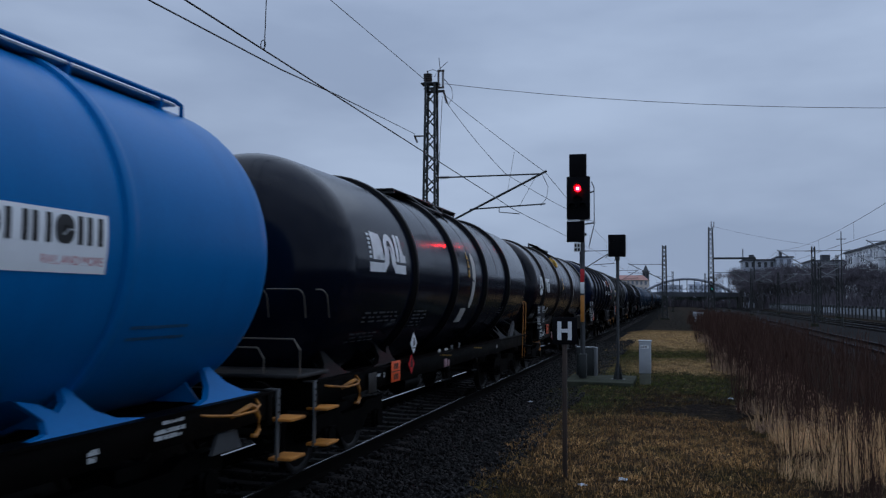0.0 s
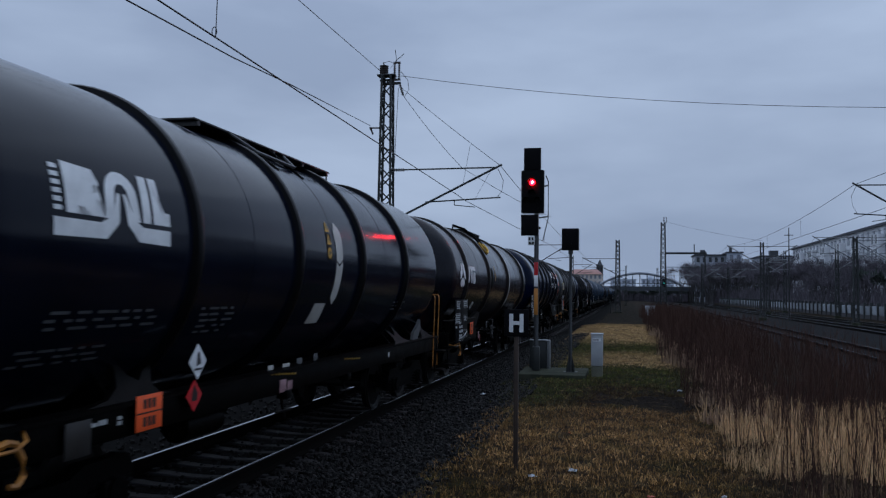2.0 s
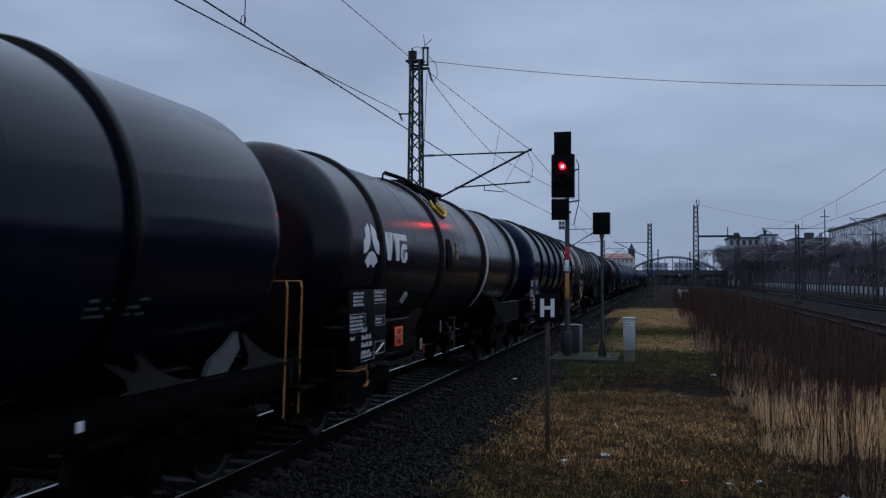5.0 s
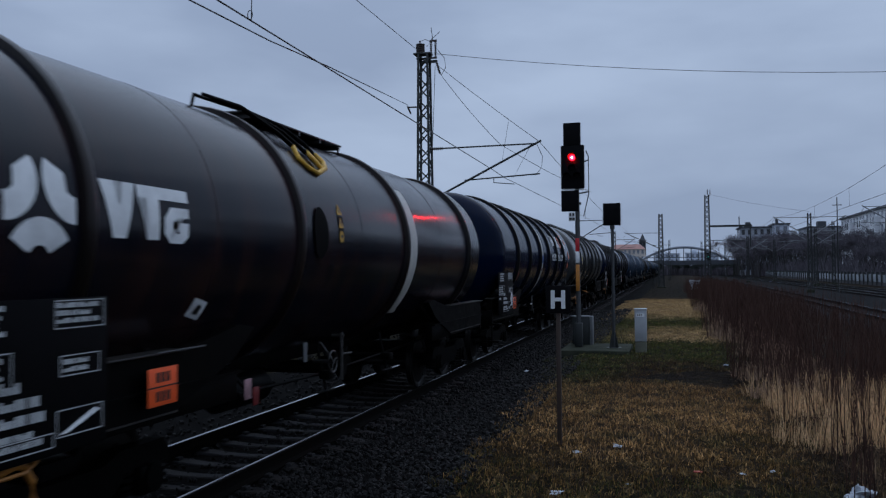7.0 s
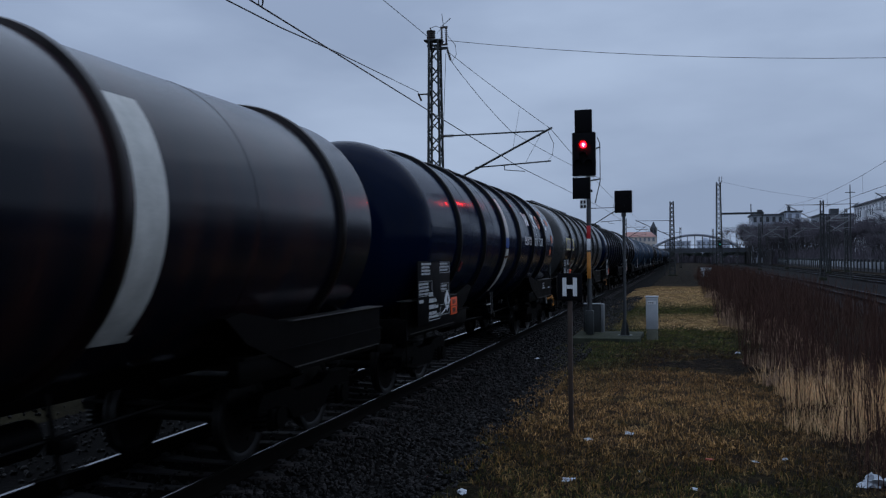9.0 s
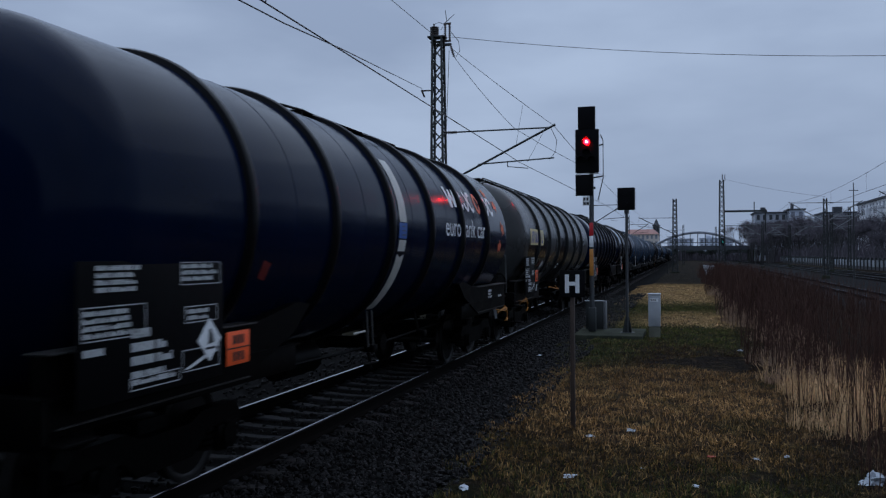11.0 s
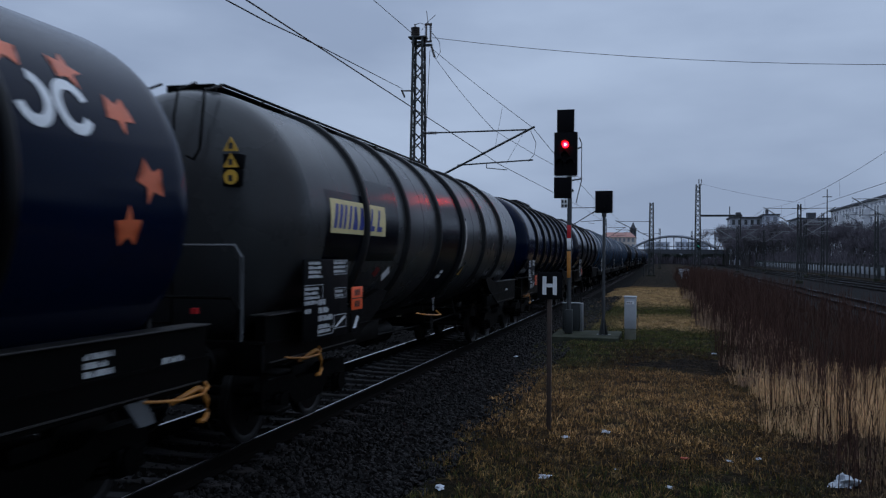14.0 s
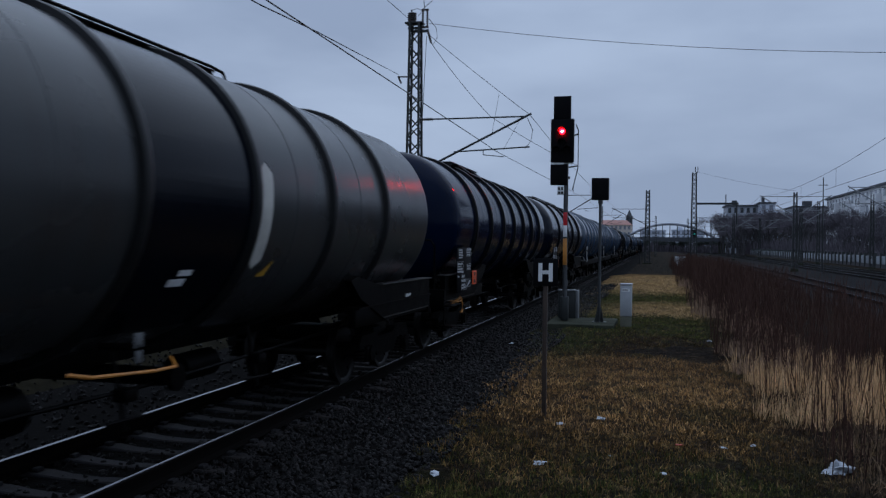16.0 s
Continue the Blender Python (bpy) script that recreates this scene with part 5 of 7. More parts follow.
for k in range(3):
    bm = bmesh.new()
    c = 3.33 - 0.175 * k
    y = 0.735
    if k < 2:
        vs = [(0.75, c - 0.07), (0.93, c - 0.07), (0.84, c + 0.085)]
    else:
        vs = [(0.84 + 0.082 * math.cos(2 * math.pi * j / 18), c + 0.082 * math.sin(2 * math.pi * j / 18)) for j in range(18)]
    f = [bm.verts.new((x, y, z)) for x, z in vs]
    g = [bm.verts.new((x, y + 0.012, z)) for x, z in vs]
    bm.faces.new(f)
    bm.faces.new(g[::-1])
    for i in range(len(vs)):
        bm.faces.new((f[i], f[(i + 1) % len(vs)], g[(i + 1) % len(vs)], g[i]))
    ob = part("warning_triangle" if k < 2 else "prohibition_disc", bm, YELLOW, w, "yellow warning triangle" if k < 2 else "round orange prohibition sign")
    bm = bmesh.new()
    box(bm, 0.815, 0.865, y - 0.003, y, c - 0.045, c + 0.02)
    part("sign_symbol", bm, mat_black(), ob, smooth=False)
bm = bmesh.new()
box(bm, 0.74, 0.94, 0.75, 0.90, 3.075, 3.235, 0.01)
part("sign_backing", bm, BOARD, w)
bm = bmesh.new()
box(bm, 0.74, 0.94, 0.75, 0.90, 2.885, 3.07, 0.01)
part("sign_backing", bm, BOARD, w)
end_rail(w, 0.42, 1.25, 2.24, FRAME_GREY)
end_rail(w, 0.36, 1.25, 1.7)
rope_hook(w, 1.75, 0.98)
steps(w, 0.7, 1.2, FRAME)
bm = bmesh.new()
pipe(bm, [(1.24, 6.60, 1.16), (1.36, 6.72, 1.13), (1.37, 7.5, 1.07), (1.36, 7.84, 1.06), (1.24, 7.95, 1.12)], 0.015)
part("valve_handle", bm, STEP_ORANGE, w, "orange valve handle bar")
bm = bmesh.new()
box(bm, 0.55, 0.62, 0.44, 0.5, 1.52, 1.58)
part("tail_reflector", bm, RED, w)
text_bars([0.3], 14.8, 1.30, 0.05, 0.02, 1.332, w, 33)

chip("valve_block", w, 7.24, 7.36, 1.28, 1.40, FRAME_GREY, 1.36)
chip("valve_block", w, 7.26, 7.35, 1.16, 1.26, FRAME_GREY, 1.36)
bm = bmesh.new()
rod(bm, (1.0, 7.30, 1.28), (1.36, 7.30, 1.28), 0.03)
part("valve_stem", bm, FRAME, w)

# dark wagon with close rings
Z5, R5 = 2.57, 1.46
w = add(wagon("tank_wagon", "dark navy tank wagon with closely spaced rings", 72.6, 16.0, 0.66, 15.3, R5, Z5, [2.85, 4.6, 6.3, 8.0, 9.7, 11.4, 13.1], PAINT_NAVY, full_sill=False))
data_board(w, 1.0, 2.3, 1.14, 2.05, 1.48, 53)
hazard_plate(w, 2.75, 1.4, 1.45)
tilted_platform(w, 4.0, 7.0, Z5 + R5, R5, Z5)
rope_hook(w, 1.6, 0.96)
end_rail(w, 0.45, 1.25, 2.2)
steps(w, 0.7, 1.2, FRAME)
flank("level_stripe", [rect(9.85, 9.97, -0.9, -0.2)], Z5, R5, OFFWHITE, w, "white level stripe")

# further wagons, plain
PLAIN_BLUE = mat("faded_blue_tank_paint", (0.020, 0.042, 0.076), 0.2, var=0.2, scale=0.8, fine=30, bump=0.02, dirt=0.4)
w = add(wagon("tank_wagon", "plain black tank wagon with few rings", 88.6, 15.6, 0.66, 14.9, R5, Z5, [3.4, 6.6, 9.0, 12.2], PAINT_BLACK, full_sill=False))
data_board(w, 1.2, 2.4, 1.14, 2.05, 1.48, 61)
hazard_plate(w, 2.9, 1.4, 1.45)
walkway(w, 3.0, 11.0, Z5 + R5)
w = add(wagon("tank_wagon", "faded blue tank wagon far along the train", 104.2, 15.6, 0.66, 14.9, R5, Z5, [2.6, 5.2, 7.8, 10.4, 13.0], PLAIN_BLUE, PLAIN_BLUE, full_sill=True))
data_board(w, 1.2, 2.4, 1.14, 2.05, 1.48, 71)
walkway(w, 3.0, 11.0, Z5 + R5)
yy = 119.8
for k in (7, 7, 5, 7, 6, 7, 7, 5, 7, 6, 7, 7):
    o = copy_thing(WAGONS[k], pose(0, yy, 0))
    WAGONS.append(o)
    WHEELS.append([c for b in o.children if b.name.startswith("bogie") for c in b.children])
    yy += 15.9


# ---- ground and tracks ----
def ground_height(x, y):
    h = 0.05 * noise.noise(Vector((x * 0.35, y * 0.35, 0))) + 0.02 * noise.noise(Vector((x * 1.7, y * 1.7, 3)))
    if -3.4 < x < 3.15:
        k = min(1.0, (min(x + 3.4, 3.15 - x)) / 0.8)
        return h * (1 - k) - 0.42 * k
    if 11.6 < x < 28:
        k = min(1.0, (x - 11.6) / 1.0, (28 - x) / 1.0)
        return h * (1 - k) - 0.5 * k
    if x > 31:
        return h + min(1.5, (x - 31) * 0.1)
    return h


def ground():
    xs = sorted(set([-900, -500, -250, -120, -60, -35, -20, -12, -8, -6] + [-4.0 + 0.3 * k for k in range(58)] + [14, 16, 20, 24, 26.9, 28.1, 31, 34, 40, 50, 56, 70, 100, 160, 260, 500, 900]))
    ys = sorted(set([-120, -60, -30, -15, -8] + [-4 + 0.5 * k for k in range(100)] + [46 + 2 * k for k in range(40)] + [130, 150, 180, 220, 280, 360, 500, 800, 1400, 2400]))
    verts = [(x, y, ground_height(x, y)) for y in ys for x in xs]
    n = len(xs)
    faces = [(j * n + i, j * n + i + 1, (j + 1) * n + i + 1, (j + 1) * n + i) for j in range(len(ys) - 1) for i in range(n - 1)]
    me = bpy.data.meshes.new("ground")
    me.from_pydata(verts, [], faces)
    me.polygons.foreach_set("use_smooth", [True] * len(faces))
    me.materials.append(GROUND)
    tagged(new("ground", me), "winter grass ground with dry and green patches", "ground", kind="structure")


def strip(name, outline, y0, y1, material, step=4.0):
    """A bed of constant section (x, z) laid along y."""
    ys = [y0 + (y1 - y0) * k / max(1, int((y1 - y0) / step)) for k in range(max(1, int((y1 - y0) / step)) + 1)]
    n = len(outline)
    verts = [(x, y, z) for y in ys for x, z in outline]
    faces = [(j * n + i, j * n + (i + 1) % n, (j + 1) * n + (i + 1) % n, (j + 1) * n + i) for j in range(len(ys) - 1) for i in range(n)]
    faces += [tuple(range(n)), tuple(range(len(verts) - n, len(verts)))]
    me = bpy.data.meshes.new(name)
    me.from_pydata(verts, [], faces)
    me.materials.append(material)
    return new(name, me)


ground()
bed = strip("ballast_bed", [(-3.3, -0.5), (-3.2, -0.06), (-2.4, -0.12), (-1.6, -0.20), (0, -0.215), (1.6, -0.20), (2.2, -0.13), (3.05, -0.03), (3.2, -0.5)], -60, 420, BALLAST)
tagged(bed, "dark crushed-stone ballast bed of the track", "ballast", kind="structure")
bed2 = strip("ballast_bed", [(11.9, -0.55), (12.3, -0.2), (13.2, -0.17), (26.6, -0.17), (27.4, -0.25), (27.8, -0.55)], -60, 620, BALLAST_PALE)
tagged(bed2, "dark ballast bed of the parallel tracks", "ballast", kind="structure")


# added strip of dark olive soil covering the straw ground beyond the track
path = strip("cinder_path", [(-11.5, -0.6), (-11.2, 0.09), (-6.0, 0.11), (-3.5, 0.09), (-3.15, -0.10), (-3.1, -0.6)], -60, 160, FAR_SOIL)
tagged(path, "dark cinder path on the track's far side", "path", kind="structure")


def rail(x, y0, y1, parent, lo=-0.026, hi=0.026):
    h = [(-0.075, -0.172), (-0.075, -0.160), (-0.012, -0.135), (-0.010, -0.045), (-0.035, -0.035), (-0.035, -0.006), (0.035, -0.006), (0.035, -0.035), (0.010, -0.045), (0.012, -0.135), (0.075, -0.160), (0.075, -0.172)]
    ob = strip("rail", [(x + a, b) for a, b in h], y0, y1, RAIL_SIDE, 40)
    ob.parent = parent
    head = strip("running_surface", [(x + lo - 0.005, -0.006), (x + lo, 0.0), (x + hi, 0.0), (x + hi + 0.005, -0.006)], y0, y1, TREAD, 40)
    head.parent = ob
    head["label"] = "bright worn running surface"


def sleeper_mesh():
    """A prestressed sleeper: sloping sides, high at the rail seats and waisted in the middle."""
    bm = bmesh.new()
    loops = []
    for x, top, wt in ((-1.30, -0.20, 0.085), (-1.0, -0.172, 0.10), (-0.52, -0.172, 0.10), (-0.3, -0.192, 0.085), (0, -0.20, 0.075), (0.3, -0.192, 0.085), (0.52, -0.172, 0.10), (1.0, -0.172, 0.10), (1.30, -0.20, 0.085)):
        loops.append([bm.verts.new(p) for p in ((x, -0.14, -0.34), (x, -wt - 0.012, top - 0.012), (x, -wt, top), (x, wt, top), (x, wt + 0.012, top - 0.012), (x, 0.14, -0.34))])
    for a, b in zip(loops, loops[1:]):
        for k in range(6):
            bm.faces.new((a[k], a[(k + 1) % 6], b[(k + 1) % 6], b[k]))
    bm.faces.new(loops[0])
    bm.faces.new(loops[-1][::-1])
    for x in (-0.755, 0.755):
        for s in (-0.13, 0.13):
            box(bm, x + s - 0.035, x + s + 0.035, -0.05, 0.05, -0.172, -0.135, 0.008)
    bmesh.ops.recalc_face_normals(bm, faces=bm.faces)
    me = bpy.data.meshes.new("sleeper")
    bm.to_mesh(me)
    bm.free()
    me.materials.append(SLEEPER)
    return me


SLEEPER_MESH = sleeper_mesh()


def track(xc, y0, y1, first, count, spacing, label):
    root = tagged(empty("railway_track", xc, 0, 0), label, "railway track", "railway tracks", "structure")
    rail(-0.755, y0, y1, root)
    rail(0.755, y0, y1, root, -0.026, -0.008)
    for k in range(count):
        o = new("sleeper", SLEEPER_MESH)
        o.parent = root
        o.location = (random.uniform(-0.015, 0.015), first + spacing * k, random.uniform(-0.006, 0.004))
    return root


DARK_LENS = mat("unlit_dark_lens", (0.004, 0.004, 0.005), 0.5, var=0.2, bump=0, spec=0.06)


# ---- signals, cabinets and the stop board ----
def stop_board():
    """The black stop board with a white H on a rusty post."""
    root = tagged(empty("stop_board", 3.98, 10.76, 0.0), "black square stop board with white H on rusty post", "sign")
    bm = bmesh.new()
    box(bm, -0.028, 0.028, -0.028, 0.028, -0.3, 1.75, 0.008)
    part("post", bm, RUST_POST, root)
    bm = bmesh.new()
    box(bm, -0.15, 0.16, -0.05, -0.035, 1.62, 1.96, 0.006)
    plate = part("plate", bm, SIGNAL_BLACK, root, "matt black plate")
    bm = bmesh.new()
    for x0, x1, z0, z1 in ((-0.085, -0.035, 1.675, 1.905), (0.045, 0.095, 1.675, 1.905), (-0.034, 0.044, 1.768, 1.814)):
        box(bm, x0, x1, -0.054, -0.051, z0, z1)
    part("letter", bm, WHITE, plate, "white letter H", smooth=False)
    bm = bmesh.new()
    rod(bm, (-0.05, -0.03, 1.7), (0.05, -0.03, 1.7), 0.012)
    part("clamp", bm, GALV, root)


def lens(parent, x, z, r, material, y=-0.06):
    bm = bmesh.new()
    rod(bm, (x, y + 0.03, z), (x, y, z), r, 20)
    return part("lamp_lens", bm, material, parent)


def hood(parent, x, z, r, y=-0.06):
    """A short half-round visor over a lens."""
    bm = bmesh.new()
    pts = [(r * math.cos(t), r * math.sin(t)) for t in [math.pi * k / 10 for k in range(11)]]
    for y0, y1 in ((y - 0.16, y),):
        a = [bm.verts.new((x + px, y0, z + pz)) for px, pz in pts]
        b = [bm.verts.new((x + px, y1, z + pz)) for px, pz in pts]
        c = [bm.verts.new((x + px * 1.08, y0, z + pz * 1.08)) for px, pz in pts]
        d = [bm.verts.new((x + px * 1.08, y1, z + pz * 1.08)) for px, pz in pts]
        for k in range(10):
            bm.faces.new((a[k], a[k + 1], b[k + 1], b[k]))
            bm.faces.new((c[k], c[k + 1], d[k + 1], d[k]))
            bm.faces.new((a[k], a[k + 1], c[k + 1], c[k]))
    part("lamp_hood", bm, SIGNAL_BLACK, parent)


def main_signal():
    """Main light signal showing red, with its indicator screens and cabinet."""
    X, Y = 2.95, 23.0
    root = tagged(empty("light_signal", X, Y, 0), "tall light signal showing red on a galvanised post", "railway signal")
    bm = bmesh.new()
    rod(bm, (0, 0, 0.1), (0, 0, 5.5), 0.062, 16)
    part("post", bm, GALV, root)
    bm = bmesh.new()
    box(bm, -0.10, 0.10, -0.10, 0.10, 0.12, 0.75, 0.02)
    part("post_shoe", bm, MAST, root)
    main = bmesh.new()
    box(main, -0.40, 0.20, -0.10, -0.03, 4.32, 5.49, 0.03)
    screen = part("main_screen", main, SIGNAL_BLACK, root, "matt black signal screen with white rim")
    top = bmesh.new()
    box(top, -0.34, 0.11, -0.10, -0.03, 5.49, 6.09, 0.01)
    part("upper_screen", top, SIGNAL_BLACK, root)
    low = bmesh.new()
    box(low, -0.41, 0.05, -0.10, -0.03, 3.72, 4.28, 0.01)
    part("lower_screen", low, SIGNAL_BLACK, root)
    bm = bmesh.new()
    for x0, x1, z0, z1 in ((-0.412, -0.402, 4.33, 5.48), (0.202, 0.212, 4.33, 5.48), (0.112, 0.12, 5.49, 6.09), (0.052, 0.06, 3.73, 4.28), (-0.40, 0.2, 4.295, 4.31)):
        box(bm, x0, x1, -0.09, -0.04, z0, z1)
    part("screen_rim", bm, SIGNAL_EDGE, root)
    red = glow("red_signal_light", (1.0, 0.0006, 0.002), 150.0)
    lens(screen, -0.11, 5.15, 0.075, red, -0.13)
    core = glow("red_signal_core", (1.0, 0.30, 0.32), 60.0)
    lens(screen, -0.11, 5.15, 0.026, core, -0.135)
    hood(screen, -0.11, 5.15, 0.11, -0.10)
    for x, z in ((-0.11, 4.85), (-0.25, 4.65), (0.03, 4.65)):
        lens(screen, x, z, 0.07, DARK_LENS, -0.115)
        hood(screen, x, z, 0.10, -0.10)
    bm = bmesh.new()
    box(bm, -0.22, -0.04, -0.11, -0.09, 3.46, 3.70, 0.004)
    plate = part("name_plate", bm, WHITE, root, "small white plate with dark bars")
    bm = bmesh.new()
    for k in range(2):
        box(bm, -0.20 + 0.08 * k, -0.15 + 0.08 * k, -0.114, -0.11, 3.59, 3.67)
        box(bm, -0.20 + 0.08 * k, -0.14 + 0.08 * k, -0.114, -0.11, 3.48, 3.55)
    part("plate_marking", bm, mat_black(), plate, smooth=False)
    for z0, z1, m in ((2.35, 2.65, WHITE), (2.65, 3.0, RED), (1.6, 2.3, STEP_ORANGE)):
        bm = bmesh.new()
        box(bm, -0.052, 0.052, -0.095, -0.08, z0, z1, 0.004)
        part("marker_plate", bm, m, root)
    bm = bmesh.new()
    pipe(bm, [(0.16, 0.1, 3.6), (0.30, 0.12, 4.2), (0.30, 0.12, 5.2), (0.24, 0.05, 5.35)], 0.014)
    rod(bm, (0.0, 0.06, 4.2), (0.30, 0.12, 4.25), 0.02)
    rod(bm, (0.0, 0.06, 5.0), (0.30, 0.12, 5.1), 0.02)
    part("cable_conduit", bm, GALV, root)
    bm = bmesh.new()
    for z in (3.9, 4.6, 5.2):
        box(bm, -0.3, 0.1, -0.035, 0.09, z, z + 0.06)
    part("bracket", bm, MAST, root)
    # cabinet at the foot
    cab = tagged(empty("signal_cabinet", 3.12, 23.9, 0.0), "small grey signal cabinet behind the signal post", "cabinet")
    bm = bmesh.new()
    box(bm, -0.42, 0.05, -0.15, 0.15, 0.1, 0.86, 0.02)
    part("body", bm, MAST, cab)
    bm = bmesh.new()
    box(bm, 0.055, 0.13, -0.17, 0.17, 0.1, 0.88, 0.015)
    box(bm, -0.44, 0.05, -0.17, 0.17, 0.864, 0.89, 0.01)
    part("cover", bm, CABINET_DIM, cab)
    slab = bmesh.new()
    box(slab, 2.55, 4.30, 21.95, 24.2, -0.3, 0.11, 0.03)
    tagged(part("concrete_slab", slab, CONCRETE), "low weathered concrete base slab under the signals", "slab")


def small_signal():
    root = tagged(empty("repeater_signal", 3.87, 22.9, 0.1), "black rectangular signal box on a thin grey post", "railway signal")
    bm = bmesh.new()
    rod(bm, (0, 0, 0), (0, 0, 3.3), 0.040, 14)
    part("post", bm, GALV, root)
    bm = bmesh.new()
    for k in range(4):
        a = math.pi / 2 * k + 0.78
        prism_pts = [(0.05, 0.0), (0.17, 0.0), (0.06, 0.42)]
        f = [bm.verts.new((math.cos(a) * p, math.sin(a) * p, z)) for p, z in prism_pts]
        g = [bm.verts.new((math.cos(a) * p - math.sin(a) * 0.012, math.sin(a) * p + math.cos(a) * 0.012, z)) for p, z in prism_pts]
        bm.faces.new(f)
        bm.faces.new(g[::-1])
        for i in range(3):
            bm.faces.new((f[i], f[(i + 1) % 3], g[(i + 1) % 3], g[i]))
    box(bm, -0.18, 0.18, -0.18, 0.18, -0.02, 0.02, 0.005)
    part("foot", bm, MAST, root)
    bm = bmesh.new()
    box(bm, -0.23, 0.21, -0.10, 0.06, 3.22, 3.80, 0.012)
    ob = part("screen", bm, SIGNAL_BLACK, root, "matt black screen")
    for x, z in ((-0.12, 3.65), (0.1, 3.65), (-0.01, 3.4)):
        lens(ob, x, z, 0.045, DARK_LENS, -0.115)
    bm = bmesh.new()
    box(bm, -0.06, 0.06, -0.06, 0.06, 3.12, 3.22, 0.01)
    rod(bm, (-0.22, 0, 3.28), (-0.30, -0.06, 3.2), 0.012)
    part("neck", bm, GALV, root)
    bm = bmesh.new()
    box(bm, 0.212, 0.222, -0.09, 0.05, 3.23, 3.79)
    part("screen_rim", bm, SIGNAL_EDGE, root)


def cabinet(x, y, w, d, h, label, plate=True):
    root = tagged(empty("trackside_cabinet", x, y, 0), label, "cabinet")
    bm = bmesh.new()
    box(bm, -w / 2 + 0.01, w / 2 - 0.01, -d / 2 + 0.01, d / 2 - 0.01, -0.2, 0.28, 0.01)
    part("base", bm, CABINET_BASE, root)
    bm = bmesh.new()
    box(bm, -w / 2, w / 2, -d / 2, d / 2, 0.285, h - 0.05, 0.012)
    part("body", bm, CABINET, root)
    bm = bmesh.new()
    box(bm, -w / 2 - 0.015, w / 2 + 0.015, -d / 2 - 0.015, d / 2 + 0.015, h - 0.045, h, 0.015)
    part("lid", bm, CABINET, root)
    if plate:
        bm = bmesh.new()
        box(bm, -w / 2 + 0.04, w / 2 - 0.05, -d / 2 - 0.006, -d / 2 - 0.001, h - 0.21, h - 0.13)
        p = part("plate", bm, WHITE, root)
        bm = bmesh.new()
        for k in range(3):
            box(bm, -w / 2 + 0.06 + 0.05 * k, -w / 2 + 0.09 + 0.05 * k, -d / 2 - 0.010, -d / 2 - 0.006, h - 0.19, h - 0.15)
        part("plate_marking", bm, mat_black(), p, smooth=False)


# ---- overhead line ----
def lattice_mast(x, y, h, wb, wt, panel=0.55, thick=1.0, name="catenary_mast", label="dark green lattice steel catenary mast"):
    root = tagged(empty(name, x, y, 0), label, "catenary mast", "catenary masts")

    def half(z):
        return (wb + (wt - wb) * z / h) / 2

    for sx in (-1, 1):
        for sy in (-1, 1):
            bm = bmesh.new()
            b, t = half(0), half(h)
            p0, p1 = Vector((sx * b, sy * b, -0.3)), Vector((sx * t, sy * t, h))
            rod(bm, p0, p1, 0.052 * thick, 4)
            part("corner_post", bm, MAST, root)
    n = int(h / panel)
    for axis in range(2):
        for s in (-1, 1):
            bm = bmesh.new()
            for k in range(n):
                z0, z1 = h * k / n, h * (k + 1) / n
                a, b = half(z0), half(z1)
                e = 1 if k % 2 else -1
                if axis == 0:
                    rod(bm, (-e * s * a, s * a, z0), (e * s * b, s * b, z1), 0.025 * thick, 4)
                else:
                    rod(bm, (s * a, -e * s * a, z0), (s * b, e * s * b, z1), 0.025 * thick, 4)
            part("lattice_bracing", bm, MAST, root)
    bm = bmesh.new()
    box(bm, -wb * 0.9, wb * 0.9, -wb * 0.9, wb * 0.9, -0.4, 0.12, 0.03)
    part("footing", bm, CONCRETE, root)
    return root


def insulator(bm, p, q, r=0.06, n=7):
    p, q = Vector(p), Vector(q)
    rod(bm, p, q, r * 0.45, 8)
    for k in range(n):
        c = p.lerp(q, (k + 0.5) / n)
        d = (q - p).normalized() * 0.012
        rod(bm, c - d, c + d, r, 12)


def cantilever(root, side, reach, zt, zl, z_arm, tube=MAST, thick=1.0):
    """Bracket of tubes carrying the line: top tube, raked tube, registration arm."""
    x0 = 0.2 * side
    bm = bmesh.new()
    rod(bm, (x0, 0, zt), (side * (reach - 0.05), 0, zt + 0.02), 0.028 * thick)
    part("top_tube", bm, tube, root)
    bm = bmesh.new()
    rod(bm, (x0, 0, zl), (side * (reach + 0.15), 0, zt + 0.12), 0.04 * thick)
    part("raked_tube", bm, tube, root)
    bm = bmesh.new()
    rod(bm, (side * reach * 0.36, 0, z_arm), (side * (reach + 0.1), 0, z_arm + 0.14), 0.026 * thick)
    rod(bm, (side * reach * 0.62, 0, z_arm + 0.05), (side * reach * 0.62, 0, z_arm - 0.12), 0.015)
    rod(bm, (side * reach * 0.62, 0, z_arm - 0.12), (side * reach * 0.80, 0, z_arm - 0.2), 0.015)
    part("registration_arm", bm, tube, root)
    for a, b in (((x0, 0, zt), (x0 + side * 0.5, 0, zt)), ((x0, 0, zl), (x0 + side * 0.4, 0, zl + (zt + 0.12 - zl) * 0.4 / (reach - 0.05)))):
        bm = bmesh.new()
        insulator(bm, a, b)
        part("insulator", bm, INSULATOR, root)
    bm = bmesh.new()
    pipe(bm, [(side * reach, 0, zt - 0.02), (side * (reach + 0.2), 0, zt - 0.45), (side * (reach + 0.15), 0, zt - 0.85), (side * (reach - 0.1), 0.2, z_arm + 0.1)], 0.010, 4)
    part("jumper_wire", bm, WIRE, root)


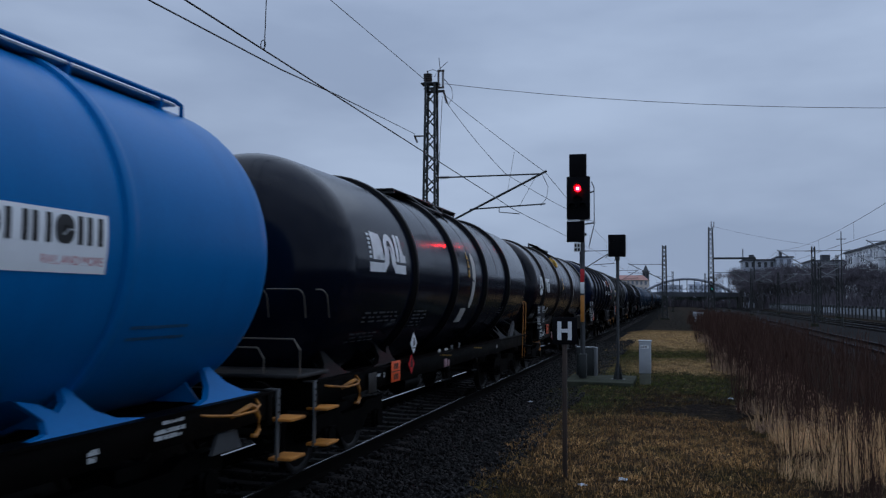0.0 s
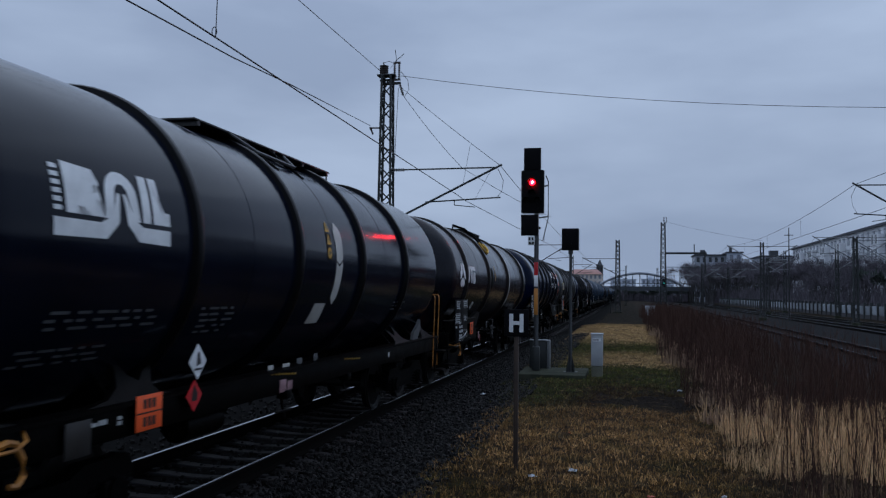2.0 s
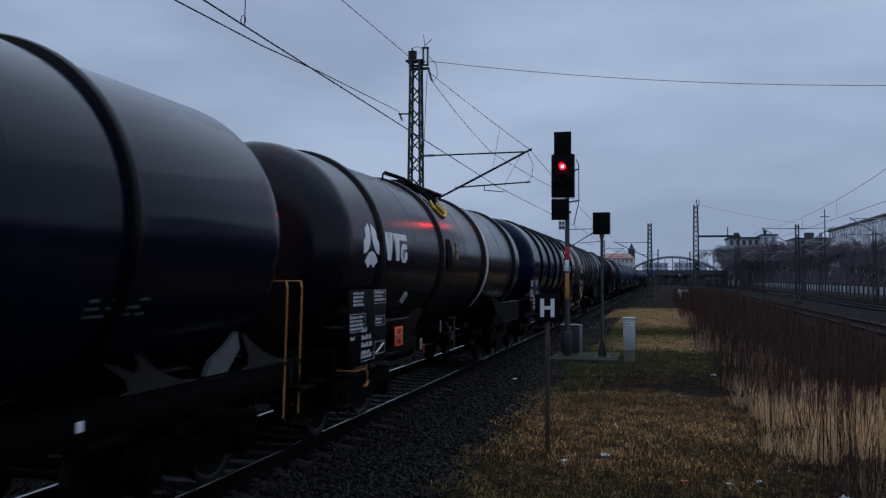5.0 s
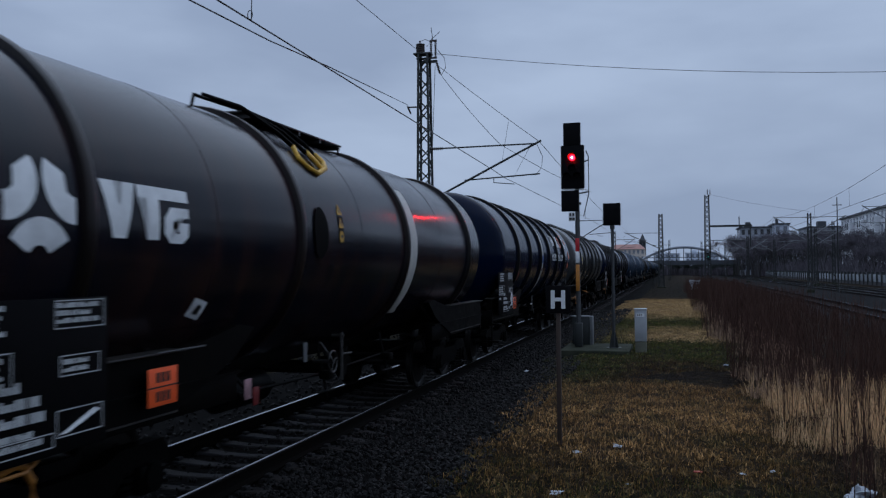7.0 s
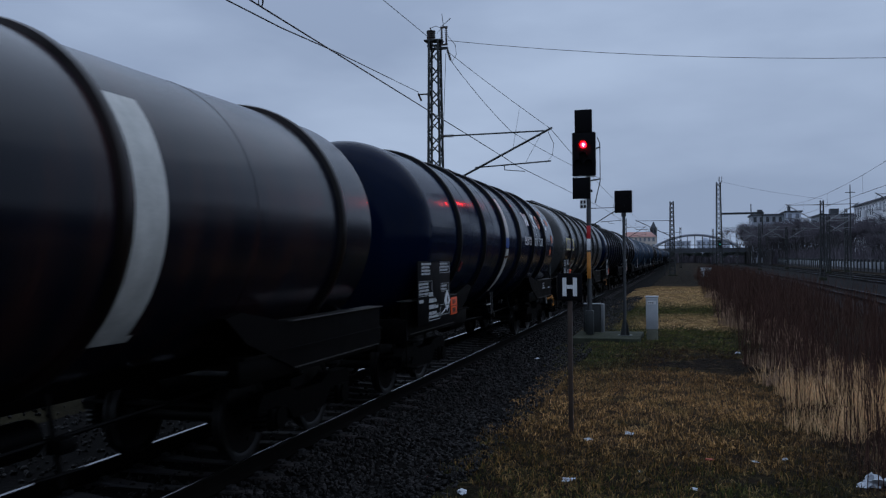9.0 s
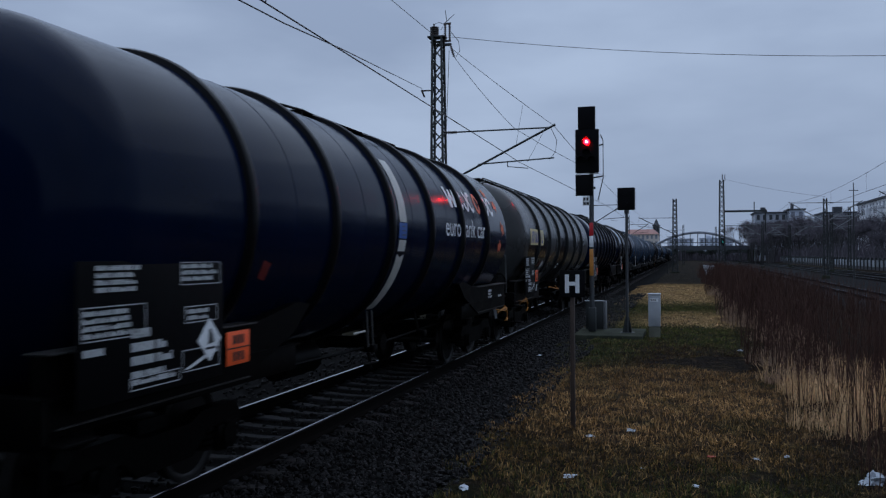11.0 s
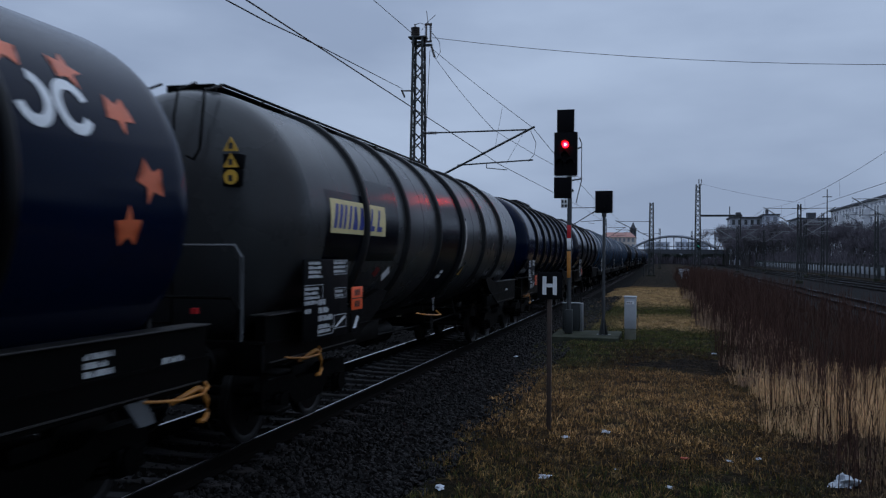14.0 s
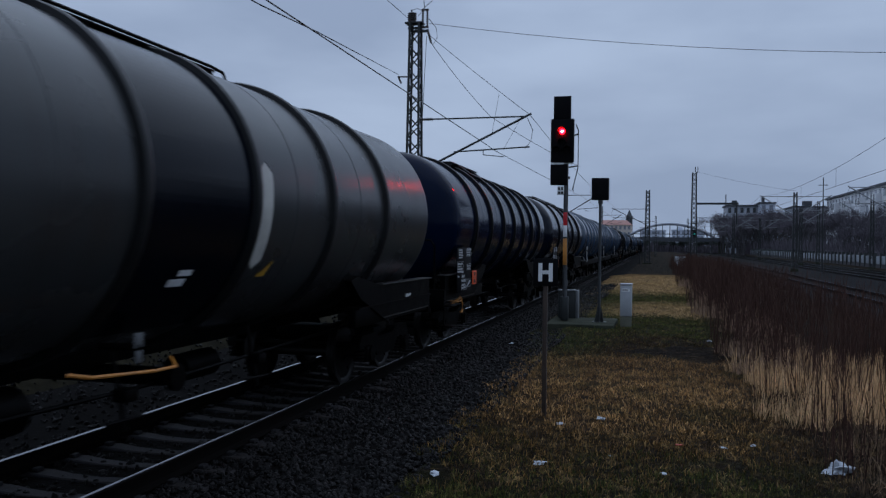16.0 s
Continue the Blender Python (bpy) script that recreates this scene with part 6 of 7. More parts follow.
def wire(pts, r=0.011, label="thin overhead line wire", sag=0.0, n=12, name="overhead_wire"):
    """A hanging wire between points."""
    out = []
    for p, q in zip(pts, pts[1:]):
        p, q = Vector(p), Vector(q)
        for k in range(n + 1):
            t = k / n
            c = p.lerp(q, t)
            c.z -= sag * 4 * t * (1 - t)
            out.append(c)
    bm = pipe(bmesh.new(), out, r, 5)
    return tagged(part(name, bm, WIRE), label, "overhead wire", "overhead wires")


DROPS = [((-0.22, 30.2, 7.50), (-0.46, 30.2, 6.12)), ((0.58, 30.2, 6.62), (-0.06, 30.2, 5.48))]


def overhead():
    m = lattice_mast(-3.35, 30.2, 10.17, 0.55, 0.34, 0.42)
    cantilever(m, 1, 4.15, 6.65, 4.75, 5.45)
    bm = bmesh.new()
    box(bm, -0.36, 0.30, -0.2, 0.2, 9.72, 9.78, 0.01)
    box(bm, -0.10, 0.50, -0.06, 0.06, 9.42, 9.5)
    box(bm, -0.28, 0.15, -0.05, 0.05, 9.55, 9.62)
    part("head_plate", bm, MAST, m).location.z = 0.42
    bm = bmesh.new()
    insulator(bm, (-0.14, 0, 9.78), (-0.14, 0, 10.15), 0.17, 5)
    rod(bm, (-0.14, 0, 10.15), (-0.17, 0, 10.26), 0.025)
    part("post_insulator", bm, INSULATOR, m).location.z = 0.42
    bm = bmesh.new()
    for x in (0.27, 0.44):
        insulator(bm, (x, 0, 9.6), (x, 0, 10.22), 0.05, 8)
    box(bm, 0.22, 0.49, -0.03, 0.03, 10.2, 10.26)
    box(bm, 0.22, 0.49, -0.03, 0.03, 9.56, 9.62)
    part("switch_insulator", bm, INSULATOR, m).location.z = 0.42
    bm = bmesh.new()
    rod(bm, (0.34, 0, 10.26), (0.28, 0, 10.72), 0.012, 4)
    rod(bm, (0.28, 0, 10.28), (0.62, 0, 10.55), 0.012, 4)
    part("lightning_spike", bm, MAST, m).location.z = 0.42
    bm = bmesh.new()
    pipe(bm, [(-0.16, 0, 10.24), (0.05, 0, 10.3), (0.25, 0, 10.2), (0.1, 0, 10.02)], 0.011, 4)
    pipe(bm, [(0.5, 0, 9.9), (0.78, 0, 9.55), (0.82, 0, 9.2), (0.66, 0, 8.95), (0.55, 0, 9.1)], 0.011, 4)
    part("jumper_wire", bm, WIRE, m).location.z = 0.42
    bm = bmesh.new()
    insulator(bm, (0.48, 0, 9.82), (0.60, 0, 9.42), 0.05, 6)
    part("tension_insulator", bm, INSULATOR, m)
    bm = bmesh.new()
    rod(bm, (-0.2, -0.05, 8.22), (-0.62, -0.1, 8.22), 0.03)
    rod(bm, (-0.62, -0.1, 8.25), (-0.50, -0.1, 7.98), 0.035)
    part("anchor_arm", bm, INSULATOR, m)
    bm = bmesh.new()
    rod(bm, (0.42, 0, 9.7), (0.30, 0, 6.8), 0.010, 4)
    part("control_rod", bm, GALV, m)
    # lines
    wire([(0.9, -40, 5.5), (0.06, 8.3, 5.5), (-0.32, 28.0, 5.5), (-0.36, 30.2, 5.48), (0.2, 60, 5.5), (0.1, 100, 5.45), (0, 300, 5.5)], 0.012)
    wire([(-0.38, -30, 5.5), (-0.34, 8.17, 5.5), (-0.27, 11.4, 5.55), (-0.34, 13.7, 5.72), (-3.95, 30.1, 8.3)], 0.011, n=3)
    wire([(0.9, 30.2, 6.72), (0.1, 100, 6.9), (0, 300, 6.9)], 0.011, sag=0.35)
    wire([(-3.5, -40, 10.2), (-3.5, 30, 10.25)], 0.011, sag=0.2)
    wire([(-2.85, 30.2, 10.15), (19.0, 30.2, 8.3)], 0.010, sag=0.50)
    wire([(-2.83, 30.2, 9.72), (0.88, 30.2, 6.74)], 0.010, sag=0.04)
    wire([(-2.75, 30.2, 9.42), (-0.55, 30.3, 6.72), (1.3, 46, 6.3)], 0.010, sag=0.10)
    for y, z, x in ((10.23, 7.6, 0.04), (45, 6.55, 0.0), (57, 6.45, -0.1), (70, 6.6, 0)):
        wire([(x, y, 5.5), (x + 0.05, y, z)], 0.007, n=2, label="thin vertical dropper wire", name="dropper_wire")
    for p, q in DROPS:
        wire([p, q], 0.006, n=2, label="thin slanting dropper wire", name="dropper_wire")
    # hoop at the dropper's foot
    bm = bmesh.new()
    pipe(bm, [(0.02 + 0.035 * math.cos(t), 10.23, 5.57 + 0.06 * math.sin(t)) for t in [2 * math.pi * k / 12 for k in range(13)]], 0.007, 4)
    tagged(part("dropper_clip", bm, WIRE), "small wire loop at the dropper's foot", "clip")
    # parallel tracks
    a = lattice_mast(9.75, 112, 11.4, 0.75, 0.45, 0.6, 1.9)
    bm = bmesh.new()
    box(bm, 0.2, 5.3, -0.09, 0.09, 7.35, 7.6)
    part("portal_arm", bm, MAST, a)
    bm = bmesh.new()
    rod(bm, (3.8, 0, 7.6), (3.8, 0, 8.6), 0.06)
    rod(bm, (5.1, 0, 7.7), (5.1, 0, 4.9), 0.09)
    rod(bm, (0.3, 0, 5.7), (4.6, 0, 5.7), 0.03)
    part("hanging_post", bm, MAST, a)
    bm = bmesh.new()
    insulator(bm, (0.1, 0, 11.4), (0.1, 0, 12.1), 0.09, 7)
    insulator(bm, (0.4, 0, 11.3), (0.4, 0, 12.1), 0.07, 7)
    part("insulator", bm, INSULATOR, a)
    b = lattice_mast(4.2, 103, 8.6, 0.6, 0.36, 0.5, 1.9)
    cantilever(b, -1, 4.0, 6.4, 4.6, 5.3)
    for x, y, h, sides in ((18.0, 87, 7.35, (-1, 1)), (18.0, 39.5, 8.0, (-1, 1)), (17.6, 150, 7.6, (-1, 1)), (11.6, 190, 8.0, (1,)), (27.0, 128, 8.6, (-1,)), (27.2, 78, 8.4, (-1,)), (5.0, 175, 8.0, (-1,)), (17.8, 215, 7.8, (-1, 1)), (-3.4, 84, 8.4, (1,)), (-3.4, 140, 8.4, (1,)), (27.6, 100, 7.2, (-1, 1)), (27.6, 64, 7.0, (-1, 1)), (23.2, 118, 7.2, (-1, 1)), (23.2, 74, 7.0, (-1, 1)), (30.2, 88, 6.8, (-1, 1)), (23.4, 165, 7.4, (-1, 1))):
        q = lattice_mast(x, y, h, 0.36, 0.26, 0.7, 1.1)
        for s in sides:
            cantilever(q, s, 3.05, 6.95, 5.2, 5.6, INSUL_PALE if x > 15 and y > 45 else MAST, 1.15 if y > 60 else 1.0)
    for y0, y1 in ((-40, 39.5), (39.5, 87), (87, 150), (150, 215), (215, 320)):
        for x in (14.9, 21.1):
            wire([(x, y0, 5.55), (x, y1, 5.55)], 0.012)
            wire([(x, y0, 7.0), (x, y1, 7.0)], 0.011, sag=0.6)
            for k in range(1, 4):
                t = k / 4
                z = 7.0 - 0.6 * 4 * t * (1 - t)
                wire([(x, y0 + (y1 - y0) * t, 5.55), (x, y0 + (y1 - y0) * t, z)], 0.006, n=2, label="thin vertical dropper wire", name="dropper_wire")
    wire([(9.75, 112, 11.6), (18.0, 87, 7.5)], 0.011, sag=0.2)
    # loose pole with a cross arm
    p = tagged(empty("line_pole", 20.1, 85, 0), "thin pole with short cross arms", "pole")
    bm = bmesh.new()
    rod(bm, (0, 0, -0.3), (0, 0, 8.6), 0.07, 8, 0.04)
    part("pole", bm, MAST, p)
    bm = bmesh.new()
    rod(bm, (-0.4, 0, 7.9), (0.4, 0, 7.9), 0.035)
    part("cross_arm", bm, MAST, p)


# ---- distance ----
def far_signals():
    root = tagged(empty("far_signal", 3.4, 100, 0), "small black signal screen on a post far along the line", "railway signal")
    bm = bmesh.new()
    rod(bm, (0, 0, -0.2), (0, 0, 2.0), 0.05)
    part("post", bm, MAST, root)
    bm = bmesh.new()
    box(bm, -0.22, 0.22, -0.1, 0.1, 1.6, 2.2, 0.02)
    part("screen", bm, SIGNAL_BLACK, root)
    g = tagged(empty("green_signal", 13.4, 200, 0), "distant light signal showing green", "railway signal")
    bm = bmesh.new()
    rod(bm, (0, 0, -0.2), (0, 0, 5.6), 0.09)
    part("post", bm, MAST, g)
    bm = bmesh.new()
    box(bm, -0.4, 0.4, -0.1, 0.1, 4.0, 5.8, 0.02)
    s = part("screen", bm, SIGNAL_BLACK, g)
    lens(s, 0, 4.9, 0.16, glow("green_signal_light", (0.05, 0.9, 0.6), 0.10), -0.15)


def fence():
    """Concrete panel fence beyond the tracks: posts and panels of its own each."""
    root = tagged(empty("panel_fence", 28.6, 0, 0), "pale concrete panel fence with dark posts", "fence", kind="structure")
    bm = bmesh.new()
    box(bm, -0.05, 0.05, 0.09, 2.31, 0.42, 1.28, 0.02)
    first = part("panel", bm, FENCE_PANEL, root)
    bm = bmesh.new()
    box(bm, -0.20, 0.10, -0.11, 0.11, -0.6, 1.62, 0.02)
    post = part("post", bm, MAST, root)
    first.location = post.location = (0, 40, 0)
    for k in range(1, 80):
        again(first, pose(0, 40 + 2.4 * k, random.uniform(-0.04, 0.04)))
        again(post, pose(0, 40 + 2.4 * k, 0))
    bm = bmesh.new()
    box(bm, -0.10, 0.10, 40, 232, -0.6, 0.41)
    part("plinth", bm, BARK, root)


def house(name, label, x0, x1, y0, y1, h, floors, cols, wall, roof="flat", roof_mat=None, face="west", base=0.0, glass=None, ridge=4.5):
    """A block with storeys, recessed windows on its two seen sides, and a roof."""
    root = tagged(empty(name, 0, 0, base), label, "building")
    bm = bmesh.new()
    box(bm, x0, x1, y0, y1, -1, h)
    part("wall", bm, wall, root)
    rm = roof_mat or ROOF_DARK
    bm = bmesh.new()
    if roof == "flat":
        box(bm, x0 - 0.4, x1 + 0.4, y0 - 0.4, y1 + 0.4, h, h + 0.45)
        box(bm, x0 + (x1 - x0) * 0.2, x0 + (x1 - x0) * 0.35, y0 + 2, y0 + 5, h + 0.45, h + 2.0)
    else:
        v = [bm.verts.new(p) for p in ((x0 - 0.5, y0 - 0.5, h), (x1 + 0.5, y0 - 0.5, h), (x1 + 0.5, y1 + 0.5, h), (x0 - 0.5, y1 + 0.5, h), (x0 + 2.5, (y0 + y1) / 2, h + ridge), (x1 - 2.5, (y0 + y1) / 2, h + ridge))]
        for f in ((0, 1, 5, 4), (1, 2, 5), (2, 3, 4, 5), (3, 0, 4), (0, 3, 2, 1)):
            bm.faces.new([v[i] for i in f])
    part("roof", bm, rm, root, smooth=False)
    fh = h / floors
    made = {}
    for f in range(floors):
        for k in range(cols):
            z = fh * f + fh * 0.25
            xx = x0 + (x1 - x0) * (k + 0.5) / cols
            w = min(1.4, (x1 - x0) / cols * 0.5)
            key = "s"
            if key not in made:
                bm = bmesh.new()
                box(bm, -w / 2, w / 2, -0.06, 0.02, 0, fh * 0.58)
                made[key] = part("window", bm, glass or PANE, root)
                made[key].location = (xx, y0, z)
            else:
                again(made[key], pose(xx, y0, z))
        if face == "west":
            n = max(3, int((y1 - y0) / 3.4))
            for k in range(n):
                yy = y0 + (y1 - y0) * (k + 0.5) / n
                z = fh * f + fh * 0.25
                if "w" not in made:
                    bm = bmesh.new()
                    box(bm, -0.06, 0.02, -0.75, 0.75, 0, fh * 0.58)
                    made["w"] = part("window", bm, glass or PANE, root)
                    made["w"].location = (x0, yy, z)
                else:
                    again(made["w"], pose(x0, yy, z))
        if f:
            bm = bmesh.new()
            box(bm, x0 - 0.12, x0, y0, y1, fh * f - 0.12, fh * f + 0.08)
            part("cornice", bm, wall, root)
    return root


def bay_row(root_x, y0, n, h):
    """Projecting bays along the long apartment house."""
    for k in range(n):
        b = tagged(empty("bay_window", root_x, y0 + k * 13.0, 0), "pale projecting bay with dark windows", "bay", "bays of the long house")
        bm = bmesh.new()
        box(bm, -1.1, 0.0, -2.2, 2.2, 3.2, h - 1.0, 0.05)
        part("wall", bm, FACADE_PALE, b)
        for f in range(4):
            for s in (-1.0, 1.0):
                bm = bmesh.new()
                box(bm, -1.16, -1.08, s - 0.55, s + 0.55, 3.7 + f * 2.45, 5.2 + f * 2.45)
                part("window", bm, PANE, b)


def bridge():
    root = tagged(empty("arch_bridge", 9.4, 300, 0), "flat steel arch bridge over the tracks", "bridge")
    bm = bmesh.new()
    box(bm, -38, 30, -4, 4, 3.6, 5.0)
    part("deck", bm, ROOF_DARK, root)
    for y in (-3.8, 3.8):
        bm = bmesh.new()
        pipe(bm, [(-14.5 + 29 * k / 24, y, 5.0 + 4.5 * (1 - (2 * k / 24 - 1) ** 2)) for k in range(25)], 0.35, 8)
        part("arch", bm, FACADE_GREY, root)
        for k in range(1, 12):
            bm = bmesh.new()
            x = -14.5 + 29 * k / 12
            rod(bm, (x, y, 5.0), (x, y, 5.0 + 4.5 * (1 - (2 * k / 12 - 1) ** 2)), 0.08, 5)
            part("hanger", bm, MAST, root)
        bm = bmesh.new()
        rod(bm, (-38, y, 6.1), (30, y, 6.1), 0.07, 5)
        part("parapet_rail", bm, MAST, root)
    for x in (-18, 18):
        bm = bmesh.new()
        box(bm, x - 2, x + 2, -4, 4, -1, 3.6)
        part("pier", bm, CONCRETE, root)


def bare_tree(seed, h, crown_mat, evergreen=False):
    """A winter tree: tapered trunk, forking limbs, a loose crown of fine twigs."""
    rnd = random.Random(seed)
    root = empty("bare_tree")
    bm = bmesh.new()
    tips = []

    def grow(p, d, length, r, depth):
        q = p + d * length
        rod(bm, p, q, r, 6, r * 0.62)
        if depth == 0:
            tips.append((q, d))
            return
        for _ in range(rnd.choice((2, 3, 3))):
            nd = (d + Vector((rnd.uniform(-0.7, 0.7), rnd.uniform(-0.7, 0.7), rnd.uniform(-0.05, 0.55)))).normalized()
            grow(q, nd, length * rnd.uniform(0.6, 0.85), r * 0.6, depth - 1)

    grow(Vector((0, 0, -0.3)), Vector((rnd.uniform(-0.08, 0.08), rnd.uniform(-0.08, 0.08), 1)).normalized(), h * 0.28, h * 0.018, 4)
    part("trunk", bm, BARK, root)
    vs, fs = [], []
    for q, d in tips:
        for _ in range(26 if not evergreen else 16):
            e = (d + Vector((rnd.gauss(0, 0.6), rnd.gauss(0, 0.6), rnd.gauss(0.15, 0.5)))).normalized()
            ln = rnd.uniform(0.06, 0.15) * h
            s = e.cross(Vector((rnd.gauss(0, 1), rnd.gauss(0, 1), rnd.gauss(0, 1)))).normalized() * (0.016 if not evergreen else 0.07)
            i = len(vs)
            o = q + Vector((rnd.gauss(0, 0.15), rnd.gauss(0, 0.15), rnd.gauss(0, 0.15)))
            vs += [o - s, o + s, o + e * ln + s * 0.3, o + e * ln - s * 0.3]
            fs.append((i, i + 1, i + 2, i + 3))
    me = bpy.data.meshes.new("crown")
    me.from_pydata(vs, [], fs)
    me.materials.append(crown_mat)
    c = new("crown", me)
    c.parent = root
    return root


# ---- plants and stones near by ----
def turf_edge(y):
    """Where the turf ends at the ballast, drawing nearer to the rail further on."""
    return float(np.interp(y, [5, 7.5, 12, 17, 22, 40], [3.3, 3.15, 2.88, 2.62, 2.25, 2.1]))


def surface(x, y):
    h = ground_height(x, y)
    if x < 3.2:
        h = max(h, float(np.interp(x, [1.6, 2.2, 3.05, 3.2], [-0.20, -0.13, -0.03, -0.03])))
    return h


def blades(name, n, area, height, width, material, label, seed, lean=0.35, keep=None, category="grass"):
    """Many thin blades as one object: tapered quads standing on the ground."""
    rng = np.random.default_rng(seed)
    x0, x1, y0, y1 = area
    u = rng.random(n)
    y = y0 + (y1 - y0) * u ** 1.7
    x = x0 + (x1 - x0) * rng.random(n)
    if keep is not None:
        k = np.array([keep(a, b) for a, b in zip(x, y)])
        x, y = x[k], y[k]
    n = len(x)
    z = np.array([surface(a, b) for a, b in zip(x, y)]) - 0.01
    h = height[0] + (height[1] - height[0]) * rng.random(n) ** 1.3
    a = rng.random(n) * 2 * np.pi
    l = rng.random(n) * lean
    w = width * (0.6 + 0.8 * rng.random(n)) * (1 + y / 40)
    base = np.stack([x, y, z], 1)
    d = np.stack([np.cos(a) * l, np.sin(a) * l, np.sqrt(np.maximum(0.05, 1 - l * l))], 1)
    fa = rng.normal(0, 0.5, n)
    s = np.stack([np.cos(fa), np.sin(fa), np.zeros(n)], 1) * w[:, None]
    mid = base + d * (h * 0.55)[:, None]
    tip = base + d * h[:, None] + np.stack([np.cos(a), np.sin(a), -0.4 * np.ones(n)], 1) * (h * l * 0.6)[:, None]
    vs = np.stack([base - s, base + s, mid - s * 0.8, mid + s * 0.8, tip], 1).reshape(-1, 3)
    i = np.arange(n) * 5
    quads = np.stack([i, i + 1, i + 3, i + 2], 1)
    tris = np.stack([i + 2, i + 3, i + 4], 1)
    me = bpy.data.meshes.new(name)
    me.from_pydata(vs.tolist(), [], quads.tolist() + tris.tolist())
    me.materials.append(material)
    return tagged(new(name, me), label, category, kind="stuff")


def stems(name, n, area, height, r, material, label, seed, keep=None, power=1.5):
    """Upright thin brush stems with side twigs, as one object."""
    rng = random.Random(seed)
    vs, fs = [], []

    def tri_rod(p, q, r0, r1):
        i = len(vs)
        for c, rr in ((p, r0), (q, r1)):
            for k in range(3):
                vs.append((c[0] + rr * math.cos(2.094 * k), c[1] + rr * math.sin(2.094 * k), c[2]))
        for k in range(3):
            j = (k + 1) % 3
            fs.append((i + k, i + j, i + 3 + j, i + 3 + k))

    x0, x1, y0, y1 = area
    for _ in range(n):
        y = y0 + (y1 - y0) * rng.random() ** power
        x = x0 + (x1 - x0) * rng.random()
        if keep and not keep(x, y):
            continue
        h = rng.uniform(*height)
        z = ground_height(x, y)
        rr = r * rng.uniform(0.6, 1.3) * (1 + y / 45)
        lx, ly = rng.gauss(0, 0.09), rng.gauss(0, 0.09)
        p = (x, y, z - 0.02)
        m = (x + lx * h * 0.5, y + ly * h * 0.5, z + h * 0.55)
        t = (x + lx * h * 1.3, y + ly * h * 1.3, z + h)
        tri_rod(p, m, rr, rr * 0.7)
        tri_rod(m, t, rr * 0.7, rr * 0.25)
        for _ in range(rng.randint(1, 4)):
            f = rng.uniform(0.3, 0.9)
            b = (x + lx * h * f, y + ly * h * f, z + h * f)
            ln = h * rng.uniform(0.12, 0.32)
            a = rng.uniform(0, 6.28)
            tri_rod(b, (b[0] + math.cos(a) * ln * 0.5, b[1] + math.sin(a) * ln * 0.5, b[2] + ln * 0.85), rr * 0.45, rr * 0.15)
    me = bpy.data.meshes.new(name)
    me.from_pydata(vs, [], fs)
    me.materials.append(material)
    return tagged(new(name, me), label, "brush", kind="stuff")


def stones(n, seed):
    """Loose ballast stones of the near bed, angular, as one object."""
    rng = np.random.default_rng(seed)
    t = (1 + 5 ** 0.5) / 2
    ico = np.array([(-1, t, 0), (1, t, 0), (-1, -t, 0), (1, -t, 0), (0, -1, t), (0, 1, t), (0, -1, -t), (0, 1, -t), (t, 0, -1), (t, 0, 1), (-t, 0, -1), (-t, 0, 1)]) / 1.9
    tri = np.array([(0, 11, 5), (0, 5, 1), (0, 1, 7), (0, 7, 10), (0, 10, 11), (1, 5, 9), (5, 11, 4), (11, 10, 2), (10, 7, 6), (7, 1, 8), (3, 9, 4), (3, 4, 2), (3, 2, 6), (3, 6, 8), (3, 8, 9), (4, 9, 5), (2, 4, 11), (6, 2, 10), (8, 6, 7), (9, 8, 1)])
    y = np.where(rng.random(n) < 0.14, -6 + 9.5 * rng.random(n), 3.5 + 45 * rng.random(n) ** 1.9)
    x = np.where(rng.random(n) < 0.74, 0.85 + 2.45 * rng.random(n), -5.6 + 6.3 * rng.random(n))
    surf = np.where(x < 0, np.interp(-x, [0, 1.6, 2.4, 3.12, 3.5, 6], [-0.215, -0.20, -0.12, -0.08, 0.09, 0.11]), np.interp(x, [0, 1.6, 2.3, 3.1, 3.4], [-0.215, -0.20, -0.125, -0.03, 0.0]))
    size = (0.012 + 0.016 * rng.random(n)) * (1 + np.abs(y) / 45)
    shape = ico[None] * (1 + rng.normal(0, 0.22, (n, 12, 3)))
    sc = size[:, None] * (0.7 + 0.7 * rng.random((n, 3)))
    vs = shape * sc[:, None, :]
    an = rng.random(n) * 6.283
    c, s = np.cos(an)[:, None], np.sin(an)[:, None]
    vx, vy = vs[:, :, 0] * c - vs[:, :, 1] * s, vs[:, :, 0] * s + vs[:, :, 1] * c
    out = np.stack([vx + x[:, None], vy + y[:, None], vs[:, :, 2] + (surf + size * 0.45)[:, None]], 2).reshape(-1, 3)
    fs = (tri[None] + (np.arange(n) * 12)[:, None, None]).reshape(-1, 3)
    me = bpy.data.meshes.new("ballast_stones")
    me.from_pydata(out.tolist(), [], fs.tolist())
    me.materials.append(STONE)
    tagged(new("ballast_stones", me), "loose dark angular ballast stones", "ballast", kind="stuff")


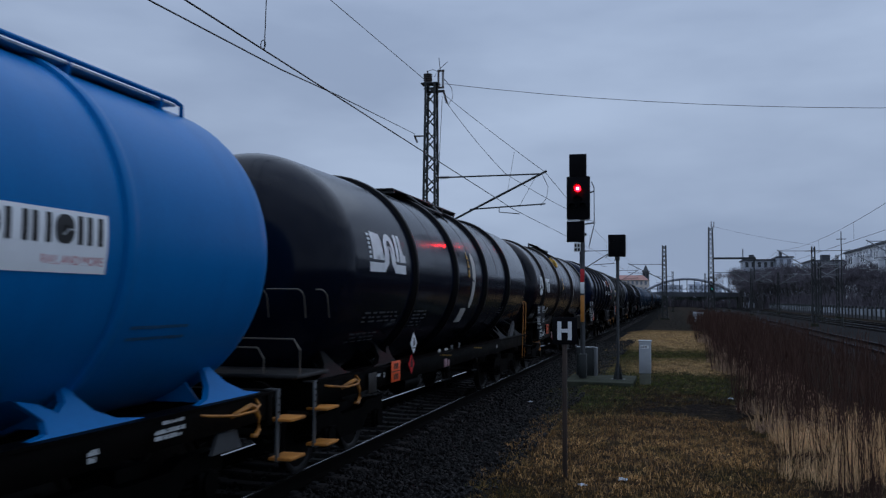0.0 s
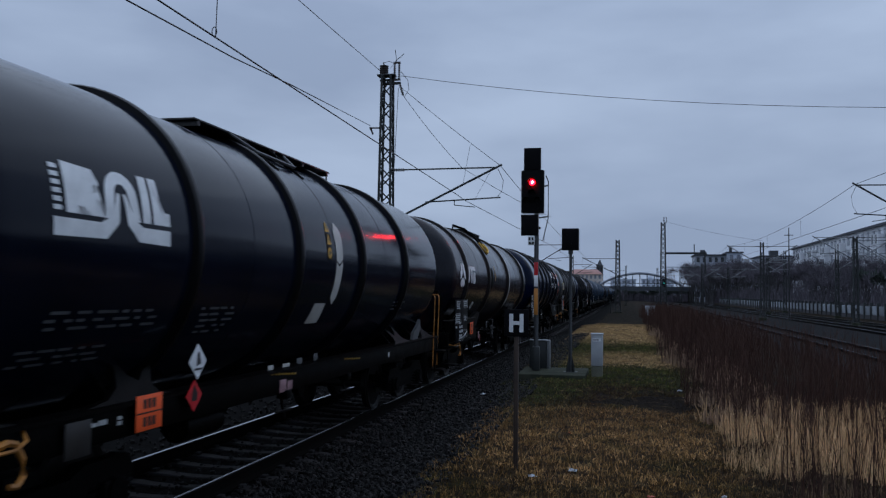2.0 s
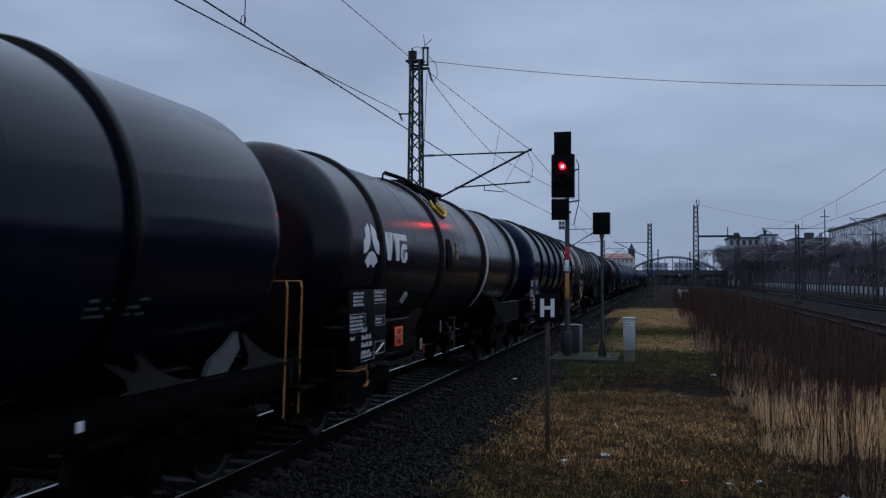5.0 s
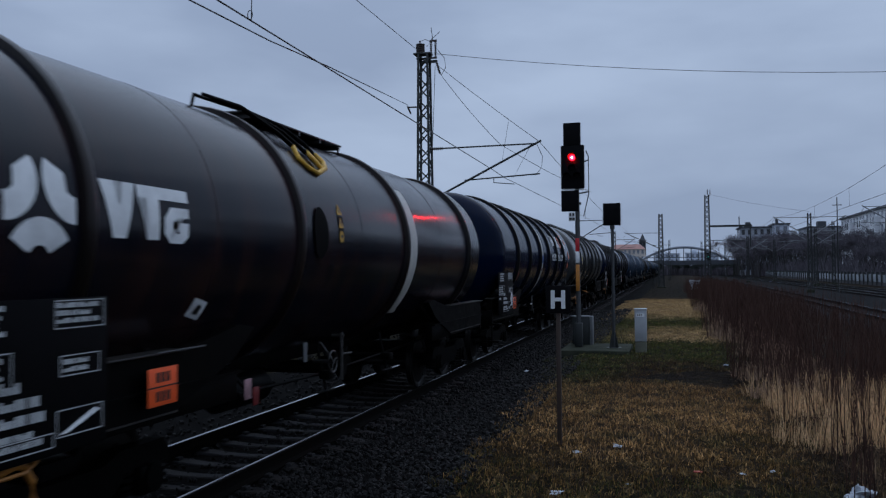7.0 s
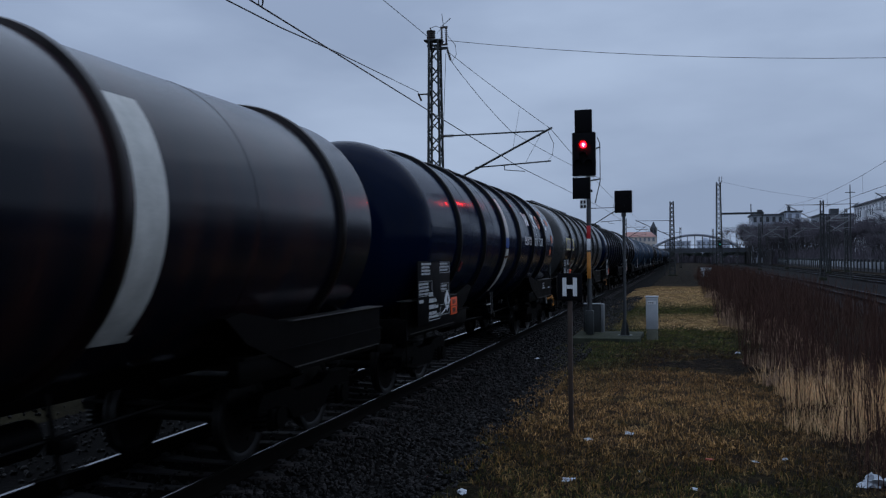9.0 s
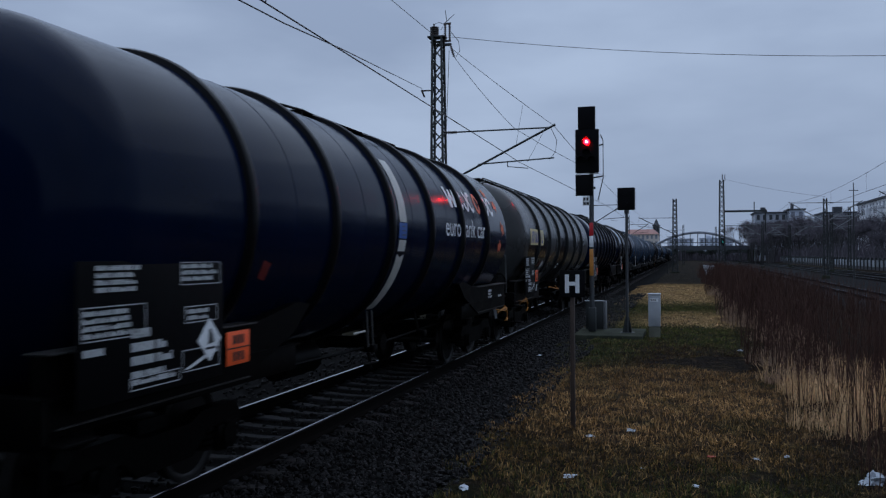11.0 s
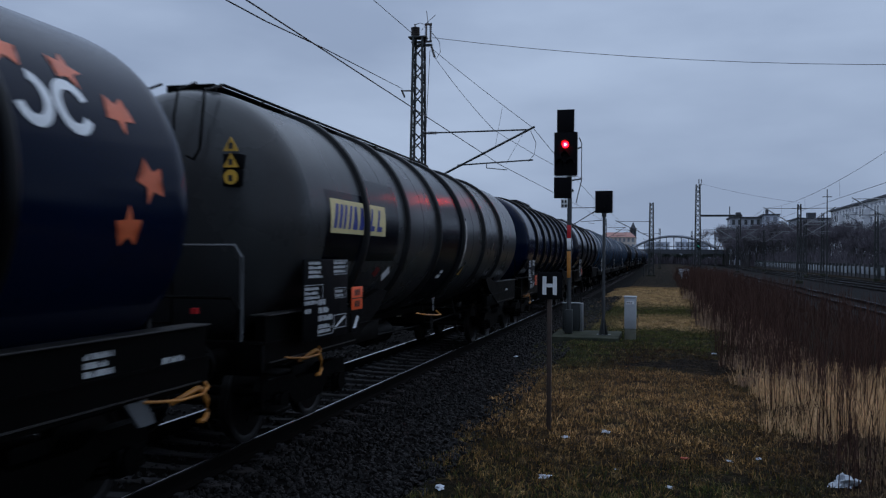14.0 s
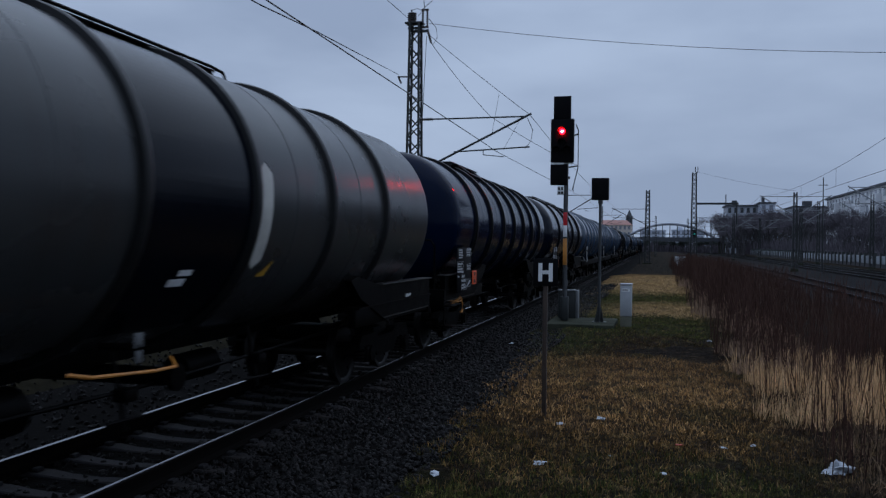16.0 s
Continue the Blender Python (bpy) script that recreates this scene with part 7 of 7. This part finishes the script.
def litter(x, y, size, seed, material=LITTER, label="crumpled white paper litter on the grass", flat=0.35):
    rng = random.Random(seed)
    bm = bmesh.new()
    bmesh.ops.create_icosphere(bm, subdivisions=3 if size > 0.09 else 2, radius=size)
    for v in bm.verts:
        k = 1 + 1.1 * noise.noise(v.co * (1.6 / size) + Vector((seed, 0, 0))) + rng.uniform(-0.10, 0.10)
        v.co = (v.co.x * k * 1.2, v.co.y * k * 0.8, max(-size * 0.2, v.co.z * k * flat) + size * 0.25)
    ob = part("litter", bm, material, smooth=False)
    ob.location = (x, y, ground_height(x, y) if x > 3.1 else (0.10 if x < -3.3 else -0.1))
    ob.rotation_euler = (0, 0, rng.uniform(0, 3))
    tagged(ob, label, "litter", "scattered litter")


stop_board()
main_signal()
small_signal()
cabinet(4.56, 23.0, 0.30, 0.30, 1.14, "narrow light grey trackside cabinet on the grass")
cabinet(7.4, 82.0, 0.95, 0.6, 1.15, "pale grey cabinet box far along the grass", plate=False)
overhead()
far_signals()
fence()
bridge()
house("apartment_house", "grey flat-roofed apartment block beyond the trees", 27.0, 36.5, 292, 306, 14.2, 5, 5, FACADE_GREY, base=1.0)
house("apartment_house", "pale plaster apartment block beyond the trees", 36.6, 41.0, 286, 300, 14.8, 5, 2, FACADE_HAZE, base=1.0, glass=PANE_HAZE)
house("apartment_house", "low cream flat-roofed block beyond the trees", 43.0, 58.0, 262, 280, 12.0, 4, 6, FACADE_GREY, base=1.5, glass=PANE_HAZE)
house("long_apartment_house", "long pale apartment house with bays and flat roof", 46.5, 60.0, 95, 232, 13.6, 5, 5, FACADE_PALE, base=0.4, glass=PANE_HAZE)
bay_row(46.5, 102, 10, 13.6)
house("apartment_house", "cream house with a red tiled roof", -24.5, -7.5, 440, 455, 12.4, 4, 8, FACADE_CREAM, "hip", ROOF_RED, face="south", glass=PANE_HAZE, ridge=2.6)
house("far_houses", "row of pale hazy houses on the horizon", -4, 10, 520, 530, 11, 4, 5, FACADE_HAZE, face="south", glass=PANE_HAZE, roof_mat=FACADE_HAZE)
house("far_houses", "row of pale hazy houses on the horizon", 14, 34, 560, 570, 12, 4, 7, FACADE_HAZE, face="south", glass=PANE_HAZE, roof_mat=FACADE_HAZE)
tw = house("tower", "dark square tower with a pointed cap", -12.2, -8.6, 500, 503.6, 18.5, 5, 2, ROOF_DARK, face="south")
bm = bmesh.new()
bmesh.ops.create_cone(bm, cap_ends=True, segments=4, radius1=2.2, radius2=0.3, depth=3.4, matrix=Matrix.Translation((-10.4, 501.8, 20.6)) @ Matrix.Rotation(radians(45), 4, "Z"))
part("cap", bm, ROOF_DARK, tw)

# winter trees along the bank
rnd = random.Random(4)
kinds = []
for k in range(4):
    tr = bare_tree(20 + k, (8.0, 9.0, 13.0, 14.5)[k], TWIG)
    tagged(tr, "leafless dark winter tree on the bank", "tree", "bank trees")
    kinds.append(tr)
ever = bare_tree(31, 7.0, EVERGREEN, True)
tagged(ever, "dark leafy shrub tree on the bank", "tree", "bank trees")
kinds.append(ever)
spots = []
for k in range(150):
    y = 62 + 215 * rnd.random() ** 0.85
    x = 30.5 + rnd.random() * (13 if y < 235 else 22)
    spots.append((x, y))
for k in range(62):
    spots.append((rnd.uniform(24.5, 41), rnd.uniform(222, 284)))
for k in range(16):
    spots.append((rnd.uniform(21, 28.5), rnd.uniform(228, 288)))
TALL = (8.0, 9.0, 13.0, 14.5, 7.0)


def bank_height(x, y):
    """How high the trees stand at a place: lower near the tracks' start."""
    return 1.3 + 0.036 * math.hypot(x, y) - (ground_height(x, y) if x > 31 else 0)


for x, y in spots:
    i = rnd.choice((0, 1)) if y < 165 else rnd.choice((2, 3))
    k = bank_height(x, y) * rnd.uniform(0.66, 1.24) * (0.9 if 222 < y < 300 else 1.0) / (0.86 * TALL[i])
    copy_thing(kinds[i], pose(x, y, ground_height(x, y), 0, 0, rnd.uniform(0, 360)) @ Matrix.Scale(k, 4))
for k in range(55):
    x, y = rnd.uniform(-16, 30), rnd.uniform(308, 330)
    copy_thing(ever, pose(x, y, -0.6, 0, 0, rnd.uniform(0, 360)) @ Matrix.Scale(rnd.uniform(0.62, 0.8), 4))

for k, (x, y) in enumerate(((33.0, 90.0), (35.0, 120.0), (38.0, 190.0), (36.0, 240.0), (32.0, 105.0))):
    kinds[k].matrix_basis = pose(x, y, ground_height(x, y)) @ Matrix.Scale(bank_height(x, y) / (0.86 * TALL[k]), 4)

BR = lambda x, y: x > 6.72 + 0.35 * math.sin(y * 0.35) + 0.25 * math.sin(y * 1.3)
TE = lambda x, y: x > turf_edge(y) + 0.45 * noise.noise(Vector((x * 1.5, y * 1.1, 2))) + 0.12 and math.hypot(x - 6.1, (y - 17.8) * 0.9) > 1.25 + 0.9 * noise.noise(Vector((x * 1.4, y * 1.4, 6)))
PATCH = lambda x, y: TE(x, y) and noise.noise(Vector((x * 2.4, y * 1.9, 12))) + 0.6 * noise.noise(Vector((x * 7, y * 5, 14))) > -0.55
blades("grass", 230000, (1.9, 8.6, 5.5, 64), (0.025, 0.095), 0.0030, GRASS, "short matted winter grass, straw and green", 1, 0.97, keep=PATCH, category="grass")
blades("grass", 36000, (3.0, 9.5, -6, 5.5), (0.025, 0.095), 0.0032, GRASS, "short matted winter grass beside the track", 21, 0.97, keep=PATCH, category="grass")
blades("grass_tufts", 11000, (2.4, 8.0, 6.0, 40), (0.06, 0.15), 0.0026, GRASS, "longer wispy grass tufts", 11, 0.9, keep=lambda x, y: TE(x, y) and noise.noise(Vector((x * 1.3, y * 1.3, 8))) > 0.12, category="grass")
SOFT = random.Random(77)
EDGE = lambda x, y: x > 6.72 + 0.8 * SOFT.random() ** 2.2 + max(0.0, 15 - y) * 0.03 + 0.5 * noise.noise(Vector((x * 1.3, y * 1.3, 1)))
blades("tall_grass", 36000, (6.3, 11.8, 10.7, 16.2), (0.10, 0.52), 0.0027, REED, "tall bleached dry grass among the brush", 2, 0.5, keep=lambda x, y: EDGE(x, y) and y > 10.4 + 3.0 * SOFT.random() ** 1.3 and noise.noise(Vector((x * 0.9, y * 0.7, 5))) > -0.12)
blades("tall_grass", 6500, (6.3, 9.0, 6.0, 11.0), (0.06, 0.30), 0.0024, REED_DULL, "short broken dry grass under the brush", 22, 0.75, keep=lambda x, y: EDGE(x, y) and noise.noise(Vector((x * 1.4, y * 1.2, 15))) > -0.05)
blades("tall_grass", 15000, (6.4, 9.4, 15, 60), (0.12, 0.42), 0.0030, REED_PINK, "tall bleached dry grass along the brush edge", 3, 0.5, keep=lambda x, y: BR(x, y) and x < 8.4 and noise.noise(Vector((x * 0.6, y * 0.4, 9))) > -0.15)
CLUMP = lambda x, y: noise.noise(Vector((x * 0.8, y * 0.45, 4))) > -0.3
stems("brush", 5000, (6.4, 11.8, 16.2, 95), (0.5, 1.35), 0.006, BRUSH, "dense red-brown leafless brush stems", 5, keep=lambda x, y: BR(x + 0.08, y) and CLUMP(x, y), power=1.5)
stems("brush", 900, (7.2, 8.8, 24.0, 85), (0.9, 1.7), 0.006, BRUSH, "taller red-brown brush at the strip's edge", 8, keep=lambda x, y: BR(x - 0.1, y), power=1.2)
stems("brush", 1000, (6.6, 10.8, 7.5, 16.5), (0.45, 1.2), 0.0048, BRUSH, "thin red-brown brush stems among dry grass", 6, keep=lambda x, y: x > 6.75 + 0.4 * noise.noise(Vector((x * 0.9, y * 0.9, 3))) + max(0.0, 9.5 - y) * 0.2, power=1.0)
stems("undergrowth", 2600, (29.6, 40, 60, 284), (1.6, 4.2), 0.018, TWIG, "tangled grey-brown undergrowth below the bank trees", 12, power=1.0)
stems("undergrowth", 1500, (-40, 32, 309, 334), (1.8, 4.4), 0.035, TWIG, "dark hedge of bare twigs behind the bridge", 13, power=1.0)
stems("sapling", 3, (6.55, 6.75, 20.5, 21.2), (1.4, 1.8), 0.010, BRUSH, "thin dark sapling at the grass edge", 9)
stones(40000, 7)

track(0.0, -60, 420, -8.0, 260, 0.567, "main track with worn rails on concrete sleepers")
track(14.85, -60, 600, 20.0, 150, 0.62, "parallel track with rusty rails")
track(21.5, -60, 600, 40.0, 120, 0.62, "parallel track with rusty rails")
track(25.0, -60, 600, 60.0, 60, 0.62, "parallel track with rusty rails")

for k, (x, y, s) in enumerate(((4.68, 10.75, 0.05), (4.23, 10.31, 0.04), (4.24, 8.4, 0.055), (5.42, 8.29, 0.035), (3.38, 7.6, 0.05), (6.36, 9.74, 0.03), (6.5, 20.1, 0.05), (4.9, 8.9, 0.02), (6.05, 9.6, 0.03), (-3.6, 10.2, 0.07), (-4.4, 11.0, 0.06), (-3.9, 12.6, 0.05), (-5.0, 9.4, 0.07), (-4.1, 14.0, 0.05), (-3.4, 8.4, 0.05), (2.2, 19.0, 0.05))):
    litter(x, y, s, k)
litter(7.02, 8.82, 0.10, 50, label="large crumpled white plastic litter at the brush edge", flat=0.8)
litter(5.6, 9.55, 0.035, 51, LITTER_RED, "small red scrap on the grass")


# ---- motion ----
def travelled(t):
    """Metres that the train has rolled by t seconds; it gains speed slowly."""
    return 2.4975 * t + 0.0777 * t ** 2 - 0.0012125 * t ** 3 + 0.000032 * t ** 4


def motions():
    starts = [w.location.y for w in WAGONS]
    for w, y0 in zip(WAGONS, starts):
        walk(w, [(0.5 * k, pose(0, y0 - travelled(0.5 * k), 0)) for k in range(33)])
    for ws in WHEELS:
        for o in ws:
            y, z = o.location.y, o.location.z
            walk(o, [(k / 7.5, pose(0, y, z, math.degrees(travelled(k / 7.5) / 0.46))) for k in range(121)])


motions()
